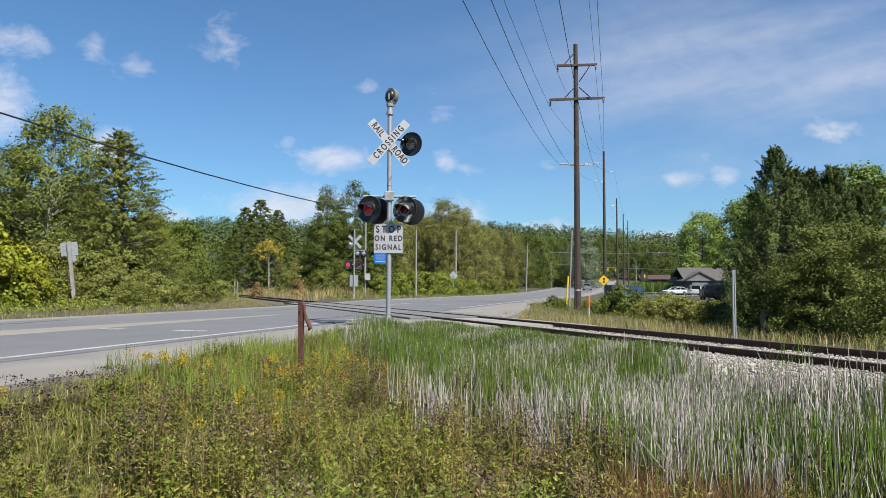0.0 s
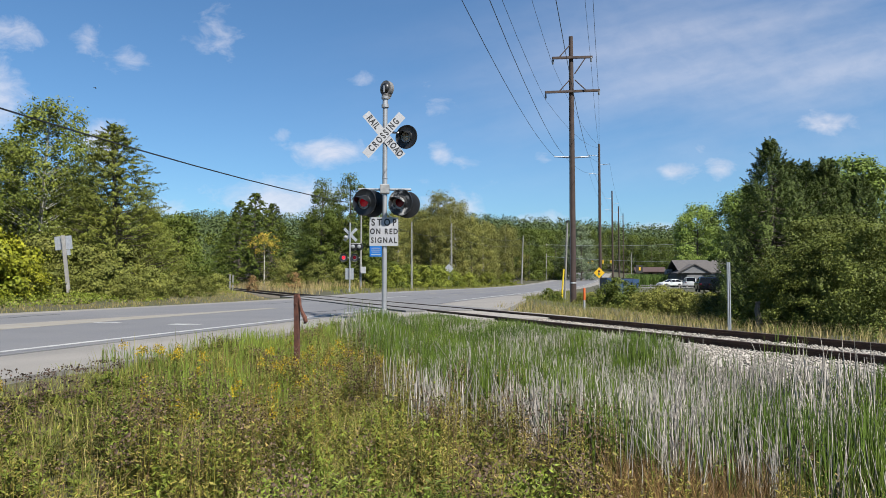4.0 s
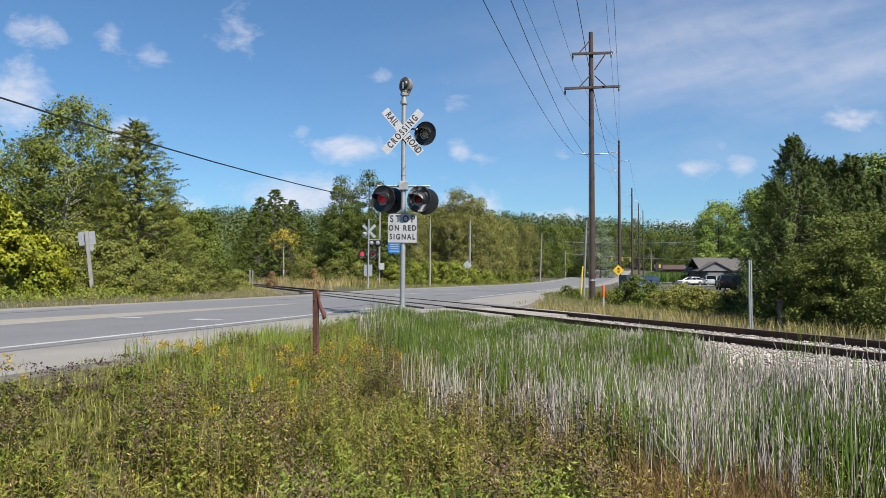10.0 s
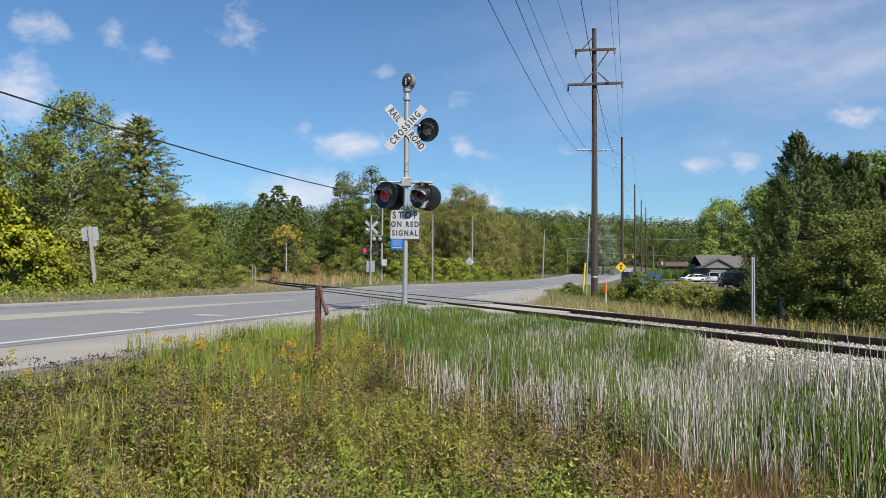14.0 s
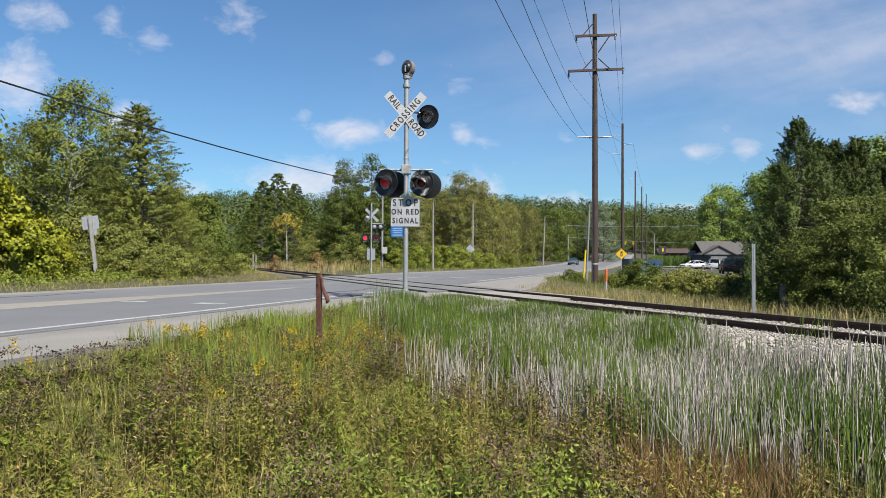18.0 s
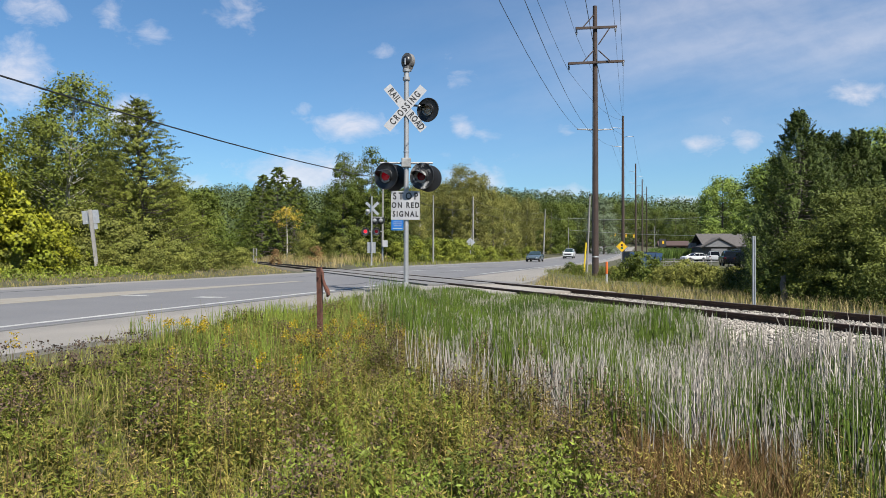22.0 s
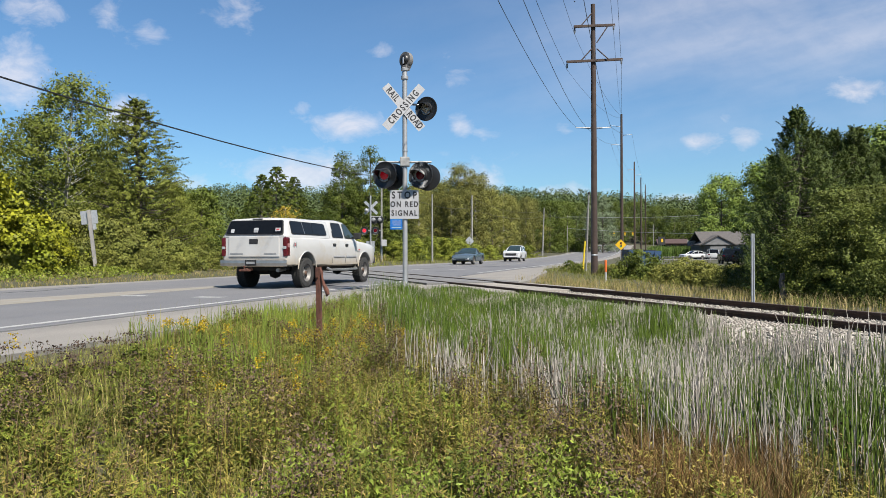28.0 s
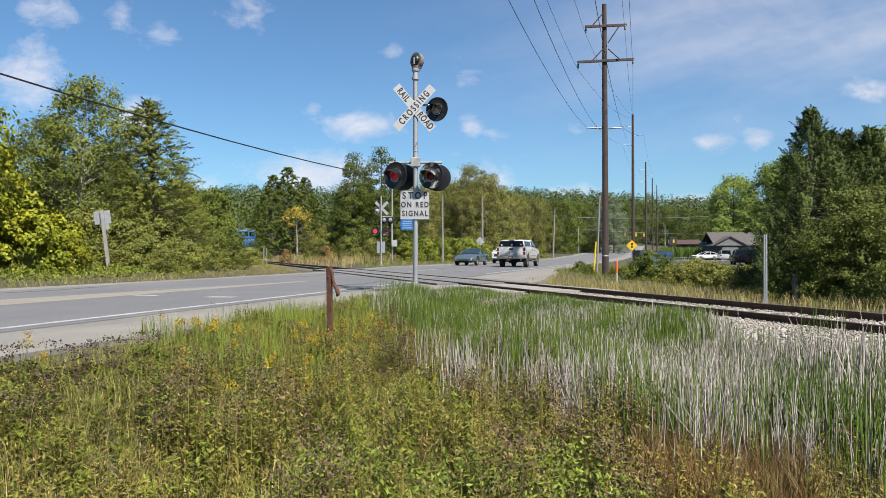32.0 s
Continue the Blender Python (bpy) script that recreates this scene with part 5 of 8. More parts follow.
def big_pole():
    x, y = tan(1053) * 40, 40.0
    z0 = level(x, y)
    top = tagged(empty("power_pole", pose(x, y, z0)), "tall dark creosoted power pole with two braced crossarms", "power pole", group="power poles along the road")
    H = 15.25 - z0
    bm = bmesh.new()
    tube(bm, [(0, 0, -0.3), (0, 0, H * 0.5), (-0.02, 0, H)], [0.20, 0.165, 0.125], 14)
    pole = part("pole", bm, M_POLE, top, smooth=True)
    bm = bmesh.new()
    lathe(bm, [(0.198, 0), (0.205, 0.02), (0.205, 0.06), (0.198, 0.08)], 14, Matrix.Translation((0, 0, 1.1)))
    part("band", bm, M_GALV, pole)
    ends = []
    for zc, half, lift in ((13.95 - z0, 1.22, 0.10), (11.95 - z0, 1.66, 0.12)):
        bm = bmesh.new()
        box(bm, 0, -0.19, zc, half * 2, 0.115, 0.14, Matrix.Translation((0, 0, zc)) @ pose(0, 0, 0, 0, -4.2, 6) @ Matrix.Translation((0, 0, -zc)), 0.012)
        arm = part("crossarm", bm, M_POLE, top)
        for sgn in (-1, 1):
            bm = bmesh.new()
            up = 0.72 if zc > 12.5 else 0.68
            tube(bm, [(sgn * 0.80, -0.26, zc + sgn * 0.05), (sgn * 0.14, -0.2, zc + up)], 0.035, 5)
            if zc > 12.5 and sgn > 0:
                bm.free()
                bm = bmesh.new()
                tube(bm, [(0.78, -0.26, zc - 0.03), (0.14, -0.2, zc - 0.98)], 0.035, 5)
            part("brace", bm, M_POLE, arm)
            bm = bmesh.new()
            lathe(bm, [(0.0, 0.02), (0.05, 0), (0.06, -0.05), (0.035, -0.07), (0.06, -0.09), (0.06, -0.14), (0.03, -0.16), (0.06, -0.18), (0.05, -0.24), (0.015, -0.25), (0.012, -0.34)], 10,
                  Matrix.Translation((sgn * (half - 0.1), -0.19, zc + sgn * (half - 0.1) * 0.073 - 0.07)))
            part("insulator", bm, M_CERAMIC, arm, smooth=True)
            ends.append(Vector((x + sgn * (half - 0.1), y - 0.19, z0 + zc + sgn * (half - 0.1) * 0.073 - 0.42)))
    # lower stand-off insulators
    zc = 8.1 - z0
    for sgn, ln in ((-1, 1.05), (1, 0.98), (-1, 0.45)):
        bm = bmesh.new()
        tube(bm, [(sgn * 0.12, 0, zc), (sgn * ln * 0.5, -0.02, zc + 0.02), (sgn * ln, -0.02, zc + 0.03)], [0.03, 0.045, 0.03], 8)
        part("standoff", bm, M_CERAMIC, top)
        ends.append(Vector((x + sgn * ln, y, z0 + zc + 0.08)))
    bm = bmesh.new()
    tube(bm, [(-0.17, -0.12, 0), (-0.15, -0.10, 6), (-0.13, -0.10, 10)], 0.02, 5)
    part("ground_wire", bm, M_WIRE, top)
    return ends


def far_pole(px, d, ztop, r0, group="power poles along the road", arms=True, timber=None, label="tall brown power pole with staggered stand-off insulators", lean=0.0):
    x, y = tan(px) * d, d
    z0 = level(x, y)
    top = tagged(empty("power_pole" if arms else "utility_pole", pose(x, y, z0, 0, lean, 0)), label, "power pole" if arms else "utility pole", group=group)
    H = ztop - z0
    bm = bmesh.new()
    tube(bm, [(0, 0, -0.3), (0, 0, H * 0.5), (0, 0, H)], [r0, r0 * 0.82, r0 * 0.62], 10)
    part("pole", bm, timber or M_POLE, top, smooth=True)
    ends = []
    if arms:
        for k, (sgn, dz) in enumerate(((-1, 1.35), (1, 2.3), (-1, 3.35))):
            bm = bmesh.new()
            tube(bm, [(sgn * 0.1, 0, H - dz), (sgn * 0.6, 0, H - dz + 0.06), (sgn * 1.15, 0, H - dz + 0.1)], [0.025, 0.035, 0.025], 6)
            part("standoff", bm, M_CERAMIC, top)
            ends.append(Vector((x + sgn * 1.15, y, z0 + H - dz + 0.15)))
    return ends, Vector((x, y, z0 + H))


def lines():
    ends = big_pole()
    behind = -47.0                                   # the next pole stands behind the camera
    back = [e + RD * behind + RN * 1.4 for e in ends]
    runs = [(e, b, 1.0 if i < 4 else 1.3) for i, (e, b) in enumerate(zip(ends, back))]
    e2, t2 = far_pole(1102, 75, 15.9, 0.19)
    e3, t3 = far_pole(1124.5, 118, 16.4, 0.18)
    e4, t4 = far_pole(1136, 150, 17.2, 0.18)
    e5, t5 = far_pole(1144, 180, 18.6, 0.17)
    for i, e in enumerate(ends):
        runs.append((e, e2[i - 4] if i > 3 else t2 + Vector((0, 0, -0.2 - 0.1 * i)), 0.25 if i > 3 else 0.7))
    for A, B in ((e2, e3), (e3, e4), (e4, e5)):
        runs += [(a, b, 0.6) for a, b in zip(A, B)]
    wire("power_lines", "thin grey overhead conductors strung between power poles", runs, 0.009, M_WIRE)
    # the pole behind the camera that carries the near ends
    p = Vector((tan(1053) * 40, 40, 0)) + RD * behind + RN * 1.4
    top = tagged(empty("power_pole", pose(p.x, p.y, level(p.x, p.y))), "tall dark creosoted power pole", "power pole", group="power poles along the road")
    bm = bmesh.new()
    tube(bm, [(0, 0, -0.3), (0, 0, 16)], [0.2, 0.12], 10)
    part("pole", bm, M_POLE, top)
    for zc, half in ((14.6, 1.3), (12.6, 1.7), (8.7, 1.1)):
        bm = bmesh.new()
        box(bm, 0, -0.19, zc, half * 2, 0.115, 0.14)
        part("crossarm", bm, M_POLE, top)
    # grey telephone poles on the other side of the road
    rows = [(676, 59, 7.5, 0.10, 0.3), (766, 68, 6.7, 0.10, 0.0), (836.5, 86, 8.1, 0.13, 0.0), (961, 128, 9.3, 0.15, 2.2), (1005.5, 160, 9.6, 0.14, 0.0)]
    tops = []
    for px, d, zt, r, lean in rows:
        _, t = far_pole(px, d, zt, r, "telephone poles", False, M_POLE_GREY, "silver-grey weathered telephone pole", lean)
        tops.append(t)
    c = lambda i, dz: tops[i] - Vector((0, 0, dz))
    far_left = Vector((-22.5, -8.0, 8.3))
    top = tagged(empty("utility_pole", pose(far_left.x, far_left.y, level(far_left.x, far_left.y))), "silver-grey weathered telephone pole", "utility pole", group="telephone poles")
    bm = bmesh.new()
    part("pole", tube(bm, [(0, 0, -0.3), (0, 0, 9.0)], [0.15, 0.1], 10), M_POLE_GREY, top)
    wire("telephone_cable", "thick black overhead telephone cable", [(far_left, c(0, 0.15), 1.12)], 0.034, M_CABLE, "cable")
    wire("telephone_wires", "black telephone wires along the far verge", [(c(0, 0.6), c(2, 1.5), 0.9), (c(2, 0.4), c(3, 0.6), 0.9), (c(2, 1.7), c(3, 1.6), 0.8), (c(3, 0.6), c(4, 0.5), 0.6), (c(4, 0.6), Vector((52, 175, 9.0)), 0.5), (c(3, 1.6), Vector((60, 140, 8.6)), 0.7),
          (Vector((52, 175, 9.0)), Vector((120, 170, 9.2)), 0.8), (Vector((60, 140, 8.6)), Vector((130, 140, 8.8)), 0.6)], 0.022, M_CABLE, "cable")
    wire("cross_road_wires", "pale service wires strung across the side road", [(tops[4] - Vector((0, 0, 0.3)), Vector((tan(1300) * 150, 150, 9.4)), 0.5),
         (Vector((tan(1300) * 150, 150, 9.4)), Vector((tan(1600) * 150, 150, 10.0)), 0.5), (tops[4] - Vector((0, 0, 3.0)), Vector((tan(1340) * 128, 128, 4.4)), 0.4)], 0.035, M_GALV, "cable")
    # stays and their guards
    for px, d, zt in ((1043, 44, 4.9),):
        x, y = tan(px) * d, d
        top = tagged(empty("stay_pole", pose(x, y, level(x, y))), "slim grey stay pole with a yellow guard", "utility pole")
        bm = bmesh.new()
        part("pole", tube(bm, [(-0.18, 0, -0.1), (0.02, 0, zt)], [0.06, 0.05], 8), M_POLE_GREY, top)
        bm = bmesh.new()
        part("cap", lathe(bm, [(0.07, 0), (0.075, 0.1), (0.05, 0.16)], 8, Matrix.Translation((0.02, 0, zt))), M_LAMP_BLACK, top)
        bm = bmesh.new()
        part("stay_guard", tube(bm, [(-0.42, -0.2, 0), (-0.26, -0.15, 1.95)], 0.055, 8), M_YELLOW, top, "yellow plastic stay guard")
        bm = bmesh.new()
        part("stay_wire", tube(bm, [(-0.26, -0.15, 1.9), (0.0, 0, zt - 0.1)], 0.014, 5), M_WIRE, top)


lines()


# ---------------------------------------------------------------- crossing signals
def lamp_unit(parent, at, turn, r=0.305, hood=0.30, lens=0.105, lit=False, tilt=0.0, name="signal_lamp", lens_mat=None, enamel=None):
    """A round black backboard with a hooded red lens; it faces -y before it is turned."""
    m = Matrix.Translation(at) @ pose(0, 0, 0, tilt, 0, turn) @ pose(0, 0, 0, 90, 0, 0)
    bm = bmesh.new()
    lathe(bm, [(0.0, -0.012), (r - 0.03, -0.012), (r, -0.004), (r, 0.012), (r - 0.012, 0.016), (r - 0.03, 0.002), (lens + 0.04, 0.002), (lens + 0.03, 0.02), (lens + 0.012, 0.022), (lens + 0.012, 0.004), (0.0, 0.003)], 40, m)
    board = part(name, bm, enamel or M_LAMP_BLACK, parent, "round black backboard with hooded red lens", smooth=True)
    bm = bmesh.new()
    lathe(bm, [(0.0, -0.20), (0.09, -0.19), (0.125, -0.12), (0.13, -0.013), (0.0, -0.0125)], 24, m)
    part("housing", bm, M_LAMP_BLACK, board, smooth=True)
    bm = bmesh.new()
    lathe(bm, [(lens, 0.004), (lens * 0.9, 0.022), (lens * 0.6, 0.036), (lens * 0.3, 0.043), (0.0, 0.045)], 28, m)
    part("lens", bm, lens_mat or (M_RED_LIT if lit else M_RED_OFF), board, "domed red glass lens", smooth=True)
    bm = bmesh.new()
    lathe(bm, [(lens + 0.001, 0.024), (lens + 0.010, 0.030), (lens + 0.026, 0.028), (lens + 0.030, 0.0225), (lens + 0.001, 0.0225)], 32, m)
    part("bezel", bm, M_CAST, board, "scuffed bare metal lens ring", smooth=True)
    # hood: a half tube that narrows downwards
    bm = bmesh.new()
    n, k = 22, 6
    R = lens + 0.032
    outer, inner = [], []
    for j in range(k + 1):
        f = j / k
        for rr, store in ((R, outer), (R - 0.006, inner)):
            row = []
            for i in range(n + 1):
                a = math.pi * (-0.22 + 1.44 * i / n)
                cut = max(0.0, math.sin(a)) ** 0.8
                ln = 0.015 + (hood - 0.015) * (0.16 + 0.84 * cut) * f
                row.append(bm.verts.new(m @ Vector((math.cos(a) * rr, math.sin(a) * rr - 0.20 * max(0.0, ln - 0.02), ln))))
            store.append(row)
    for S in (outer, inner):
        for A, B in zip(S, S[1:]):
            for i in range(n):
                bm.faces.new((A[i], A[i + 1], B[i + 1], B[i]))
    for i in range(n):
        bm.faces.new((outer[-1][i], outer[-1][i + 1], inner[-1][i + 1], inner[-1][i]))
    bmesh.ops.recalc_face_normals(bm, faces=bm.faces)
    part("hood", bm, enamel or M_LAMP_BLACK, board, smooth=True)
    return board


def blade(parent, at, turn, roll, words, back=False):
    """A crossbuck blade of 1.30 by 0.205 m with its words."""
    m = Matrix.Translation(at) @ pose(0, 0, 0, 0, 0, turn) @ pose(0, 0, 0, 0, roll, 0)
    bm = bmesh.new()
    box(bm, 0, 0, 0, 1.30, 0.004, 0.205, m)
    b = part("crossbuck_blade", bm, M_GALV if back else M_WHITE_SIGN, parent, "white reflective crossbuck blade with black letters" if not back else "bare metal back of a crossbuck blade")
    for txt, off, size in words:
        letters(txt, size, M_BLACK_SIGN, b, m @ Matrix.Translation((off, -0.004, 0)), 1.52 if len(txt) > 5 else 1.18, 0.68)
    return b


def near_signal():
    x, y = tan(718) * 16.2, 16.2
    z0 = -0.02
    F = 8.0                                 # the way the signal faces, degrees about z
    top = tagged(empty("crossing_signal", pose(x, y, z0)), "grey railway crossing signal mast with crossbuck and black lamps", "crossing signal", group="crossing signals")
    bm = bmesh.new()
    lathe(bm, [(0.20, 0.0), (0.20, 0.03), (0.09, 0.06), (0.075, 0.25), (0.064, 0.27)], 20)
    part("mast_base", bm, M_CAST, top, smooth=True)
    bm = bmesh.new()
    tube(bm, [(0, 0, 0.05), (0, 0, 5.0)], 0.057, 20)
    part("mast", bm, M_ALU, top, smooth=True)
    bm = bmesh.new()
    lathe(bm, [(0.062, 0), (0.085, 0.01), (0.085, 0.08), (0.062, 0.09), (0.06, 0.2), (0.085, 0.21), (0.09, 0.26), (0.06, 0.28)], 20, Matrix.Translation((0, 0, 4.98)))
    part("mast_collar", bm, M_ALU, top, smooth=True)
    # bell at the top
    bell = empty("bell")
    bell.parent = top
    tilt = Matrix.Translation((0, 0, 5.43)) @ pose(0, 0, 0, 0, 0, -38)
    bm = bmesh.new()
    ring = [(math.cos(q) * 0.165, 0.02 + math.sin(q) * 0.185) for q in np.linspace(-0.9, math.pi + 0.9, 22)]
    prism(bm, [(0.09, -0.17), *ring, (-0.09, -0.17)], 0.0, 0.12, tilt)
    part("bell_cover", bm, M_BELL, bell, "weathered grey cast bell cover")
    bm = bmesh.new()
    lathe(bm, [(0.0, 0.075), (0.05, 0.072), (0.095, 0.055), (0.118, 0.02), (0.122, 0.0), (0.0, 0.0)], 24, tilt @ Matrix.Translation((0.0, -0.002, 0.02)) @ pose(0, 0, 0, 90, 0, 0))
    part("gong", bm, M_LAMP_BLACK, bell, "dark cast bell gong", smooth=True)
    bm = bmesh.new()
    box(bm, 0.0, 0.03, -0.17, 0.16, 0.15, 0.12, tilt, 0.02)
    part("bell_case", bm, M_BELL, bell)
    bm = bmesh.new()
    box(bm, 0.03, -0.085, -0.02, 0.035, 0.03, 0.16, tilt, 0.01)
    part("striker", bm, M_GALV, bell)
    # crossbuck
    c = Vector((-0.02, -0.085, 4.32))
    blade(top, c + Vector((0, 0.008, 0)), F, 49, [("RAIL", -0.39, 0.215), ("ROAD", 0.39, 0.215)])
    blade(top, c + Vector((0, -0.008, 0)), F, -49, [("CROSSING", 0.0, 0.215)])
    bm = bmesh.new()
    box(bm, 0, -0.04, 4.32, 0.10, 0.06, 0.16, None, 0.01)
    part("bracket", bm, M_GALV, top)
    # upper side lamp, turned aside
    bm = bmesh.new()
    tube(bm, [(0.05, 0.06, 4.42), (0.30, 0.12, 4.42), (0.46, 0.16, 4.36)], 0.026, 8)
    part("lamp_arm", bm, M_ALU, top)
    lamp_unit(top, (0.50, 0.06, 4.31), -26, 0.285, 0.25, 0.11, tilt=0, lens_mat=M_DARK_LENS)
    # lower pair
    bm = bmesh.new()
    box(bm, 0, 0, 3.06, 0.22, 0.17, 0.22, None, 0.02)
    part("junction_box", bm, M_CAST, top, "grey cast junction box")
    bm = bmesh.new()
    tube(bm, [(-0.62, 0.06, 3.06), (0.62, -0.02, 3.05)], 0.028, 8)
    part("lamp_arm", bm, M_ALU, top)
    lamp_unit(top, (-0.46, -0.12, 2.74), -27, 0.315, 0.40, 0.128, lens_mat=M_RED_GLOW)
    lamp_unit(top, (0.37, -0.12, 2.74), -27, 0.315, 0.40, 0.128, enamel=M_LAMP_PEEL)
    lamp_unit(top, (-0.30, 0.26, 2.74), 166, 0.315, 0.30, 0.15)
    lamp_unit(top, (0.52, 0.22, 2.72), 166, 0.315, 0.30, 0.15)
    for sx in (-0.46, 0.46):
        bm = bmesh.new()
        box(bm, sx, 0.06, 2.92, 0.06, 0.10, 0.26, None, 0.01)
        part("hanger", bm, M_CAST, top)
    # the plate and the notice
    bm = bmesh.new()
    box(bm, -0.015, -0.075, 2.06, 0.665, 0.004, 0.665, None)
    mm = pose(0, 0, 0, 0, 0, 2)
    bmesh.ops.transform(bm, matrix=mm, verts=bm.verts)
    plate = part("stop_plate", bm, M_WHITE_SIGN, top, "white plate reading STOP ON RED SIGNAL")
    for txt, z, size, sp in (("STOP", 2.27, 0.225, 1.55), ("ON RED", 2.06, 0.175, 1.35), ("SIGNAL", 1.855, 0.175, 1.35)):
        letters(txt, size, M_BLACK_SIGN, plate, mm @ Matrix.Translation((-0.015, -0.080, z)), sp, 0.80)
    bm = bmesh.new()
    bmesh.ops.transform(box(bm, -0.20, -0.086, 1.60, 0.28, 0.004, 0.24, None), matrix=mm, verts=bm.verts)
    notice = part("notice", bm, M_BLUE_SIGN, top, "small blue emergency notice with white print")
    for z, w in ((1.675, 0.20), (1.63, 0.22), (1.585, 0.18), (1.525, 0.22)):
        bm = bmesh.new()
        bmesh.ops.transform(box(bm, -0.195, -0.090, z, w, 0.002, 0.013 if z > 1.55 else 0.02), matrix=mm, verts=bm.verts)
        part("print_bar", bm, M_WHITE_SIGN, notice)
    for z in (1.85, 2.3, 3.3):
        bm = bmesh.new()
        lathe(bm, [(0.06, 0), (0.064, 0.005), (0.064, 0.03), (0.06, 0.035)], 18, Matrix.Translation((0, 0, z)))
        part("clamp", bm, M_GALV, top)


near_signal()


def far_signal():
    x, y = tan(657) * 52, 52.0
    top = tagged(empty("crossing_signal", pose(x, y, 0.0)), "silver crossing signal mast seen from its back", "crossing signal", group="crossing signals")
    bm = bmesh.new()
    lathe(bm, [(0.22, 0.0), (0.22, 0.04), (0.09, 0.08), (0.075, 0.3), (0.06, 0.32)], 16)
    part("mast_base", bm, M_CAST, top, smooth=True)
    bm = bmesh.new()
    tube(bm, [(0, 0, 0.05), (0, 0, 5.25)], 0.06, 16)
    part("mast", bm, M_ALU, top, smooth=True)
    for i, roll in enumerate((45, -45)):
        blade(top, Vector((0.02, 0.12 + 0.012 * i, 4.35)), 185, roll, [], back=True)
    bm = bmesh.new()
    lathe(bm, [(0.0, 0.1), (0.08, 0.09), (0.14, 0.03), (0.15, -0.02), (0.0, -0.02)], 18, Matrix.Translation((-0.30, -0.1, 4.15)) @ pose(0, 0, 0, 70, 0, 20))
    part("bell", bm, M_ALU, top, smooth=True)
    for sx, sz in ((0.22, 3.45), (0.68, 3.45)):
        lamp_unit(top, (sx, 0.12, sz), 175, 0.30, 0.26, 0.105)
        bm = bmesh.new()
        lathe(bm, [(0.0, 0.16), (0.10, 0.14), (0.15, 0.05), (0.15, -0.02), (0.0, -0.02)], 18, Matrix.Translation((sx, 0.02, sz)) @ pose(0, 0, 0, 90, 0, 0))
        part("lamp_back", bm, M_ALU, top, "rounded silver lamp back", smooth=True)
    bm = bmesh.new()
    tube(bm, [(-0.05, 0, 3.70), (0.8, 0, 3.68)], 0.03, 6)
    part("lamp_arm", bm, M_ALU, top)
    bm = bmesh.new()
    tube(bm, [(-0.75, 0, 2.62), (0.75, 0, 2.62)], 0.03, 6)
    part("lamp_arm", bm, M_ALU, top)
    lamp_unit(top, (-0.46, -0.08, 2.62), 6, 0.305, 0.24, 0.15, lens_mat=M_RED_LIT)
    lamp_unit(top, (0.36, -0.08, 2.62), 6, 0.305, 0.24, 0.15, lens_mat=M_RED_GLOW)
    bm = bmesh.new()
    box(bm, -0.02, 0.07, 1.42, 0.62, 0.004, 0.84)
    part("plate_back", bm, M_GALV, top, "bare metal back of a sign plate")
    return top


far_signal()


# ---------------------------------------------------------------- posts and signs
def rusty_post():
    d = 9.0
    x, y = tan(567) * d, d
    z0 = level(x, y)
    top = tagged(empty("rusty_post", pose(x, y, z0, 0, -1.0, -20)), "rusty steel channel post with a bent arm", "post")
    H = 0.725 - z0
    bm = bmesh.new()
    o = [(-0.034, -0.022), (0.034, -0.022), (0.034, 0.022), (0.027, 0.022), (0.027, -0.015), (-0.027, -0.015), (-0.027, 0.022), (-0.034, 0.022)]
    A = [bm.verts.new((p, q, -0.2)) for p, q in o]
    B = [bm.verts.new((p * 0.96, q, H + 0.01 * (p > 0))) for p, q in o]
    for k in range(8):
        bm.faces.new((A[k], A[(k + 1) % 8], B[(k + 1) % 8], B[k]))
    bm.faces.new(B)
    part("channel", bm, M_RUST, top)
    bm = bmesh.new()
    tube(bm, [(0.022, 0.0, H - 0.02), (0.05, -0.01, H - 0.06), (0.062, -0.02, H - 0.14), (0.085, -0.02, H - 0.22), (0.13, -0.03, H - 0.29), (0.145, -0.03, H - 0.345), (0.125, -0.03, H - 0.37)], [0.016, 0.02, 0.016, 0.022, 0.029, 0.026, 0.012], 8)
    part("bent_arm", bm, M_RUST, top)
    bm = bmesh.new()
    lathe(bm, [(0.012, 0), (0.014, 0.006), (0.014, 0.018), (0.0, 0.02)], 8, Matrix.Translation((0.0, -0.024, H - 0.12)) @ pose(0, 0, 0, 90, 0, 0))
    part("bolt", bm, M_RUST, top)


rusty_post()


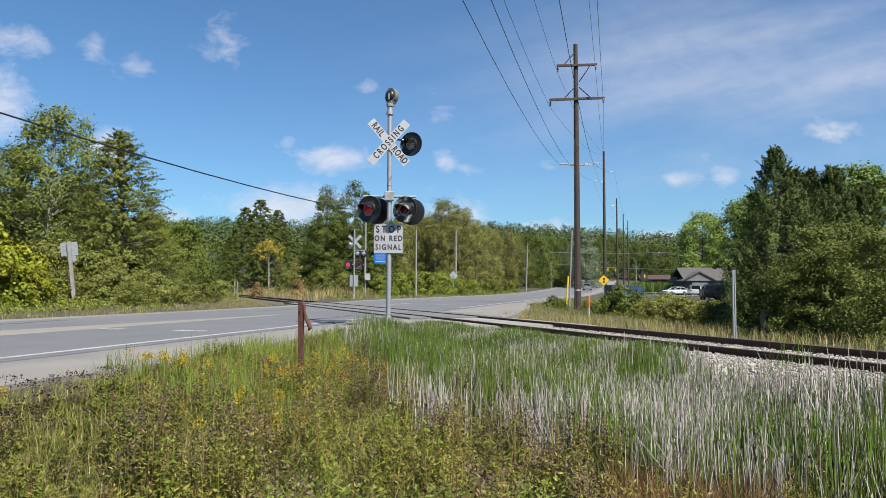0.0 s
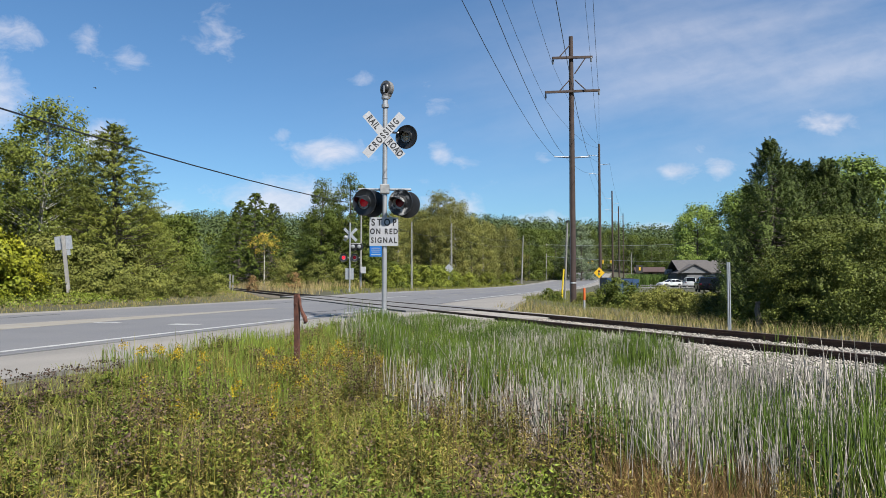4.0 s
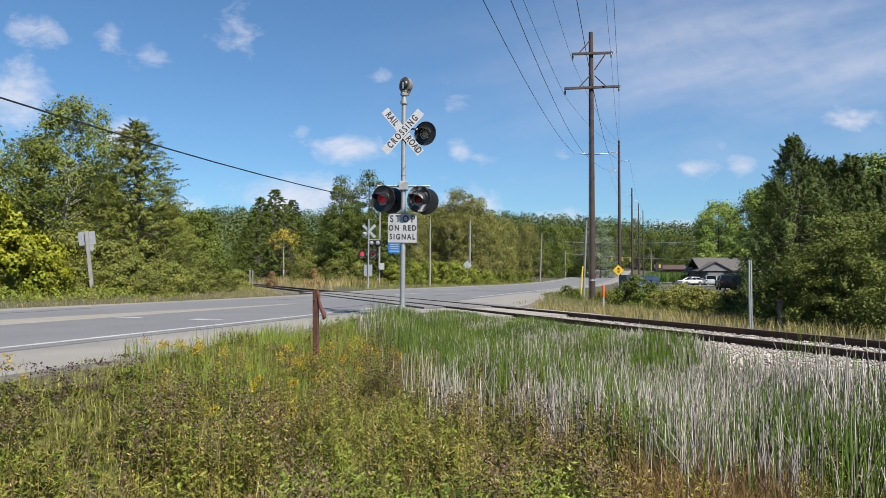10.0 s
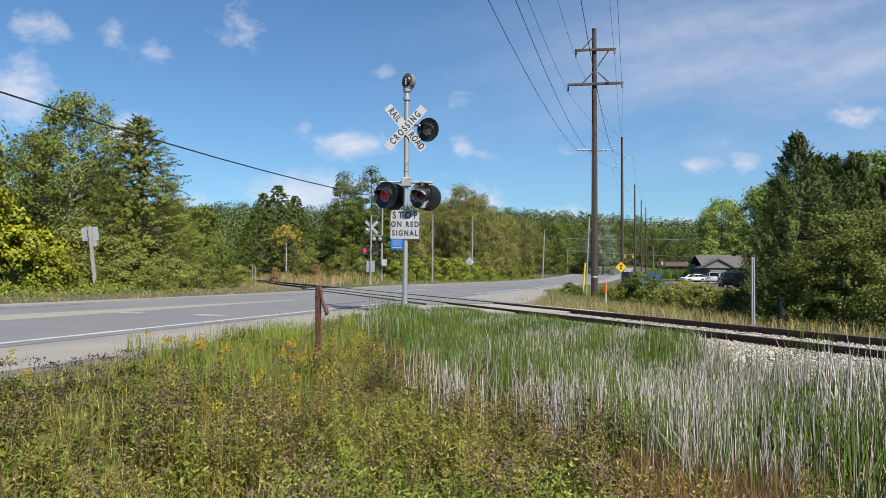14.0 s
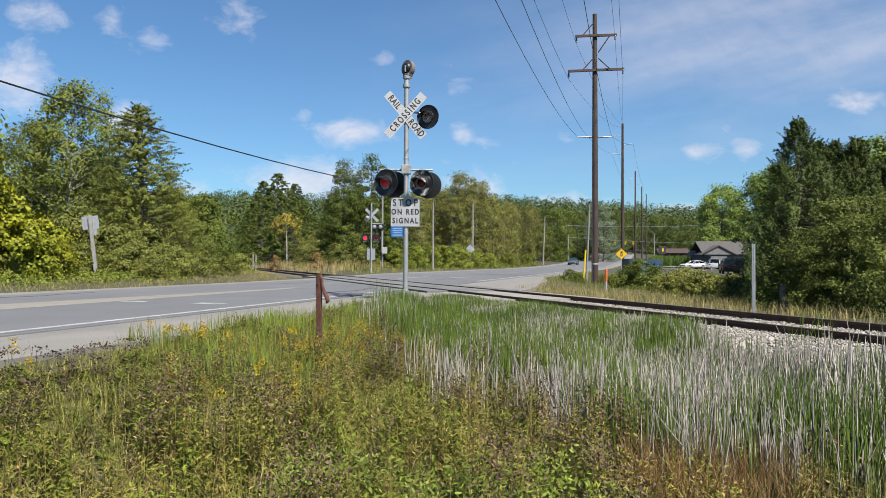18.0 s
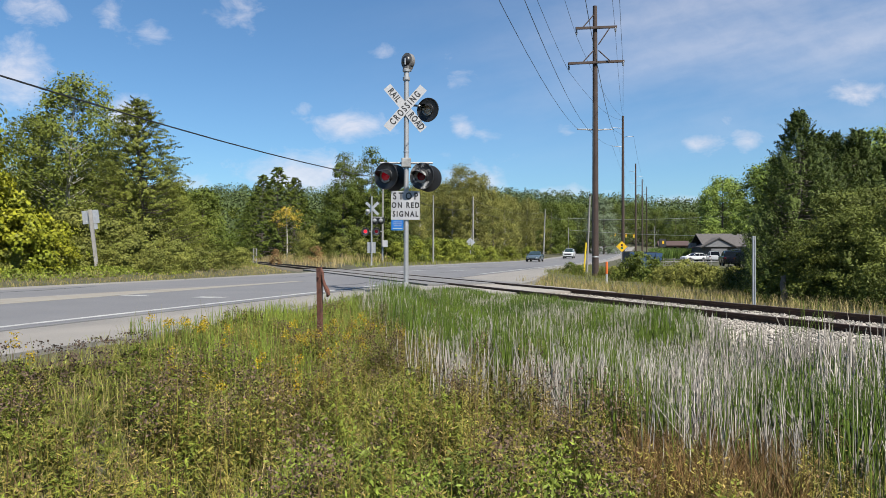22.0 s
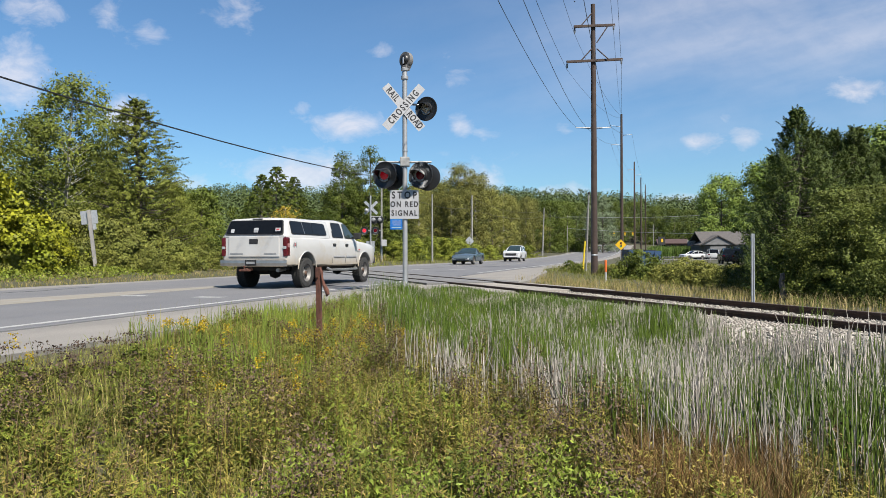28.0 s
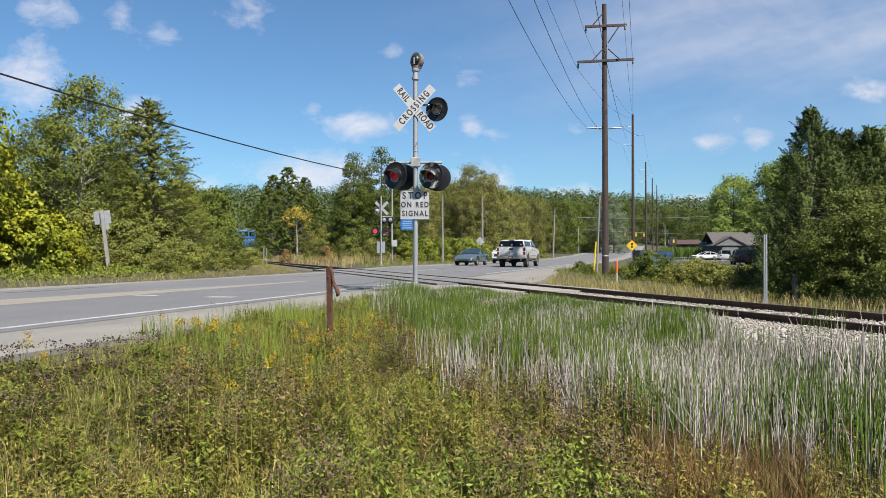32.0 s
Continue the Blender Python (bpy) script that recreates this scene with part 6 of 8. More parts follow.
def sign_backs():
    d = 27.0
    x, y = tan(171) * d, d
    z0 = level(x, y)
    top = tagged(empty("road_sign", pose(x, y, z0, 0, -6.5, 14)), "leaning road sign showing its bare metal back", "road sign")
    bm = bmesh.new()
    box(bm, 0, 0.02, 1.1, 0.13, 0.10, 2.6, None, 0.01)
    part("post", bm, M_POLE_GREY, top, "pale square timber post")
    bm = bmesh.new()
    box(bm, -0.02, 0.09, 2.12 , 0.60, 0.006, 0.52)
    part("plate", bm, M_GALV, top)
    bm = bmesh.new()
    box(bm, 0.04, 0.09, 1.74, 0.30, 0.006, 0.22)
    part("plate", bm, M_GALV, top)
    # diamond warning sign seen from the back
    d = 82.0
    x, y = tan(832) * d, d
    z0 = level(x, y)
    top = tagged(empty("road_sign", pose(x, y, z0)), "grey back of a diamond road sign", "road sign")
    bm = bmesh.new()
    box(bm, 0, 0, 1.3, 0.08, 0.06, 2.7)
    part("post", bm, M_GALV, top)
    bm = bmesh.new()
    box(bm, 0, 0.05, 0, 0.82, 0.006, 0.82, Matrix.Translation((0, 0, 2.25)) @ pose(0, 0, 0, 0, 45, 12))
    part("plate", bm, M_GALV, top)
    # yellow signal-ahead sign
    d = 70.0
    x, y = tan(1100) * d, d
    z0 = level(x, y)
    top = tagged(empty("warning_sign", pose(x, y, z0)), "yellow diamond signal-ahead warning sign", "road sign")
    bm = bmesh.new()
    box(bm, 0, 0.04, 1.0, 0.07, 0.05, 2.2)
    part("post", bm, M_GALV, top)
    zc = 0.9 + (450.6 - 436) / 1230 * d - z0
    m = Matrix.Translation((0, 0, zc)) @ pose(0, 0, 0, 0, 0, -10)
    bm = bmesh.new()
    box(bm, 0, 0, 0, 0.78, 0.006, 0.78, m @ pose(0, 0, 0, 0, 45, 0))
    plate = part("plate", bm, M_WARN, top)
    bm = bmesh.new()
    box(bm, 0, -0.006, 0, 0.20, 0.004, 0.50, m)
    sym = part("symbol", bm, M_BLACK_SIGN, plate, "black traffic-light symbol")
    for k, mtl in ((0.16, M_RED_OFF), (0.0, M_WARN), (-0.16, M_GREEN_LAMP)):
        bm = bmesh.new()
        lathe(bm, [(0.065, 0), (0.065, 0.003), (0, 0.003)], 14, m @ Matrix.Translation((0, -0.008, k)) @ pose(0, 0, 0, 90, 0, 0))
        part("disc", bm, mtl, plate)
    # orange and white marker
    d = 30.0
    x, y = tan(1073) * d, d
    z0 = level(x, y)
    top = tagged(empty("marker_post", pose(x, y, z0)), "orange-topped white plastic marker post", "marker post")
    bm = bmesh.new()
    part("shaft", lathe(bm, [(0.045, 0), (0.045, 0.70)], 12), M_WHITE_SIGN, top)
    bm = bmesh.new()
    part("sleeve", lathe(bm, [(0.052, 0.45), (0.052, 0.93), (0.04, 0.97), (0.0, 0.98)], 12), M_ORANGE, top, "orange plastic sleeve")
    # bare steel post beyond the track
    d = 13.6
    x, y = tan(1333.5) * d, d
    z0 = level(x, y)
    H = 0.9 + (450.6 - 417) / 1230 * d - z0
    top = tagged(empty("steel_post", pose(x, y, z0, 0, 0, 12)), "bare galvanised steel sign post beside the track", "post")
    bm = bmesh.new()
    for k in (-0.021, 0.021):
        box(bm, k, 0, H / 2 - 0.1, 0.024, 0.03, H + 0.2, None, 0.003)
    box(bm, 0, 0.012, H / 2 - 0.1, 0.05, 0.006, H + 0.2)
    part("channel", bm, M_GALV, top)
    for k in (0.06, 0.22):
        bm = bmesh.new()
        box(bm, 0, -0.012, H - k, 0.02, 0.012, 0.02)
        part("bolt", bm, M_CAST, top)
    # small grey posts beside the far track
    for px, d in ((448, 58), (453, 60)):
        x, y = tan(px) * d, d
        ob = tagged(empty("marker_post", pose(x, y, level(x, y))), "short pale grey post beside the track", "post")
        bm = bmesh.new()
        part("shaft", box(bm, 0, 0, 0.75, 0.10, 0.08, 1.5, None, 0.01), M_POLE_GREY, ob)


sign_backs()


def dead_trunk():
    x, y = tan(1386) * 17.9, 17.9
    t = tagged(empty("tree_stump", pose(x, y, level(x, y))), "weathered broken tree stump under the cedars", "tree stump")
    bm = bmesh.new()
    tube(bm, [(0, 0, -0.1), (0.02, 0, 0.25), (-0.02, 0.02, 0.5), (0.01, 0, 0.72)], [0.10, 0.08, 0.07, 0.05], 9)
    part("stump", bm, M_STUMP, t, smooth=True)
    for a, b in (((0.02, 0, 0.66), (0.04, 0.0, 0.75)), ((-0.03, 0, 0.64), (-0.05, 0.02, 0.72))):
        bm = bmesh.new()
        part("splinter", tube(bm, [a, b], [0.035, 0.008], 5), M_STUMP, t)


dead_trunk()


# ---------------------------------------------------------------- vehicles
M_TRUCK = mat("white_truck_paint", (0.62, 0.615, 0.60), 0.26, var=0.03, scale=2, spec=0.6, dirt=(0.43, 0.40, 0.35), dirt_scale=0.9, dirt_at=0.54)


def muddy(m):
    """Dried tan mud sprayed up from below."""
    nt = m.node_tree
    b = nt.nodes["Principled BSDF"]
    N, L = nt.nodes.new, nt.links.new
    co, sep, nz, add, ramp, mix = N("ShaderNodeTexCoord"), N("ShaderNodeSeparateXYZ"), N("ShaderNodeTexNoise"), N("ShaderNodeMath"), N("ShaderNodeMapRange"), N("ShaderNodeMix")
    nz.inputs["Scale"].default_value, nz.inputs["Detail"].default_value, nz.inputs["Roughness"].default_value = 3.0, 7.0, 0.65
    add.operation = "MULTIPLY_ADD"
    add.inputs[1].default_value = -0.55
    L(co.outputs["Object"], sep.inputs[0])
    L(co.outputs["Object"], nz.inputs["Vector"])
    L(nz.outputs[0], add.inputs[0])
    L(sep.outputs[2], add.inputs[2])
    for k, v in (("From Min", 0.66), ("From Max", 0.22), ("To Max", 0.8)):
        ramp.inputs[k].default_value = v
    L(add.outputs[0], ramp.inputs[0])
    mix.data_type = "RGBA"
    mix.inputs["B"].default_value = (0.30, 0.235, 0.15, 1)
    old = b.inputs["Base Color"].links[0].from_socket
    L(ramp.outputs[0], mix.inputs["Factor"])
    L(old, mix.inputs["A"])
    L(mix.outputs["Result"], b.inputs["Base Color"])


muddy(M_TRUCK)
M_WHITE_CAR = mat("white_car_paint", (0.68, 0.69, 0.70), 0.22, var=0.02, spec=0.6)
M_BLUE_CAR = mat("steel_blue_car_paint", (0.155, 0.21, 0.245), 0.22, 0.45, var=0.05, spec=0.7)
M_DARK_CAR = mat("dark_navy_car_paint", (0.012, 0.014, 0.022), 0.22, 0.2, var=0.05, spec=0.6)
M_SILVER_CAR = mat("silver_car_paint", (0.50, 0.51, 0.52), 0.25, 0.5, var=0.03)
M_GLASS = mat("dark_tinted_glass", (0.008, 0.009, 0.010), 0.10, var=0.1, spec=0.25)
M_CLEAR = mat("green_tinted_glass", (0.035, 0.055, 0.052), 0.05, var=0.3, scale=2, spec=0.8)
M_TYRE = mat("dusty_black_rubber", (0.036, 0.035, 0.033), 0.9, var=0.3, scale=10, fine=60, bump=0.3)
M_RIM = mat("dull_alloy", (0.27, 0.255, 0.24), 0.55, 0.5, var=0.2, scale=10)
M_HUB = mat("rusty_hub", (0.14, 0.08, 0.055), 0.8, 0.2, var=0.3, scale=20)
M_CHROME = mat("dull_chrome", (0.58, 0.56, 0.53), 0.3, 0.8, var=0.15, scale=6)
M_TRIM = mat("black_plastic_trim", (0.02, 0.02, 0.021), 0.6, var=0.2)
M_GAP = mat("shadowed_panel_gap", (0.12, 0.115, 0.11), 0.8, var=0.2)
M_UNDER = mat("dirty_underbody", (0.022, 0.02, 0.018), 0.9, var=0.3)
M_TAIL = mat("red_tail_lens", (0.115, 0.010, 0.016), 0.15, var=0.2, scale=12, spec=0.7)
M_TAIL_PALE = mat("pale_red_tail_lens", (0.42, 0.20, 0.20), 0.15, var=0.2, scale=14, spec=0.7)
M_LENS = mat("clear_headlamp_lens", (0.62, 0.64, 0.66), 0.12, 0.3, var=0.15, scale=10, spec=0.8)
M_GREY_TRIM = mat("grey_body_moulding", (0.42, 0.42, 0.42), 0.5, var=0.1)
M_RED_PRINT = mat("red_decal", (0.55, 0.05, 0.05), 0.5, var=0.1)
M_GREY_PRINT = mat("grey_decal", (0.30, 0.31, 0.32), 0.5, var=0.1)


def loft(bm, rings):
    """Skin closed rings of equal length, with end caps."""
    R = [[bm.verts.new(p) for p in r] for r in rings]
    n = len(R[0])
    for A, B in zip(R, R[1:]):
        for k in range(n):
            bm.faces.new((A[k], A[(k + 1) % n], B[(k + 1) % n], B[k]))
    bm.faces.new(R[0][::-1])
    bm.faces.new(R[-1])
    bmesh.ops.recalc_face_normals(bm, faces=bm.faces)
    return bm


def hull_ring(x, w, zb, zs, crown=0.03, tuck=0.93):
    half = [(w * 0.86, zb), (w * 0.965, zb + 0.05), (w, zb + (zs - zb) * 0.32), (w, zb + (zs - zb) * 0.62), (w * 0.985, zs - 0.07), (w * 0.965, zs - 0.025), (w * tuck, zs)]
    return [(x, 0, zb)] + [(x, y, z) for y, z in half] + [(x, 0, zs + crown)] + [(x, -y, z) for y, z in half[::-1]]


def top_ring(x, wb, wt, zb, zt, crown=0.025):
    half = [(wb, zb), (wb - (wb - wt) * 0.45, zb + (zt - zb) * 0.5), (wt + 0.02, zt - 0.07), (wt - 0.02, zt - 0.02), (wt * 0.86, zt)]
    return [(x, 0, zb)] + [(x, y, z) for y, z in half] + [(x, 0, zt + crown)] + [(x, -y, z) for y, z in half[::-1]]


def carved(name, bm, material, parent, axles, r, zc, label=""):
    """The hull with its wheel arches cut through."""
    me = bpy.data.meshes.new(name)
    bm.to_mesh(me)
    bm.free()
    ob = bpy.data.objects.new(name, me)
    scene.collection.objects.link(ob)
    cutters = []
    for x in axles:
        c = bmesh.new()
        rod(c, (x, -3, zc), (x, 3, zc), r, n=36)
        cm = bpy.data.meshes.new("cutter")
        c.to_mesh(cm)
        c.free()
        co = bpy.data.objects.new("cutter", cm)
        scene.collection.objects.link(co)
        md = ob.modifiers.new("arch", "BOOLEAN")
        md.operation, md.object, md.solver = "DIFFERENCE", co, "EXACT"
        cutters.append(co)
    out = bpy.data.meshes.new_from_object(ob.evaluated_get(bpy.context.evaluated_depsgraph_get()))
    for o in (ob, *cutters):
        bpy.data.objects.remove(o)
    out.materials.clear()
    out.polygons.foreach_set("use_smooth", [True] * len(out.polygons))
    out.set_sharp_from_angle(angle=radians(32))
    return link(name, out, material, parent, label)


def pane(parent, name, pts, material, off=0.008, thick=0.006, label=""):
    """A plate on four corners, standing a little proud of them."""
    P = [Vector(p) for p in pts]
    n = sum((a.cross(b) for a, b in zip(P, P[1:] + P[:1])), Vector()).normalized()
    bm = bmesh.new()
    A = [bm.verts.new(p + n * (off - thick)) for p in P]
    B = [bm.verts.new(p + n * off) for p in P]
    k = len(P)
    for i in range(k):
        bm.faces.new((A[i], A[(i + 1) % k], B[(i + 1) % k], B[i]))
    bm.faces.new(A[::-1])
    bm.faces.new(B)
    return part(name, bm, material, parent, label)


def rounded(pts, r):
    """Four corners cut to short arcs of radius r."""
    P, out = [Vector(p) for p in pts], []
    for i, p in enumerate(P):
        a, b = (P[i - 1] - p).normalized() * r, (P[(i + 1) % len(P)] - p).normalized() * r
        for k in range(5):
            f = k / 4
            out.append(p + a * (1 - f) ** 2 + b * f ** 2)
    return out


def wheel(parent, x, y, r, w, side, rim=0.0, spokes=8):
    """A wheel with its own turning axis; side is +1 on the left."""
    hub = empty("wheel", pose(x, y, r))
    hub.parent = parent
    ax = pose(0, 0, 0, -90 * side, 0, 0)
    rr = rim or r * 0.60
    bm = bmesh.new()
    lathe(bm, [(rr, -w / 2), (r * 0.93, -w / 2), (r * 0.985, -w * 0.42), (r, -w * 0.30), (r, w * 0.30), (r * 0.985, w * 0.42), (r * 0.93, w / 2), (rr + 0.02, w / 2), (rr, w / 2 - 0.02), (rr, -w / 2)], 32, ax)
    if r > 0.38:                # blocky off-road tread
        for k in range(40):
            turn = pose(0, 0, 0, 0, 0, 9 * k)
            for dz, da in ((0.36, 0), (-0.36, 0), (0.12, 4.5), (-0.12, 4.5)):
                box(bm, r * 0.985, 0, w * dz, 0.045, 0.042, w * 0.19, ax @ turn @ pose(0, 0, 0, 0, 0, da))
    part("tyre", bm, M_TYRE, hub, smooth=True)
    bm = bmesh.new()
    lathe(bm, [(0.0, w * 0.28), (rr * 0.30, w * 0.30), (rr * 0.34, w * 0.22), (rr * 0.72, w * 0.20), (rr * 0.86, w * 0.34), (rr * 0.99, w * 0.47), (rr, w * 0.30), (rr, -w * 0.4)], 32, ax)
    rim_ob = part("rim", bm, M_RIM, hub, smooth=True)
    for k in range(spokes):
        a = 2 * math.pi * k / spokes
        bm = bmesh.new()
        lathe(bm, [(rr * 0.14, 0), (rr * 0.14, 0.006), (0.0, 0.008)], 10, ax @ Matrix.Translation((math.cos(a) * rr * 0.56, math.sin(a) * rr * 0.56, w * 0.212)))
        part("slot", bm, M_UNDER, rim_ob)
    bm = bmesh.new()
    lathe(bm, [(rr * 0.26, w * 0.26), (rr * 0.25, w * 0.36), (rr * 0.12, w * 0.42), (0.0, w * 0.42)], 16, ax)
    part("hub_cap", bm, M_HUB if r > 0.38 else M_RIM, rim_ob)
    return hub


def pickup():
    t = tagged(empty("pickup_truck"), "white crew-cab pickup with a white bed cap and muddy sides", "pickup truck")
    low = [(-1.36, 0.95, 0.80, 1.38), (-1.30, 0.985, 0.60, 1.40), (-0.7, 1.0, 0.60, 1.40), (-0.25, 1.01, 0.58, 1.40), (0.3, 1.01, 0.58, 1.40), (1.0, 1.0, 0.58, 1.40), (1.52, 1.0, 0.56, 1.40), (2.5, 1.0, 0.55, 1.40), (3.38, 1.0, 0.55, 1.38), (3.55, 1.0, 0.55, 1.34),
           (4.1, 1.01, 0.56, 1.30), (4.6, 1.0, 0.56, 1.25), (4.9, 0.97, 0.58, 1.20), (5.02, 0.90, 0.66, 1.14)]
    bm = loft(bmesh.new(), [hull_ring(*r) for r in low])
    carved("body", bm, M_TRUCK, t, (0.0, 4.0), 0.515, 0.47)
    bm = bmesh.new()
    box(bm, 1.8, 0, 0.62, 5.6, 1.3, 0.26, None, 0.03)
    box(bm, 2.0, 0, 0.50, 4.2, 0.9, 0.14, None, 0.02)
    part("frame", bm, M_UNDER, t)
    for x in (0.0, 4.0):
        bm = bmesh.new()
        rod(bm, (x, -0.9, 0.42), (x, 0.9, 0.42), 0.06)
        lathe(bm, [(0.0, -0.18), (0.14, -0.12), (0.17, 0), (0.14, 0.12), (0.0, 0.18)], 14, Matrix.Translation((x, 0.0, 0.42)))
        part("axle", bm, M_UNDER, t)
    cab = [(1.53, 0.955, 0.80, 1.37, 1.90), (1.62, 0.955, 0.80, 1.37, 1.945), (2.3, 0.955, 0.80, 1.37, 1.965), (2.72, 0.95, 0.79, 1.37, 1.93), (2.95, 0.95, 0.80, 1.37, 1.85), (3.50, 0.94, 0.86, 1.34, 1.41)]
    part("cab", loft(bmesh.new(), [top_ring(*r) for r in cab]), M_TRUCK, t, smooth=True)
    cap = [(-1.37, 0.955, 0.90, 1.385, 1.46, 0.0), (-1.14, 0.96, 0.84, 1.385, 1.83, 0.0), (-1.02, 0.965, 0.83, 1.385, 1.88), (-0.4, 0.965, 0.83, 1.385, 1.91), (0.8, 0.965, 0.83, 1.385, 1.915), (1.40, 0.965, 0.83, 1.385, 1.90), (1.49, 0.955, 0.83, 1.385, 1.88)]
    capo = part("bed_cap", loft(bmesh.new(), [top_ring(*r) for r in cap]), M_TRUCK, t, "white fibreglass bed cap with dark windows", smooth=True)
    bm = bmesh.new()
    box(bm, -1.09, 0, 1.872, 0.06, 0.30, 0.03, None, 0.008)
    part("brake_light", bm, M_TRIM, capo, "dark high-level brake light")

    def side_pt(x, f, wb, wt, zb, zt, sg):
        z = zb + (zt - zb) * f
        y = np.interp(f, [0, 0.5, 0.87], [wb, wb - (wb - wt) * 0.45, wt + 0.02])
        return (x, sg * float(y), z)

    for sg in (-1, 1):
        order = (lambda p: p) if sg < 0 else (lambda p: p[::-1])
        S = lambda x, f: side_pt(x, f, 0.965, 0.83, 1.385, 1.905, sg)
        frame_ = pane(capo, "window_frame", rounded(order([S(-0.92, 0.14), S(1.30, 0.14), S(1.25, 0.82), S(-0.90, 0.84)]), 0.09), M_TRIM, 0.010)
        for a, b in ((-0.88, -0.12), (-0.07, 0.42), (0.45, 1.26)):
            pane(frame_, "window", rounded(order([S(a, 0.19), S(b + 0.03, 0.19), S(b - 0.03, 0.79), S(a - 0.02, 0.80)]), 0.05), M_GLASS, 0.016)
        pane(frame_, "divider", order([S(-0.085, 0.18), S(-0.06, 0.18), S(-0.115, 0.80), S(-0.14, 0.80)]), M_CHROME, 0.02)
        C = lambda x, f: side_pt(x, f, 0.955, 0.80, 1.37, 1.95, sg)
        for rim_pts, glass_pts, gm, lb in (
                ([C(1.68, 0.07), C(2.47, 0.07), C(2.41, 0.87), C(1.76, 0.87)], [C(1.71, 0.11), C(2.44, 0.11), C(2.38, 0.84), C(1.79, 0.84)], M_GLASS, "dark rear door window"),
                ([C(2.55, 0.07), C(3.36, 0.07), C(2.80, 0.85), C(2.53, 0.87)], [C(2.58, 0.11), C(3.29, 0.11), C(2.78, 0.81), C(2.56, 0.84)], M_CLEAR, "front door window")):
            seal = pane(t, "window_seal", rounded(order(rim_pts), 0.08), M_TRIM, 0.006)
            pane(seal, "window", rounded(order(glass_pts), 0.06), gm, 0.012, label=lb)
        for x in (1.57, 2.50, 3.36):
            pane(t, "door_gap", [(x, sg * 1.0, 0.66), (x + 0.009, sg * 1.0, 0.66), (x + 0.009, sg * 0.985, 1.34), (x, sg * 0.985, 1.34)][:: (1 if sg < 0 else -1)], M_GAP, 0.003)
        for x in (2.28, 3.16):
            bm = bmesh.new()
            box(bm, x - 0.55, sg * 0.995, 1.20, 0.20, 0.035, 0.085, None, 0.03)
            part("door_handle", bm, M_TRIM, t, "black door handle")
        for a, b in ((1.66, 2.46), (2.54, 3.32)):
            bm = bmesh.new()
            box(bm, (a + b) / 2, sg * 1.008, 0.86, b - a, 0.024, 0.055, None, 0.008)
            part("moulding", bm, M_GREY_TRIM, t)
        bm = bmesh.new()
        tube(bm, [(1.35, sg * 0.93, 0.52), (1.42, sg * 1.02, 0.46), (2.4, sg * 1.04, 0.45), (3.3, sg * 1.02, 0.46), (3.38, sg * 0.93, 0.52)], 0.038, 8)
        part("running_board", bm, M_CHROME, t, "tubular metal side step", smooth=True)
        bm = bmesh.new()
        box(bm, 3.12, sg * 1.13, 1.50, 0.13, 0.24, 0.20, None, 0.04)
        box(bm, 3.16, sg * 0.99, 1.44, 0.07, 0.12, 0.06, None, 0.01)
        part("wing_mirror", bm, M_TRIM, t, "large black wing mirror")
        # lamps and flares
        bm = bmesh.new()
        box(bm, -1.27, sg * 0.932, 1.12, 0.24, 0.13, 0.50, None, 0.035)
        tl = part("tail_light", bm, M_TAIL, t, "tall red tail light")
        bm = bmesh.new()
        box(bm, -1.395, sg * 0.925, 1.10, 0.02, 0.10, 0.07, None, 0.008)
        part("reversing_lens", bm, M_LENS, tl)
        bm = bmesh.new()
        box(bm, -1.27, sg * 0.937, 1.16, 0.17, 0.13, 0.11, None, 0.02)
        part("indicator_lens", bm, M_TAIL_PALE, tl, "pale pink indicator lens")
        bm = bmesh.new()
        box(bm, 4.93, sg * 0.76, 1.05, 0.20, 0.32, 0.22, None, 0.04)
        part("headlight", bm, M_LENS, t)
        for xa in (0.0, 4.0):
            bm = bmesh.new()
            pts = [(xa + math.cos(a) * 0.535, sg * 1.008, 0.47 + math.sin(a) * 0.535) for a in np.linspace(0.10, math.pi - 0.10, 18)]
            tube(bm, pts, 0.015, 6)
            part("arch_lip", bm, M_TRUCK, t, smooth=True)
        # decal, a plain 4x4
        m = Matrix.Translation((-0.78, sg * 1.003, 1.17)) @ (pose(0, 0, 0) if sg < 0 else pose(0, 0, 0, 0, 0, 180))
        letters("4 4", 0.21, M_GREY_PRINT, t, m, 1.0, 1.1, "decal")
        letters("x", 0.16, M_RED_PRINT, t, m @ Matrix.Translation((0, -0.001, 0.03)), 1.0, 1.1, "decal")
        for x, z, w in ((3.42, 1.02, 0.26), (3.48, 1.07, 0.12)):
            bm = bmesh.new()
            box(bm, x + 0.08, sg * 1.003, z, w, 0.008, 0.03)
            part("badge", bm, M_GREY_PRINT if z < 1.05 else M_RED_PRINT, t)
    # tail: gate, bumper, glass
    bm = bmesh.new()
    box(bm, -1.375, 0, 1.13, 0.05, 1.52, 0.54, None, 0.015)
    gate = part("tailgate", bm, M_TRUCK, t)
    bm = bmesh.new()
    box(bm, -1.405, 0, 1.27, 0.03, 0.26, 0.13, None, 0.02)
    part("gate_handle", bm, M_TRIM, gate, "black tailgate handle")
    for y, w in ((0.52, 0.40), (-0.50, 0.36)):
        bm = bmesh.new()
        box(bm, -1.403, y, 0.94, 0.008, w, 0.04)
        part("badge", bm, M_GREY_PRINT, gate)
    pane(capo, "rear_window_frame", rounded([(-1.362, 0.89, 1.425), (-1.362, -0.89, 1.425), (-1.135, -0.81, 1.825), (-1.135, 0.81, 1.825)], 0.07), M_TRIM, 0.030)
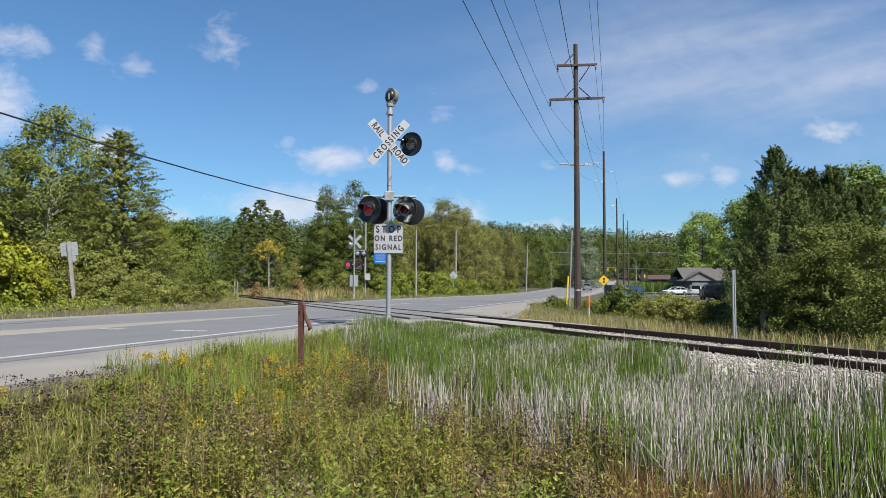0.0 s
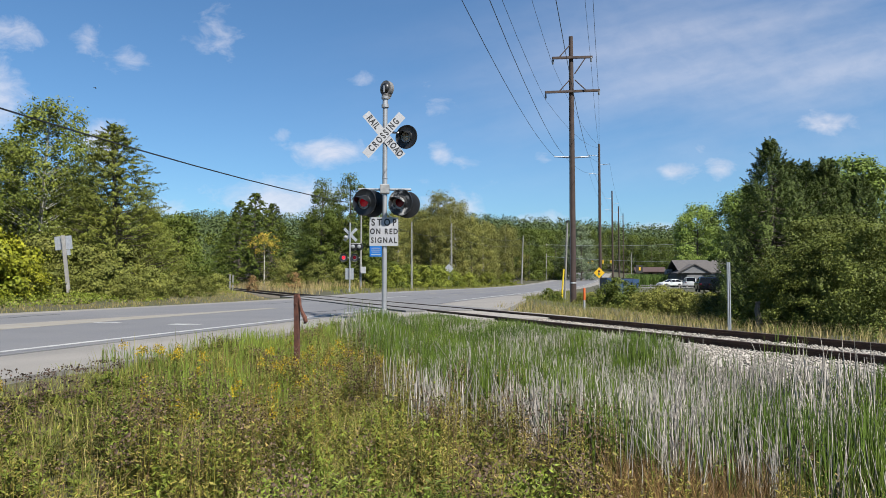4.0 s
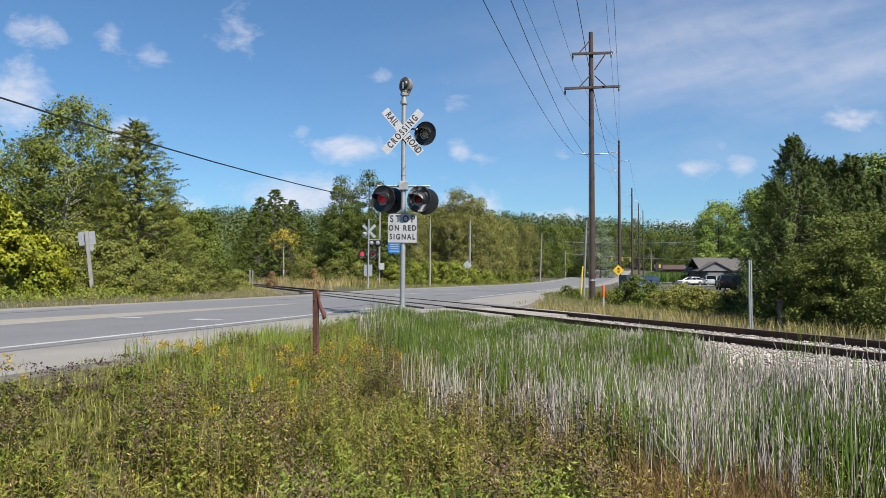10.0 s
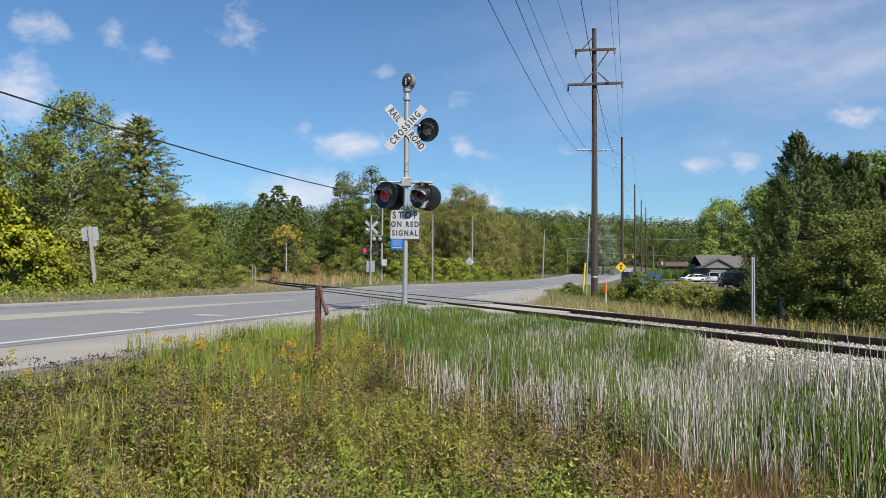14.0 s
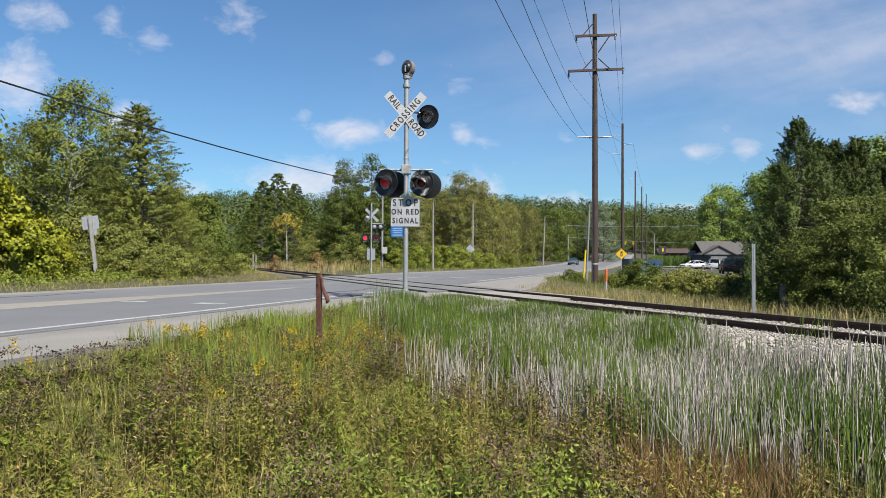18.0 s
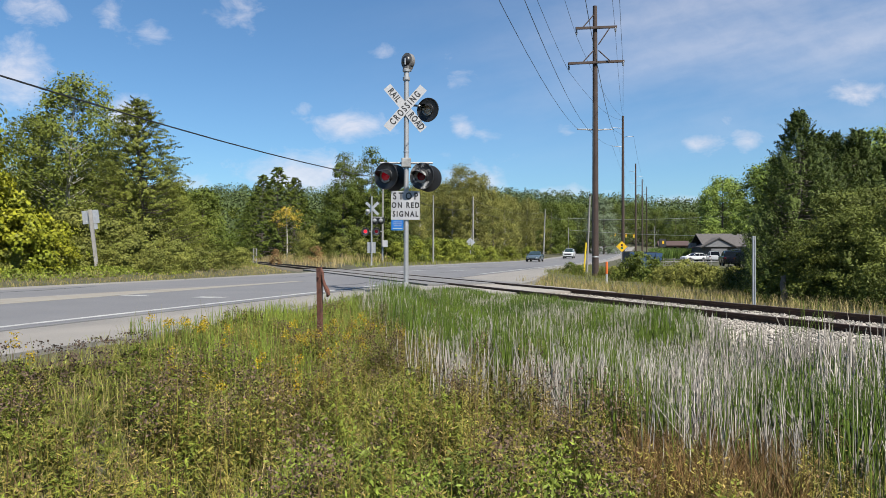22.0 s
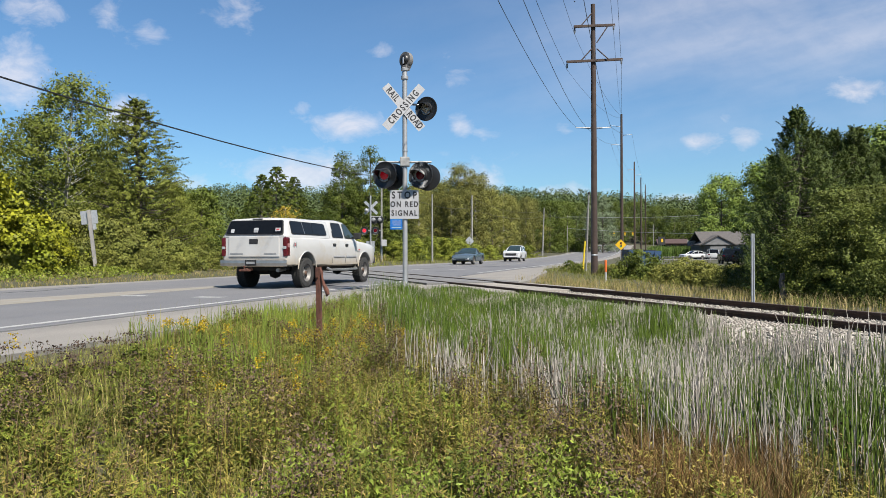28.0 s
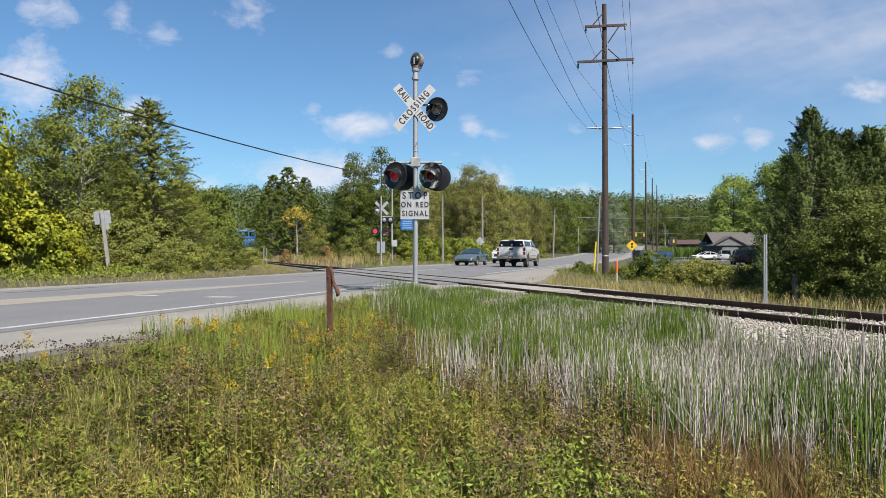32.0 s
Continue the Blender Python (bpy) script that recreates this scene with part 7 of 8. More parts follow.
    rw = pane(capo, "rear_window", rounded([(-1.345, 0.85, 1.455), (-1.345, -0.85, 1.455), (-1.150, -0.78, 1.80), (-1.150, 0.78, 1.80)], 0.06), M_GLASS, 0.038)
    for y, z, w, h, mt in ((0.66, 1.53, 0.10, 0.10, M_WHITE_SIGN), (-0.05, 1.55, 0.13, 0.12, M_WHITE_SIGN), (-0.05, 1.535, 0.10, 0.05, M_GREY_PRINT), (-0.70, 1.56, 0.15, 0.09, M_WHITE_SIGN), (-0.70, 1.56, 0.09, 0.04, M_RED_PRINT)):
        x = -1.345 + (z - 1.455) * 0.195 / 0.345
        pane(rw, "sticker", [(x - h * 0.24, y + w / 2, z - h / 2), (x - h * 0.24, y - w / 2, z - h / 2), (x + h * 0.24, y - w / 2, z + h / 2), (x + h * 0.24, y + w / 2, z + h / 2)], mt, 0.046 if w > 0.10 else 0.050)
    bm = bmesh.new()
    loft(bm, [[(-1.42 - 0.10 * b, y, 0.61 + 0.0 * b), (-1.55 + 0.12 * abs(y) ** 3, y, 0.61), (-1.57 + 0.12 * abs(y) ** 3, y, 0.69), (-1.56 + 0.12 * abs(y) ** 3, y, 0.76), (-1.44, y, 0.78)] for y, b in ((-1.0, 0), (-0.8, 0), (-0.3, 0), (0.3, 0), (0.8, 0), (1.0, 0))])
    bump = part("rear_bumper", bm, M_CHROME, t, "scuffed grey chrome rear bumper")
    bm = bmesh.new()
    box(bm, -1.57, 0.02, 0.70, 0.02, 0.34, 0.15, None, 0.01)
    pl = part("number_plate", bm, M_TRIM, bump)
    bm = bmesh.new()
    box(bm, -1.583, 0.02, 0.70, 0.004, 0.26, 0.06)
    part("plate_bar", bm, M_GREY_PRINT, pl)
    bm = bmesh.new()
    tube(bm, [(-1.2, 0.15, 0.52), (-1.62, 0.15, 0.52)], 0.045, 8)
    box(bm, -1.66, 0.15, 0.50, 0.16, 0.30, 0.05, None, 0.01)
    lathe(bm, [(0.02, 0), (0.02, 0.05), (0.035, 0.07), (0.03, 0.10), (0, 0.11)], 10, Matrix.Translation((-1.70, 0.15, 0.52)))
    part("tow_hitch", bm, M_RUST, t)
    bm = bmesh.new()
    tube(bm, [(-0.6, -0.62, 0.52), (-1.30, -0.68, 0.50)], 0.05, 10)
    part("exhaust_pipe", bm, M_CHROME, t)
    bm = bmesh.new()
    box(bm, 5.03, 0, 0.72, 0.12, 1.86, 0.22, None, 0.03)
    part("front_bumper", bm, M_TRIM, t)
    bm = bmesh.new()
    box(bm, 5.02, 0, 1.02, 0.05, 1.2, 0.24, None, 0.02)
    part("grille", bm, M_TRIM, t)
    pane(t, "windscreen", [(3.46, -0.82, 1.42), (3.46, 0.82, 1.42), (2.97, 0.74, 1.84), (2.97, -0.74, 1.84)], M_CLEAR, 0.014)
    for o in t.children_recursive:          # short tail behind the rear axle
        for v in o.data.vertices:
            if v.co.x < -0.5:
                v.co.x = -0.5 + (v.co.x + 0.5) * 0.68
    ws = [wheel(t, x, sg * 0.86, 0.405, 0.27, sg, 0.235) for x in (0.0, 4.0) for sg in (-1, 1)]
    t.scale = (0.965, 0.965, 0.965)
    return t, ws


def car(name, label, paint, low, cab, axles, r, track, roof=True, category="car", front_lit=True, arch=None, glass=None):
    """A car from hull stations (x, half width, bottom, shoulder) and cabin stations (x, base, top half width, base z, roof z). It faces +x."""
    t = tagged(empty(name), label, category)
    carved("body", loft(bmesh.new(), [hull_ring(*q) for q in low]), paint, t, axles, arch or r * 1.2, r * 1.03)
    cabin = part("greenhouse", loft(bmesh.new(), [top_ring(*q) for q in cab]), glass or M_GLASS, t, "dark windows all round", smooth=True)
    if roof:
        keep = [q for q in cab if q[4] > max(c[4] for c in cab) - 0.13]
        rings = []
        for x, wb, wt, zb, zt in keep:
            rings.append([(x, wt + 0.03, zt - 0.075), (x, wt - 0.01, zt - 0.012), (x, wt * 0.86, zt + 0.012), (x, 0, zt + 0.037), (x, -wt * 0.86, zt + 0.012), (x, -wt + 0.01, zt - 0.012), (x, -wt - 0.03, zt - 0.075)])
        part("roof", loft(bmesh.new(), rings), paint, t, smooth=True)
        for sg in (-1, 1):
            for q0, q1 in zip(cab, cab[1:]):
                if abs(q0[4] - q1[4]) > 0.18:
                    bm = bmesh.new()
                    tube(bm, [(q0[0], sg * (q0[2] + 0.012), q0[4] - 0.03), (q1[0], sg * (q1[2] + 0.012), q1[4] - 0.03)], 0.035, 6)
                    part("pillar", bm, paint, t)
            xm = (cab[0][0] + cab[-1][0]) / 2
            q = min(cab, key=lambda c: abs(c[0] - xm))
            bm = bmesh.new()
            tube(bm, [(xm, sg * (q[1] + 0.004), q[3]), (xm - 0.05, sg * (q[2] + 0.02), q[4] - 0.05)], 0.04, 6)
            part("pillar", bm, paint, t)
    x0, x1 = low[0][0], low[-1][0]
    for sg in (-1, 1):
        bm = bmesh.new()
        box(bm, low[-2][0] - 0.06, sg * low[-2][1] * 0.80, low[-2][3] - 0.12, 0.26, 0.30, 0.15, None, 0.05)
        part("headlight", bm, M_LENS, t, "clear glass headlight")
        bm = bmesh.new()
        box(bm, x0 + 0.10, sg * low[1][1] * 0.80, low[0][3] - 0.16, 0.22, 0.26, 0.18, None, 0.04)
        part("tail_light", bm, M_TAIL, t, "red tail light")
        bm = bmesh.new()
        xw = cab[-1][0] - 0.45
        box(bm, xw, sg * (low[len(low) // 2][1] + 0.08), low[len(low) // 2][3] + 0.06, 0.12, 0.20, 0.14, None, 0.04)
        part("wing_mirror", bm, paint, t)
    bm = bmesh.new()
    gh = low[-1][3] - low[-1][2]
    box(bm, x1 - 0.02, 0, low[-1][2] + gh * 0.62, 0.08, low[-1][1] * 1.5, gh * 0.45, None, 0.02)
    part("grille", bm, M_TRIM, t)
    bm = bmesh.new()
    box(bm, x1 - 0.01, 0, low[-1][2] + 0.08, 0.14, low[-2][1] * 1.75, 0.10, None, 0.03)
    part("front_bumper", bm, paint, t)
    bm = bmesh.new()
    box(bm, (x0 + x1) / 2, 0, 0.34, (x1 - x0) * 0.86, track * 1.6, 0.2, None, 0.02)
    part("underbody", bm, M_UNDER, t)
    ws = [wheel(t, x, sg * track, r, 0.21, sg, 0.0, 5) for x in axles for sg in (-1, 1)]
    return t, ws


SUV_LOW = [(-1.0, 0.80, 0.55, 1.06), (-0.95, 0.92, 0.36, 1.10), (-0.4, 0.96, 0.33, 1.12), (1.0, 0.97, 0.32, 1.12), (2.0, 0.97, 0.32, 1.12), (2.3, 0.97, 0.33, 1.13, 0.05), (2.9, 0.96, 0.35, 1.12, 0.06), (3.3, 0.95, 0.38, 1.09, 0.06), (3.52, 0.90, 0.40, 1.05, 0.05), (3.62, 0.80, 0.44, 0.98, 0.03)]
SUV_CAB = [(-0.97, 0.86, 0.72, 1.06, 1.14), (-0.78, 0.86, 0.68, 1.08, 1.62), (-0.5, 0.87, 0.66, 1.08, 1.72), (0.6, 0.88, 0.66, 1.08, 1.76), (1.15, 0.88, 0.66, 1.08, 1.73), (1.45, 0.88, 0.68, 1.10, 1.63), (2.25, 0.88, 0.80, 1.12, 1.17)]
SEDAN_LOW = [(-1.0, 0.76, 0.50, 0.92), (-0.95, 0.86, 0.32, 0.96), (-0.3, 0.89, 0.27, 0.97), (1.2, 0.90, 0.26, 0.95), (2.2, 0.90, 0.26, 0.93), (3.0, 0.88, 0.28, 0.86), (3.4, 0.83, 0.32, 0.78), (3.55, 0.70, 0.42, 0.70)]
SEDAN_CAB = [(-0.72, 0.80, 0.66, 0.94, 0.99), (-0.15, 0.82, 0.60, 0.94, 1.36), (0.25, 0.83, 0.60, 0.94, 1.43), (0.9, 0.83, 0.60, 0.93, 1.45), (1.3, 0.83, 0.61, 0.93, 1.38), (2.15, 0.82, 0.72, 0.91, 0.96)]
VERT_LOW = [(-1.15, 0.66, 0.52, 0.78, 0.05), (-1.08, 0.80, 0.36, 0.86, 0.06), (-0.8, 0.88, 0.30, 0.90, 0.06), (-0.4, 0.915, 0.26, 0.92, 0.04), (0.8, 0.925, 0.25, 0.89), (1.6, 0.925, 0.25, 0.88), (2.0, 0.92, 0.25, 0.86, 0.06), (2.5, 0.91, 0.26, 0.81, 0.09), (3.0, 0.89, 0.28, 0.75, 0.10), (3.35, 0.85, 0.30, 0.69, 0.09),
            (3.55, 0.78, 0.33, 0.63, 0.07), (3.66, 0.66, 0.37, 0.58, 0.04), (3.71, 0.50, 0.42, 0.54, 0.02)]
VERT_CAB = [(0.80, 0.74, 0.60, 0.86, 1.27), (0.90, 0.76, 0.61, 0.86, 1.315), (1.0, 0.78, 0.63, 0.86, 1.29), (1.45, 0.80, 0.72, 0.86, 1.06), (1.80, 0.80, 0.78, 0.86, 0.93)]


def convertible():
    t, ws = car("convertible_car", "open steel-blue convertible with its top folded down", M_BLUE_CAR, VERT_LOW, VERT_CAB, (0.0, 2.72), 0.34, 0.78, roof=False, glass=M_CLEAR)
    bm = bmesh.new()
    tube(bm, [(1.82, -0.78, 0.90), (1.45, -0.73, 1.07), (0.92, -0.63, 1.30), (0.90, 0, 1.345), (0.92, 0.63, 1.30), (1.45, 0.73, 1.07), (1.82, 0.78, 0.90)], 0.028, 6)
    part("windscreen_frame", bm, M_BLUE_CAR, t)
    bm = bmesh.new()
    box(bm, 0.25, 0, 0.90, 1.5, 1.35, 0.06, None, 0.02)
    part("cockpit", bm, M_TRIM, t, "dark open cockpit")
    for y in (-0.36, 0.36):
        bm = bmesh.new()
        box(bm, -0.05, y, 1.0, 0.16, 0.46, 0.32, None, 0.05)
        box(bm, -0.08, y, 1.20, 0.10, 0.24, 0.14, None, 0.04)
        part("seat", bm, M_TRIM, t, "black leather seat back")
    return t, ws


def locomotive():
    t = tagged(empty("locomotive"), "blue diesel locomotive with a grey underframe", "locomotive")
    blue = mat("blue_locomotive_paint", (0.04, 0.15, 0.40), 0.35, var=0.12, scale=1.5, dirt=(0.10, 0.12, 0.15), dirt_scale=1.2, dirt_at=0.6)
    grey = mat("grey_underframe_paint", (0.22, 0.23, 0.24), 0.6, var=0.25, scale=2)
    bm = bmesh.new()
    box(bm, -9, 0, 1.45, 18, 2.9, 0.5, None, 0.05)
    part("frame", bm, grey, t)
    bm = bmesh.new()
    box(bm, -11.2, 0, 2.75, 12.4, 1.9, 2.1, None, 0.10)
    part("hood", bm, blue, t)
    bm = bmesh.new()
    box(bm, -3.6, 0, 3.05, 2.7, 2.85, 2.7, None, 0.12)
    cab = part("cab", bm, blue, t)
    bm = bmesh.new()
    box(bm, -1.2, 0, 2.35, 2.2, 2.0, 1.3, None, 0.15)
    part("nose", bm, blue, t)
    for y in (-0.8, 0.0, 0.8):
        bm = bmesh.new()
        box(bm, -2.24, y, 3.75, 0.03, 0.62, 0.6, None, 0.01)
        part("window", bm, M_GLASS, cab)
    for sg in (-1, 1):
        for x in (-4.2, -3.0):
            bm = bmesh.new()
            box(bm, x, sg * 1.43, 3.6, 0.8, 0.03, 0.75, None, 0.01)
            part("window", bm, M_GLASS, cab)
        bm = bmesh.new()
        for k in range(12):
            tube(bm, [(-0.6 - k * 1.5, sg * 1.42, 1.7), (-0.6 - k * 1.5, sg * 1.42, 2.7)], 0.02, 5)
        tube(bm, [(-0.6, sg * 1.42, 2.7), (-17.4, sg * 1.42, 2.7)], 0.02, 5)
        part("handrail", bm, M_WHITE_SIGN, t)
        for xc in (-3.6, -14.2):
            bm = bmesh.new()
            box(bm, xc, sg * 1.0, 0.62, 4.0, 0.16, 0.42, None, 0.05)
            part("bogie_frame", bm, grey, t)
            for k in (-1.45, 0, 1.45):
                bm = bmesh.new()
                lathe(bm, [(0.0, -0.06), (0.50, -0.06), (0.53, 0.0), (0.50, 0.07), (0.0, 0.07)], 24, Matrix.Translation((xc + k, sg * 0.75, 0.52)) @ pose(0, 0, 0, 90, 0, 0))
                part("wheel", bm, M_UNDER, t)
    for y in (-0.2, 0.2):
        bm = bmesh.new()
        lathe(bm, [(0.11, 0), (0.11, 0.06), (0.0, 0.07)], 14, Matrix.Translation((-2.22, y, 4.25)) @ pose(0, 0, 0, 0, 90, 0))
        part("headlight", bm, M_LENS, t)
    bm = bmesh.new()
    box(bm, -3.6, 0.3, 4.5, 1.2, 0.8, 0.22, None, 0.05)
    part("roof_unit", bm, grey, t)
    return t


truck, truck_wheels = pickup()
vert, vert_wheels = convertible()
suv, suv_wheels = car("sport_utility_car", "white sport utility car waiting at the crossing", M_WHITE_CAR, SUV_LOW, SUV_CAB, (0.0, 2.72), 0.36, 0.79, glass=M_CLEAR)
_bm = bmesh.new()
box(_bm, 3.60, 0, 0.50, 0.12, 1.40, 0.14, None, 0.03)
part("air_intake", _bm, M_TRIM, suv, "black lower air intake")
for _sg in (-1, 1):
    _bm = bmesh.new()
    tube(_bm, [(-0.6, _sg * 0.60, 1.76), (-0.5, _sg * 0.60, 1.82), (1.0, _sg * 0.60, 1.82), (1.1, _sg * 0.60, 1.77)], 0.02, 6)
    part("roof_rail", _bm, M_TRIM, suv)
away, away_wheels = car("sedan_car", "silver sedan driving away along the road", M_SILVER_CAR, SEDAN_LOW, SEDAN_CAB, (0.0, 2.70), 0.32, 0.77)
train = locomotive()


def flock():
    """Small dark birds; each flies towards +x."""
    dark = mat("dark_plumage", (0.03, 0.028, 0.027), 0.7, var=0.3, scale=20)
    out = []
    for k in range(7):
        b = tagged(empty("bird"), "small dark bird in flight with spread wings", "bird", group="flock of birds")
        bm = bmesh.new()
        lathe(bm, [(0.0, -0.10), (0.022, -0.07), (0.036, 0.0), (0.028, 0.06), (0.018, 0.08), (0.02, 0.10), (0.0, 0.125)], 10, pose(0, 0, 0, 0, 90, 0))
        part("body", bm, dark, b, smooth=True)
        up = 0.10 * math.sin(k * 1.9)
        for sg in (-1, 1):
            bm = bmesh.new()
            prism(bm, [(0.05, 0.0), (-0.05, 0.0), (-0.035, 0.006), (0.03, 0.010)], 0.0, sg * 0.20, Matrix(((1, 0, 0, 0), (0, 1, 0, sg * 0.025), (0, sg * up * 4, 1, 0), (0, 0, 0, 1))))
            part("wing", bm, dark, b)
        bm = bmesh.new()
        prism(bm, [(-0.09, 0.0), (-0.17, -0.004), (-0.17, 0.004), (-0.09, 0.008)], -0.03, 0.03)
        part("tail", bm, dark, b)
        out.append(b)
    return out


birds = flock()


# ---------------------------------------------------------------- yard beyond the track
def parked():
    rows = [("sedan_car", "white parked sedan beside a field", M_WHITE_CAR, SEDAN_LOW, SEDAN_CAB, 1227, 118, 200), ("sport_utility_car", "white parked sport utility car", M_WHITE_CAR, SUV_LOW, SUV_CAB, 1262, 112, 75),
            ("sport_utility_car", "dark parked sport utility car", M_DARK_CAR, SUV_LOW, SUV_CAB, 1290, 80, 75), ("sport_utility_car", "black parked sport utility car by the house", M_DARK_CAR, SUV_LOW, SUV_CAB, 1318, 75, 60),
            ("sedan_car", "blue parked sedan behind the bushes", M_BLUE_CAR, SEDAN_LOW, SEDAN_CAB, 1178, 135, 190)]
    for nm, lb, paint, low, cab, px, d, turn in rows:
        t, _ = car(nm, lb, paint, low, cab, (0.0, 2.71), 0.36 if low is SUV_LOW else 0.32, 0.78)
        x, y = tan(px) * d, d
        t.matrix_basis = pose(x, y, level(x, y) + 0.02, 0, 0, turn) @ Matrix.Translation((-1.3, 0, 0))
        t["group"] = "cars parked by the house"


parked()


def house():
    siding = mat("grey_house_siding", (0.20, 0.20, 0.205), 0.8, var=0.12, scale=2)
    shingle = mat("grey_brown_shingle", (0.125, 0.112, 0.105), 0.9, second=(0.09, 0.082, 0.078), scale=3, fine=30, var=0.25, bump=0.4)
    white = mat("white_painted_wood", (0.74, 0.74, 0.72), 0.6, var=0.06)
    x, y = tan(1318) * 118, 118.0
    t = tagged(empty("house", pose(x, y, level(x, y), 0, 0, -6)), "low grey bungalow with a brown shingled roof", "house")
    w, dpt, h, rise_ = 13.0, 9.0, 2.6, 2.1
    bm = bmesh.new()
    prism(bm, [(-w / 2, -0.3), (w / 2, -0.3), (w / 2, h), (-w / 2, h)], 0, dpt)
    part("wall", bm, siding, t)
    bm = bmesh.new()
    prism(bm, [(-dpt / 2 - 0.5, h - 0.12), (0, h + rise_), (dpt / 2 + 0.5, h - 0.12), (dpt / 2 + 0.5, h + 0.06), (0, h + rise_ + 0.2), (-dpt / 2 - 0.5, h + 0.06)], -w / 2 - 0.5, w / 2 + 0.5, Matrix.Translation((0, dpt / 2, 0)) @ pose(0, 0, 0, 0, 0, 90))
    roof = part("roof", bm, shingle, t)
    bm = bmesh.new()
    box(bm, 2.5, 4.2, h + rise_ + 0.35, 0.6, 0.6, 0.9, None, 0.02)
    part("chimney", bm, shingle, roof)
    bm = bmesh.new()
    prism(bm, [(-2.6, h - 0.1), (0, h + 1.25), (2.6, h - 0.1)], -1.2, 3, Matrix.Translation((-4.6, 0.0, 0)))
    part("gable", bm, siding, t)
    bm = bmesh.new()
    prism(bm, [(-3.0, h - 0.25), (0, h + 1.35), (3.0, h - 0.25), (3.0, h - 0.07), (0, h + 1.53), (-3.0, h - 0.07)], -1.4, 3.4, Matrix.Translation((-4.6, 0.0, 0)))
    part("gable_roof", bm, shingle, t)
    for xx, ww, hh, zz in ((-1.6, 1.2, 1.1, 1.5), (1.2, 1.6, 1.1, 1.5), (4.6, 1.2, 1.1, 1.5)):
        bm = bmesh.new()
        box(bm, xx, -0.03, zz, ww + 0.2, 0.06, hh + 0.2)
        fr = part("window", bm, white, t)
        bm = bmesh.new()
        box(bm, xx, -0.065, zz, ww, 0.02, hh)
        part("pane", bm, M_GLASS, fr)
    bm = bmesh.new()
    box(bm, -4.6, -1.24, 1.1, 2.6, 0.06, 2.2)
    part("garage_door", bm, siding, t)
    # a far dark-roofed shop and its board
    x, y = tan(1190) * 205, 205.0
    t = tagged(empty("low_building", pose(x, y, level(x, y), 0, 0, -12)), "far low building with a dark brown roof", "building")
    bm = bmesh.new()
    box(bm, 0, 0, 0.9, 8, 6, 1.8)
    part("wall", bm, mat("far_brick_wall", (0.22, 0.13, 0.10), 0.9, var=0.2), t)
    bm = bmesh.new()
    prism(bm, [(-3.6, 1.7), (0, 3.1), (3.6, 1.7)], -4.4, 4.4, pose(0, 0, 0, 0, 0, 90))
    part("roof", bm, mat("dark_brown_roof", (0.085, 0.05, 0.045), 0.9, var=0.2), t)
    for k in (-2.4, 0, 2.4):
        bm = bmesh.new()
        part("window", box(bm, k, -3.02, 0.9, 1.2, 0.06, 0.9), M_GLASS, t)
    x, y = tan(1172) * 170, 170.0
    t = tagged(empty("shop_sign", pose(x, y, level(x, y))), "tall dark sign board with a yellow panel", "sign")
    bm = bmesh.new()
    part("post", box(bm, 0, 0, 1.5, 0.25, 0.2, 3.2), M_TRIM, t)
    bm = bmesh.new()
    b = part("board", box(bm, 0, 0, 3.1, 1.7, 0.3, 2.0, None, 0.05), M_TRIM, t)
    bm = bmesh.new()
    part("panel", box(bm, 0.1, -0.17, 3.2, 0.4, 0.04, 0.8), M_WARN, b, "orange and yellow panel")
    # waste container
    x, y = tan(1136) * 62, 62.0
    t = tagged(empty("waste_container", pose(x, y, level(x, y) + 0.02, 0, 0, 8)), "dark blue metal waste container behind bushes", "waste container")
    navy = mat("blue_container_paint", (0.025, 0.07, 0.16), 0.5, var=0.2, scale=2, dirt=(0.08, 0.06, 0.05), dirt_scale=2, dirt_at=0.62)
    bm = bmesh.new()
    prism(bm, [(-1.45, 0.12), (1.3, 0.12), (1.55, 1.42), (-1.5, 1.5)], -0.8, 0.8)
    part("bin", bm, navy, t)
    bm = bmesh.new()
    part("lid", box(bm, -0.2, 0, 1.5, 2.5, 1.6, 0.06, pose(0, 0, 0, 0, 1.2, 0), 0.02), M_TRIM, t)
    for k in (-0.9, -0.3, 0.3, 0.9):
        bm = bmesh.new()
        part("rib", box(bm, k, -0.83, 0.78, 0.08, 0.05, 1.2, None, 0.01), navy, t)
    # basketball board
    x, y = tan(1225) * 125, 125.0
    t = tagged(empty("basketball_hoop", pose(x, y, level(x, y))), "white basketball backboard on a dark pole", "basketball hoop")
    bm = bmesh.new()
    part("pole", tube(bm, [(0, 0.3, 0), (0, 0.3, 2.6), (0, 0.05, 2.9)], 0.06, 8), M_TRIM, t)
    bm = bmesh.new()
    bb = part("backboard", box(bm, 0, 0, 2.75, 1.5, 0.05, 1.0, None, 0.01), M_WHITE_SIGN, t)
    bm = bmesh.new()
    for a, b in (((-0.68, 0, 2.3), (-0.68, 0, 3.2)), ((0.68, 0, 2.3), (0.68, 0, 3.2)), ((-0.68, 0, 3.2), (0.68, 0, 3.2)), ((-0.68, 0, 2.3), (0.68, 0, 2.3)), ((-0.25, 0, 2.45), (-0.25, 0, 2.85)), ((0.25, 0, 2.45), (0.25, 0, 2.85)), ((-0.25, 0, 2.85), (0.25, 0, 2.85))):
        tube(bm, [Vector(a) + Vector((0, -0.03, 0)), Vector(b) + Vector((0, -0.03, 0))], 0.035, 4)
    part("border", bm, M_TRIM, bb)
    bm = bmesh.new()
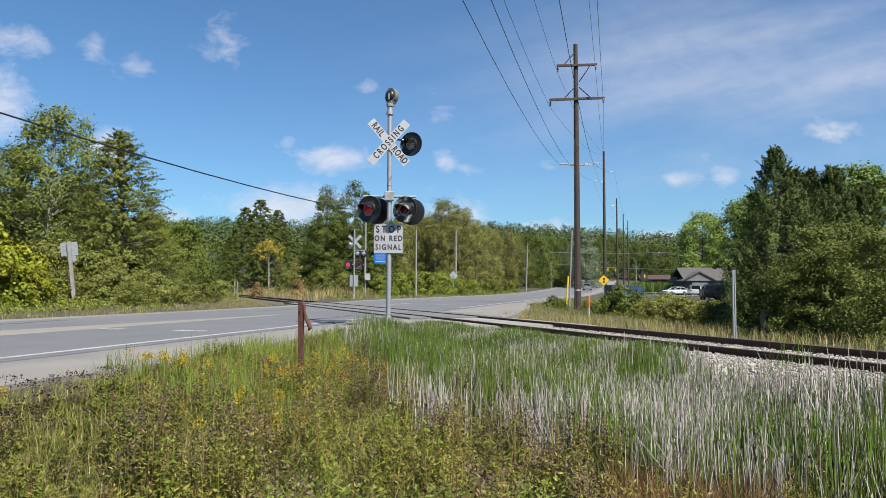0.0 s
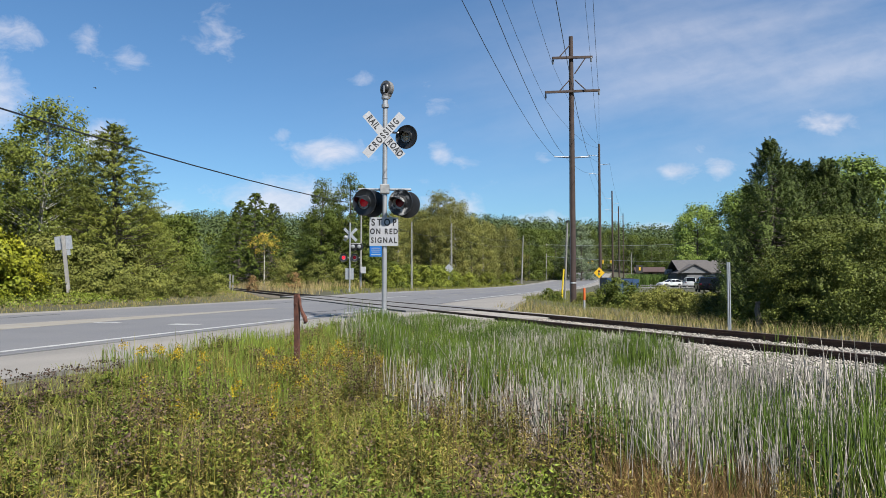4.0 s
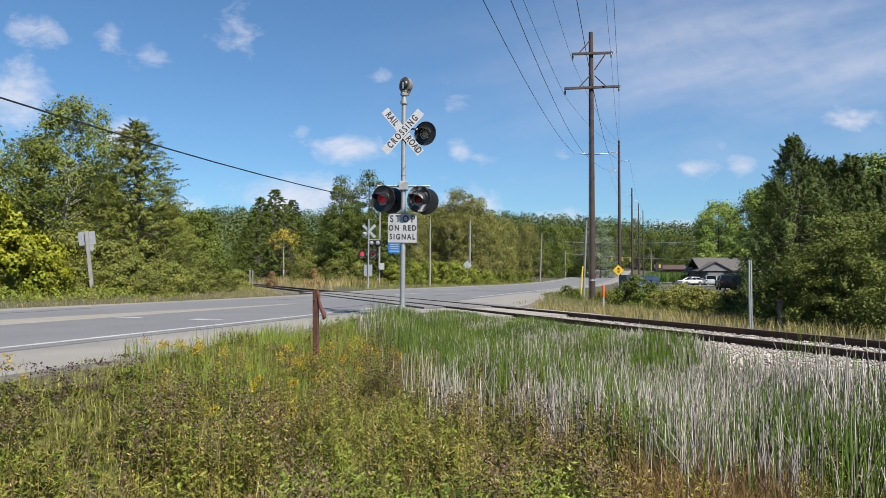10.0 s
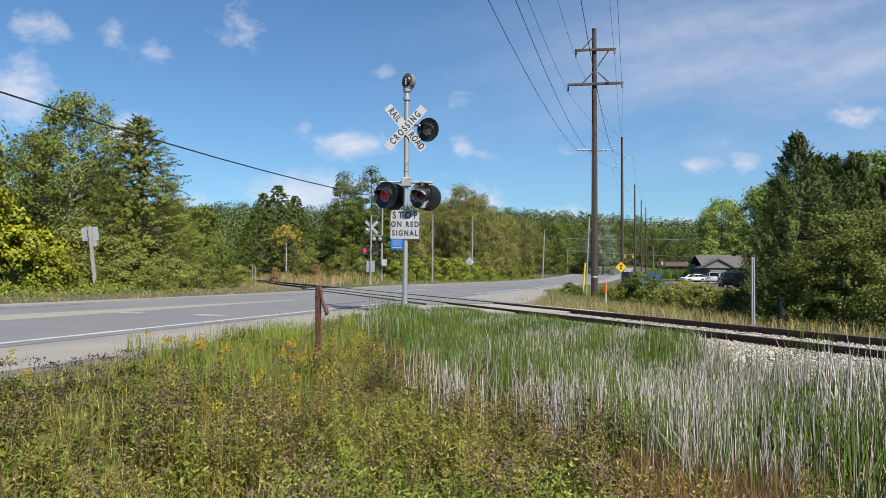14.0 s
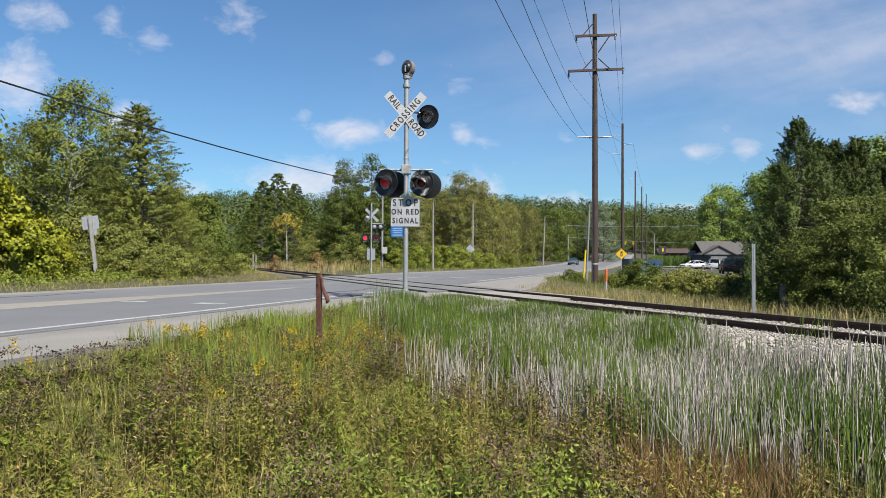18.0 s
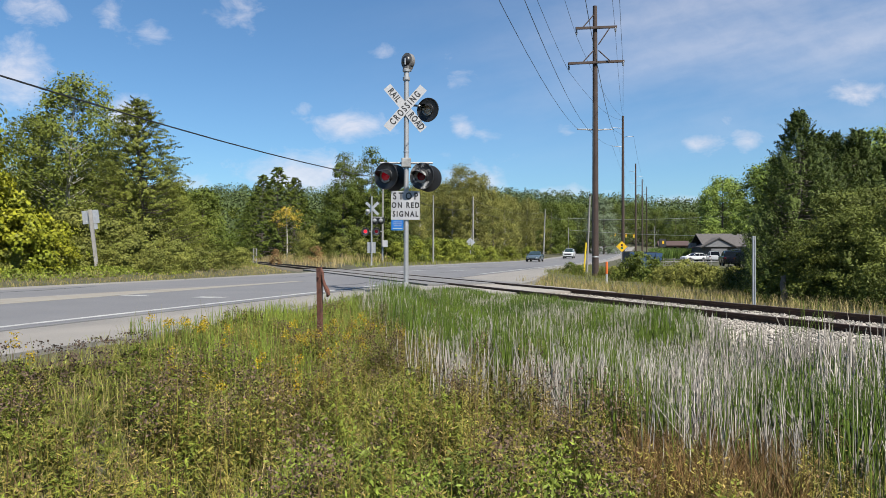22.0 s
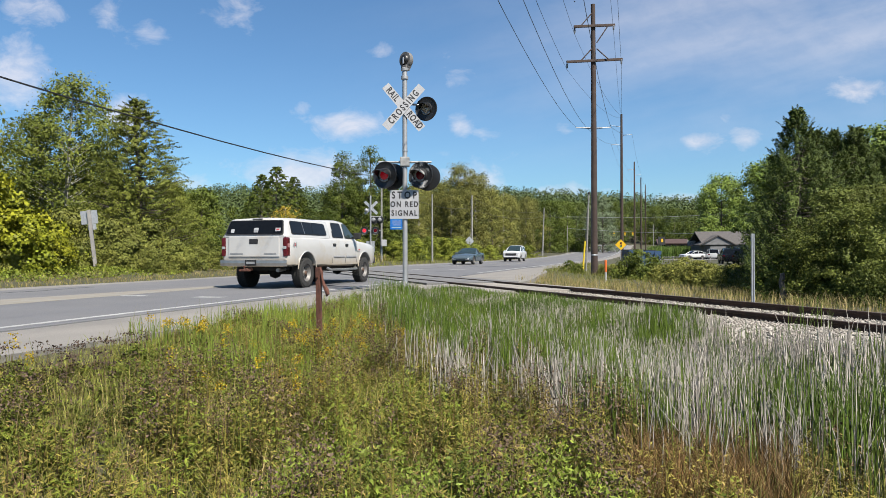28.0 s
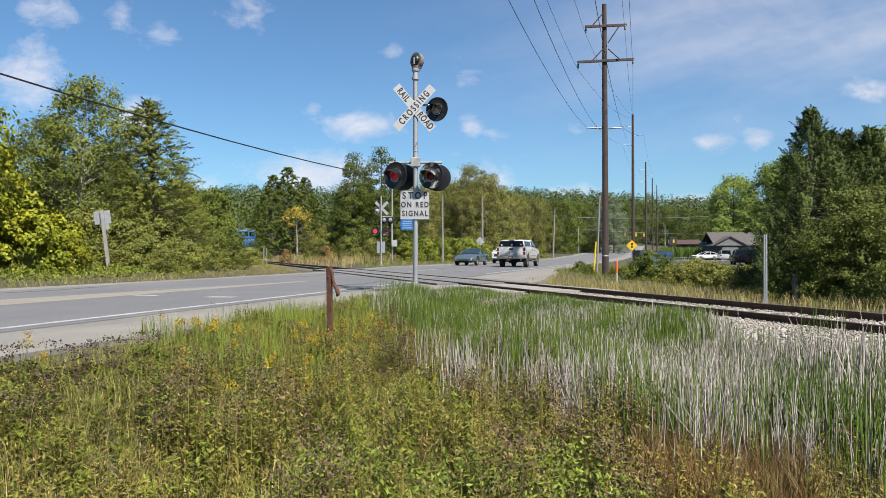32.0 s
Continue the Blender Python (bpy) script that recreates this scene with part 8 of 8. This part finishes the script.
    part("rim", tube(bm, [(0.23 * math.cos(a), -0.28 + 0.23 * math.sin(a), 2.40) for a in np.linspace(0, 6.28, 17)], 0.02, 5), M_ORANGE, t)
    # low rail fence
    f = tagged(empty("rail_fence"), "low grey timber rail fence along the yard", "fence")
    for k in range(16):
        xx, yy = tan(1160) * 95 + k * 2.4, 95.0 - k * 0.35
        bm = bmesh.new()
        part("post", box(bm, xx, yy, level(xx, yy) + 0.35, 0.14, 0.14, 0.9, None, 0.01), M_POLE_GREY, f)
        if k < 15:
            for dz in (0.35, 0.68):
                bm = bmesh.new()
                part("rail", tube(bm, [(xx, yy - 0.09, level(xx, yy) + dz), (xx + 2.4, yy - 0.44, level(xx + 2.4, yy - 0.35) + dz)], 0.06, 6), M_POLE_GREY, f)
    # corn
    g = np.random.default_rng(31)
    x, y = where(1150, 1260, 126, 150, 5200, g)
    V, F = blades(x, y, g.uniform(1.5, 2.4, len(x)), 0.10 + 0 * x, g.uniform(0.05, 0.4, len(x)), g)
    tagged(arrays("tall_corn", V, F, L_CORN), "strip of tall light green corn", "crop", kind="stuff")
    # signal heads over the far junction
    for px, d, z in ((1088, 196, 6.4), (1107, 200, 6.4), (1121, 205, 6.5), (1080, 230, 6.9)):
        xx, yy = tan(px) * d, d
        zz = level(xx, yy)
        t = tagged(empty("traffic_light", pose(xx, yy, zz)), "yellow traffic light hung over the far junction", "traffic light", group="traffic lights over the junction")
        bm = bmesh.new()
        hd = part("housing", box(bm, 0, 0, z - zz, 0.42, 0.3, 1.15, None, 0.04), M_WARN, t)
        for k, mt in ((0.36, M_RED_OFF), (0.0, M_WARN), (-0.36, M_GREEN_LAMP)):
            bm = bmesh.new()
            part("lens", lathe(bm, [(0.14, 0), (0.14, 0.05), (0.0, 0.07)], 12, Matrix.Translation((0, -0.15, z - zz + k)) @ pose(0, 0, 0, 90, 0, 0)), mt, hd)
        bm = bmesh.new()
        part("hanger", tube(bm, [(0, 0, z - zz + 0.57), (0, 0, z - zz + 1.0)], 0.03, 5), M_TRIM, t)
    wire("signal_span", "span wire over the far junction", [((tan(1070) * 200, 200, 8.0), (tan(1150) * 200, 200, 8.0), 0.5)], 0.025, M_CABLE, "cable")
    _, _ = far_pole(1158, 198, 9.0, 0.15, "power poles along the road", False, M_POLE_GREY, "grey utility pole at the far junction")
    # small boxes on the far pole and beside it
    x, y = tan(681) * 58.7, 58.7
    t = tagged(empty("meter_box", pose(x, y, level(x, y))), "small white meter box beside a grey pole", "meter box")
    bm = bmesh.new()
    b = part("case", box(bm, 0, -0.15, 1.62 , 0.42, 0.18, 0.55, None, 0.02), M_WHITE_SIGN, t)
    bm = bmesh.new()
    part("post", box(bm, -0.2, 0.0, 0.9, 0.06, 0.06, 1.9), M_GALV, t)


house()


# ---------------------------------------------------------------- what moves
HEAD = math.degrees(math.atan2(RD.y, RD.x))


def spline(rows, t):
    """Smooth way along the road between (seconds, metres) rows."""
    T, S = [r[0] for r in rows], [r[1] for r in rows]
    D = [(S[min(i + 1, len(S) - 1)] - S[max(i - 1, 0)]) / (T[min(i + 1, len(T) - 1)] - T[max(i - 1, 0)]) for i in range(len(T))]
    i = max(0, min(len(T) - 2, int(np.searchsorted(T, t, "right")) - 1))
    h = T[i + 1] - T[i]
    k = min(1.0, max(0.0, (t - T[i]) / h))
    return ((2 * k ** 3 - 3 * k ** 2 + 1) * S[i] + (k ** 3 - 2 * k ** 2 + k) * h * D[i] + (-2 * k ** 3 + 3 * k ** 2) * S[i + 1] + (k ** 3 - k ** 2) * h * D[i + 1])


def drive(thing, wheels, rows, u, facing, r, back, start):
    """Key a vehicle along its lane, with its wheels turning from start on. back: its origin behind its middle."""
    def at(t):
        s = spline(rows, t)
        p = on_road(s - facing * back, u)
        q = on_road(s - facing * back + facing, u)
        tilt = math.degrees(math.asin(max(-0.3, min(0.3, (q - p).z))))
        return s, Matrix.Translation(p) @ pose(0, 0, 0, 0, 0, HEAD if facing > 0 else HEAD + 180) @ pose(0, 0, 0, 0, -tilt, 0)

    times = [0.0] + [t / 5 for t in range(1, 160)] + [32.0]
    walk(thing, [(t, at(t)[1]) for t in times])
    spin = sorted({0.0, 32.0, *(k / FPS for k in range(int(start * FPS), 32 * FPS + 1))})
    for w in wheels:
        c = w.matrix_basis.translation.copy()
        keyed, total, last = [], 0.0, None
        for t in spin:
            s = at(max(t, start))[0]
            if last is not None:
                total += math.degrees(abs(s - last) / r)
            last = s
            keyed.append((t, Matrix.Translation(c) @ pose(0, 0, 0, 0, total, 0)))
        walk(w, keyed)


def motions():
    drive(truck, truck_wheels, [(0, -88), (6, -68), (12, -46), (18, -24), (21, -13.0), (23, -6.0), (23.8, -2.65), (24.2, -0.85), (24.6, 0.80), (25, 2.28), (25.5, 3.92), (26.5, 6.5), (27.5, 8.75), (28, 10.0), (28.5, 11.7), (29, 14.0),
          (29.5, 16.8), (30, 20.5), (30.4, 24.1), (30.8, 28.0), (31.2, 32.0), (31.6, 36.2), (32, 40.3)], -2.12, 1, 0.405, 0.0, 20.0)
    drive(vert, vert_wheels, [(0, 355), (5, 300), (9, 248.2), (12, 213), (15, 171), (17, 142), (19, 116.3), (20, 103.5), (21, 92.6), (22, 83.0), (23, 74.4), (24, 66.6), (25, 60.0), (26.2, 54.2), (27.5, 50.2), (28.2, 48.9), (29, 47.9), (30, 47.3), (32, 47.0)],
          -7.0, -1, 0.33, 1.36, 16.0)
    drive(suv, suv_wheels, [(0, 372), (6, 322), (11, 276), (14, 244), (17, 201), (19, 165), (20, 149), (21, 134.3), (22, 121.2), (23, 110), (24, 100), (25, 90.9), (26.2, 81.0), (27.5, 72.4), (28, 69.8), (28.5, 67.4), (29, 65.2), (30, 61.9), (31, 60.4), (32, 59.6)],
          -7.0, -1, 0.36, 1.36, 16.0)
    drive(away, away_wheels, [(0, 142), (1, 157), (2, 176), (4, 212), (8, 275), (14, 345), (20, 385), (32, 395)], -1.9, 1, 0.32, 1.36, 0.0)
    turn = math.degrees(math.atan2(-TD.y, -TD.x))
    rows = []
    for t, s in ((0, 370), (8, 302), (16, 233), (24, 165), (30, 114), (31.5, 101.2), (32, 97.0)):
        rows.append((t, Matrix.Translation(on_track(s, 0.7525, RAIL_Z)) @ pose(0, 0, 0, 0, 0, turn)))
    walk(train, rows)
    # the flock swings through the upper right of the sky
    way = ((0, 300, -500), (20, 700, -700), (26, 900, -330), (27.5, 985, -110), (28.0, 1045, -20), (28.4, 1098, 18), (28.7, 1140, 24), (29.0, 1182, 20), (29.4, 1240, 2), (29.8, 1306, -34), (30.5, 1440, -130), (32, 1700, -400))
    for bird, (ox, oy, od) in zip(birds, ((0, 0, 90), (9, 3, 92), (-25, 22, 88), (80, 10, 96), (24, -12, 91), (-16, 6, 94))):
        rows = []
        for i, (t, px, py) in enumerate(way):
            a, b = way[max(i - 1, 0)], way[min(i + 1, len(way) - 1)]
            p = Vector((tan(px + ox) * od, od, 0.9 + (449 - py - oy) / 1230 * od))
            climb = math.degrees(math.atan2(a[2] - b[2], b[1] - a[1]))
            rows.append((t, Matrix.Translation(p) @ pose(0, 0, 0, 0, -climb * 0.6, 0) @ pose(0, 0, 0, 25 * math.sin(ox + t), 0, 0)))
        walk(bird, rows)
    # one bird crosses alone before the flock
    rows = []
    for t, px, py in ((0, -1130, 200), (6.4, 960, 81), (6.8, 1082, 80), (7.0, 1146, 80), (7.2, 1211, 72), (7.4, 1277, 63), (7.6, 1344, 58), (9, 1800, 20), (32, 4000, -600)):
        rows.append((t, Matrix.Translation((tan(px) * 70, 70, 0.9 + (449 - py) / 1230 * 70)) @ pose(0, 0, 0, 12 * math.sin(3 * t), -4, 0)))
    walk(birds[6], rows)


motions()
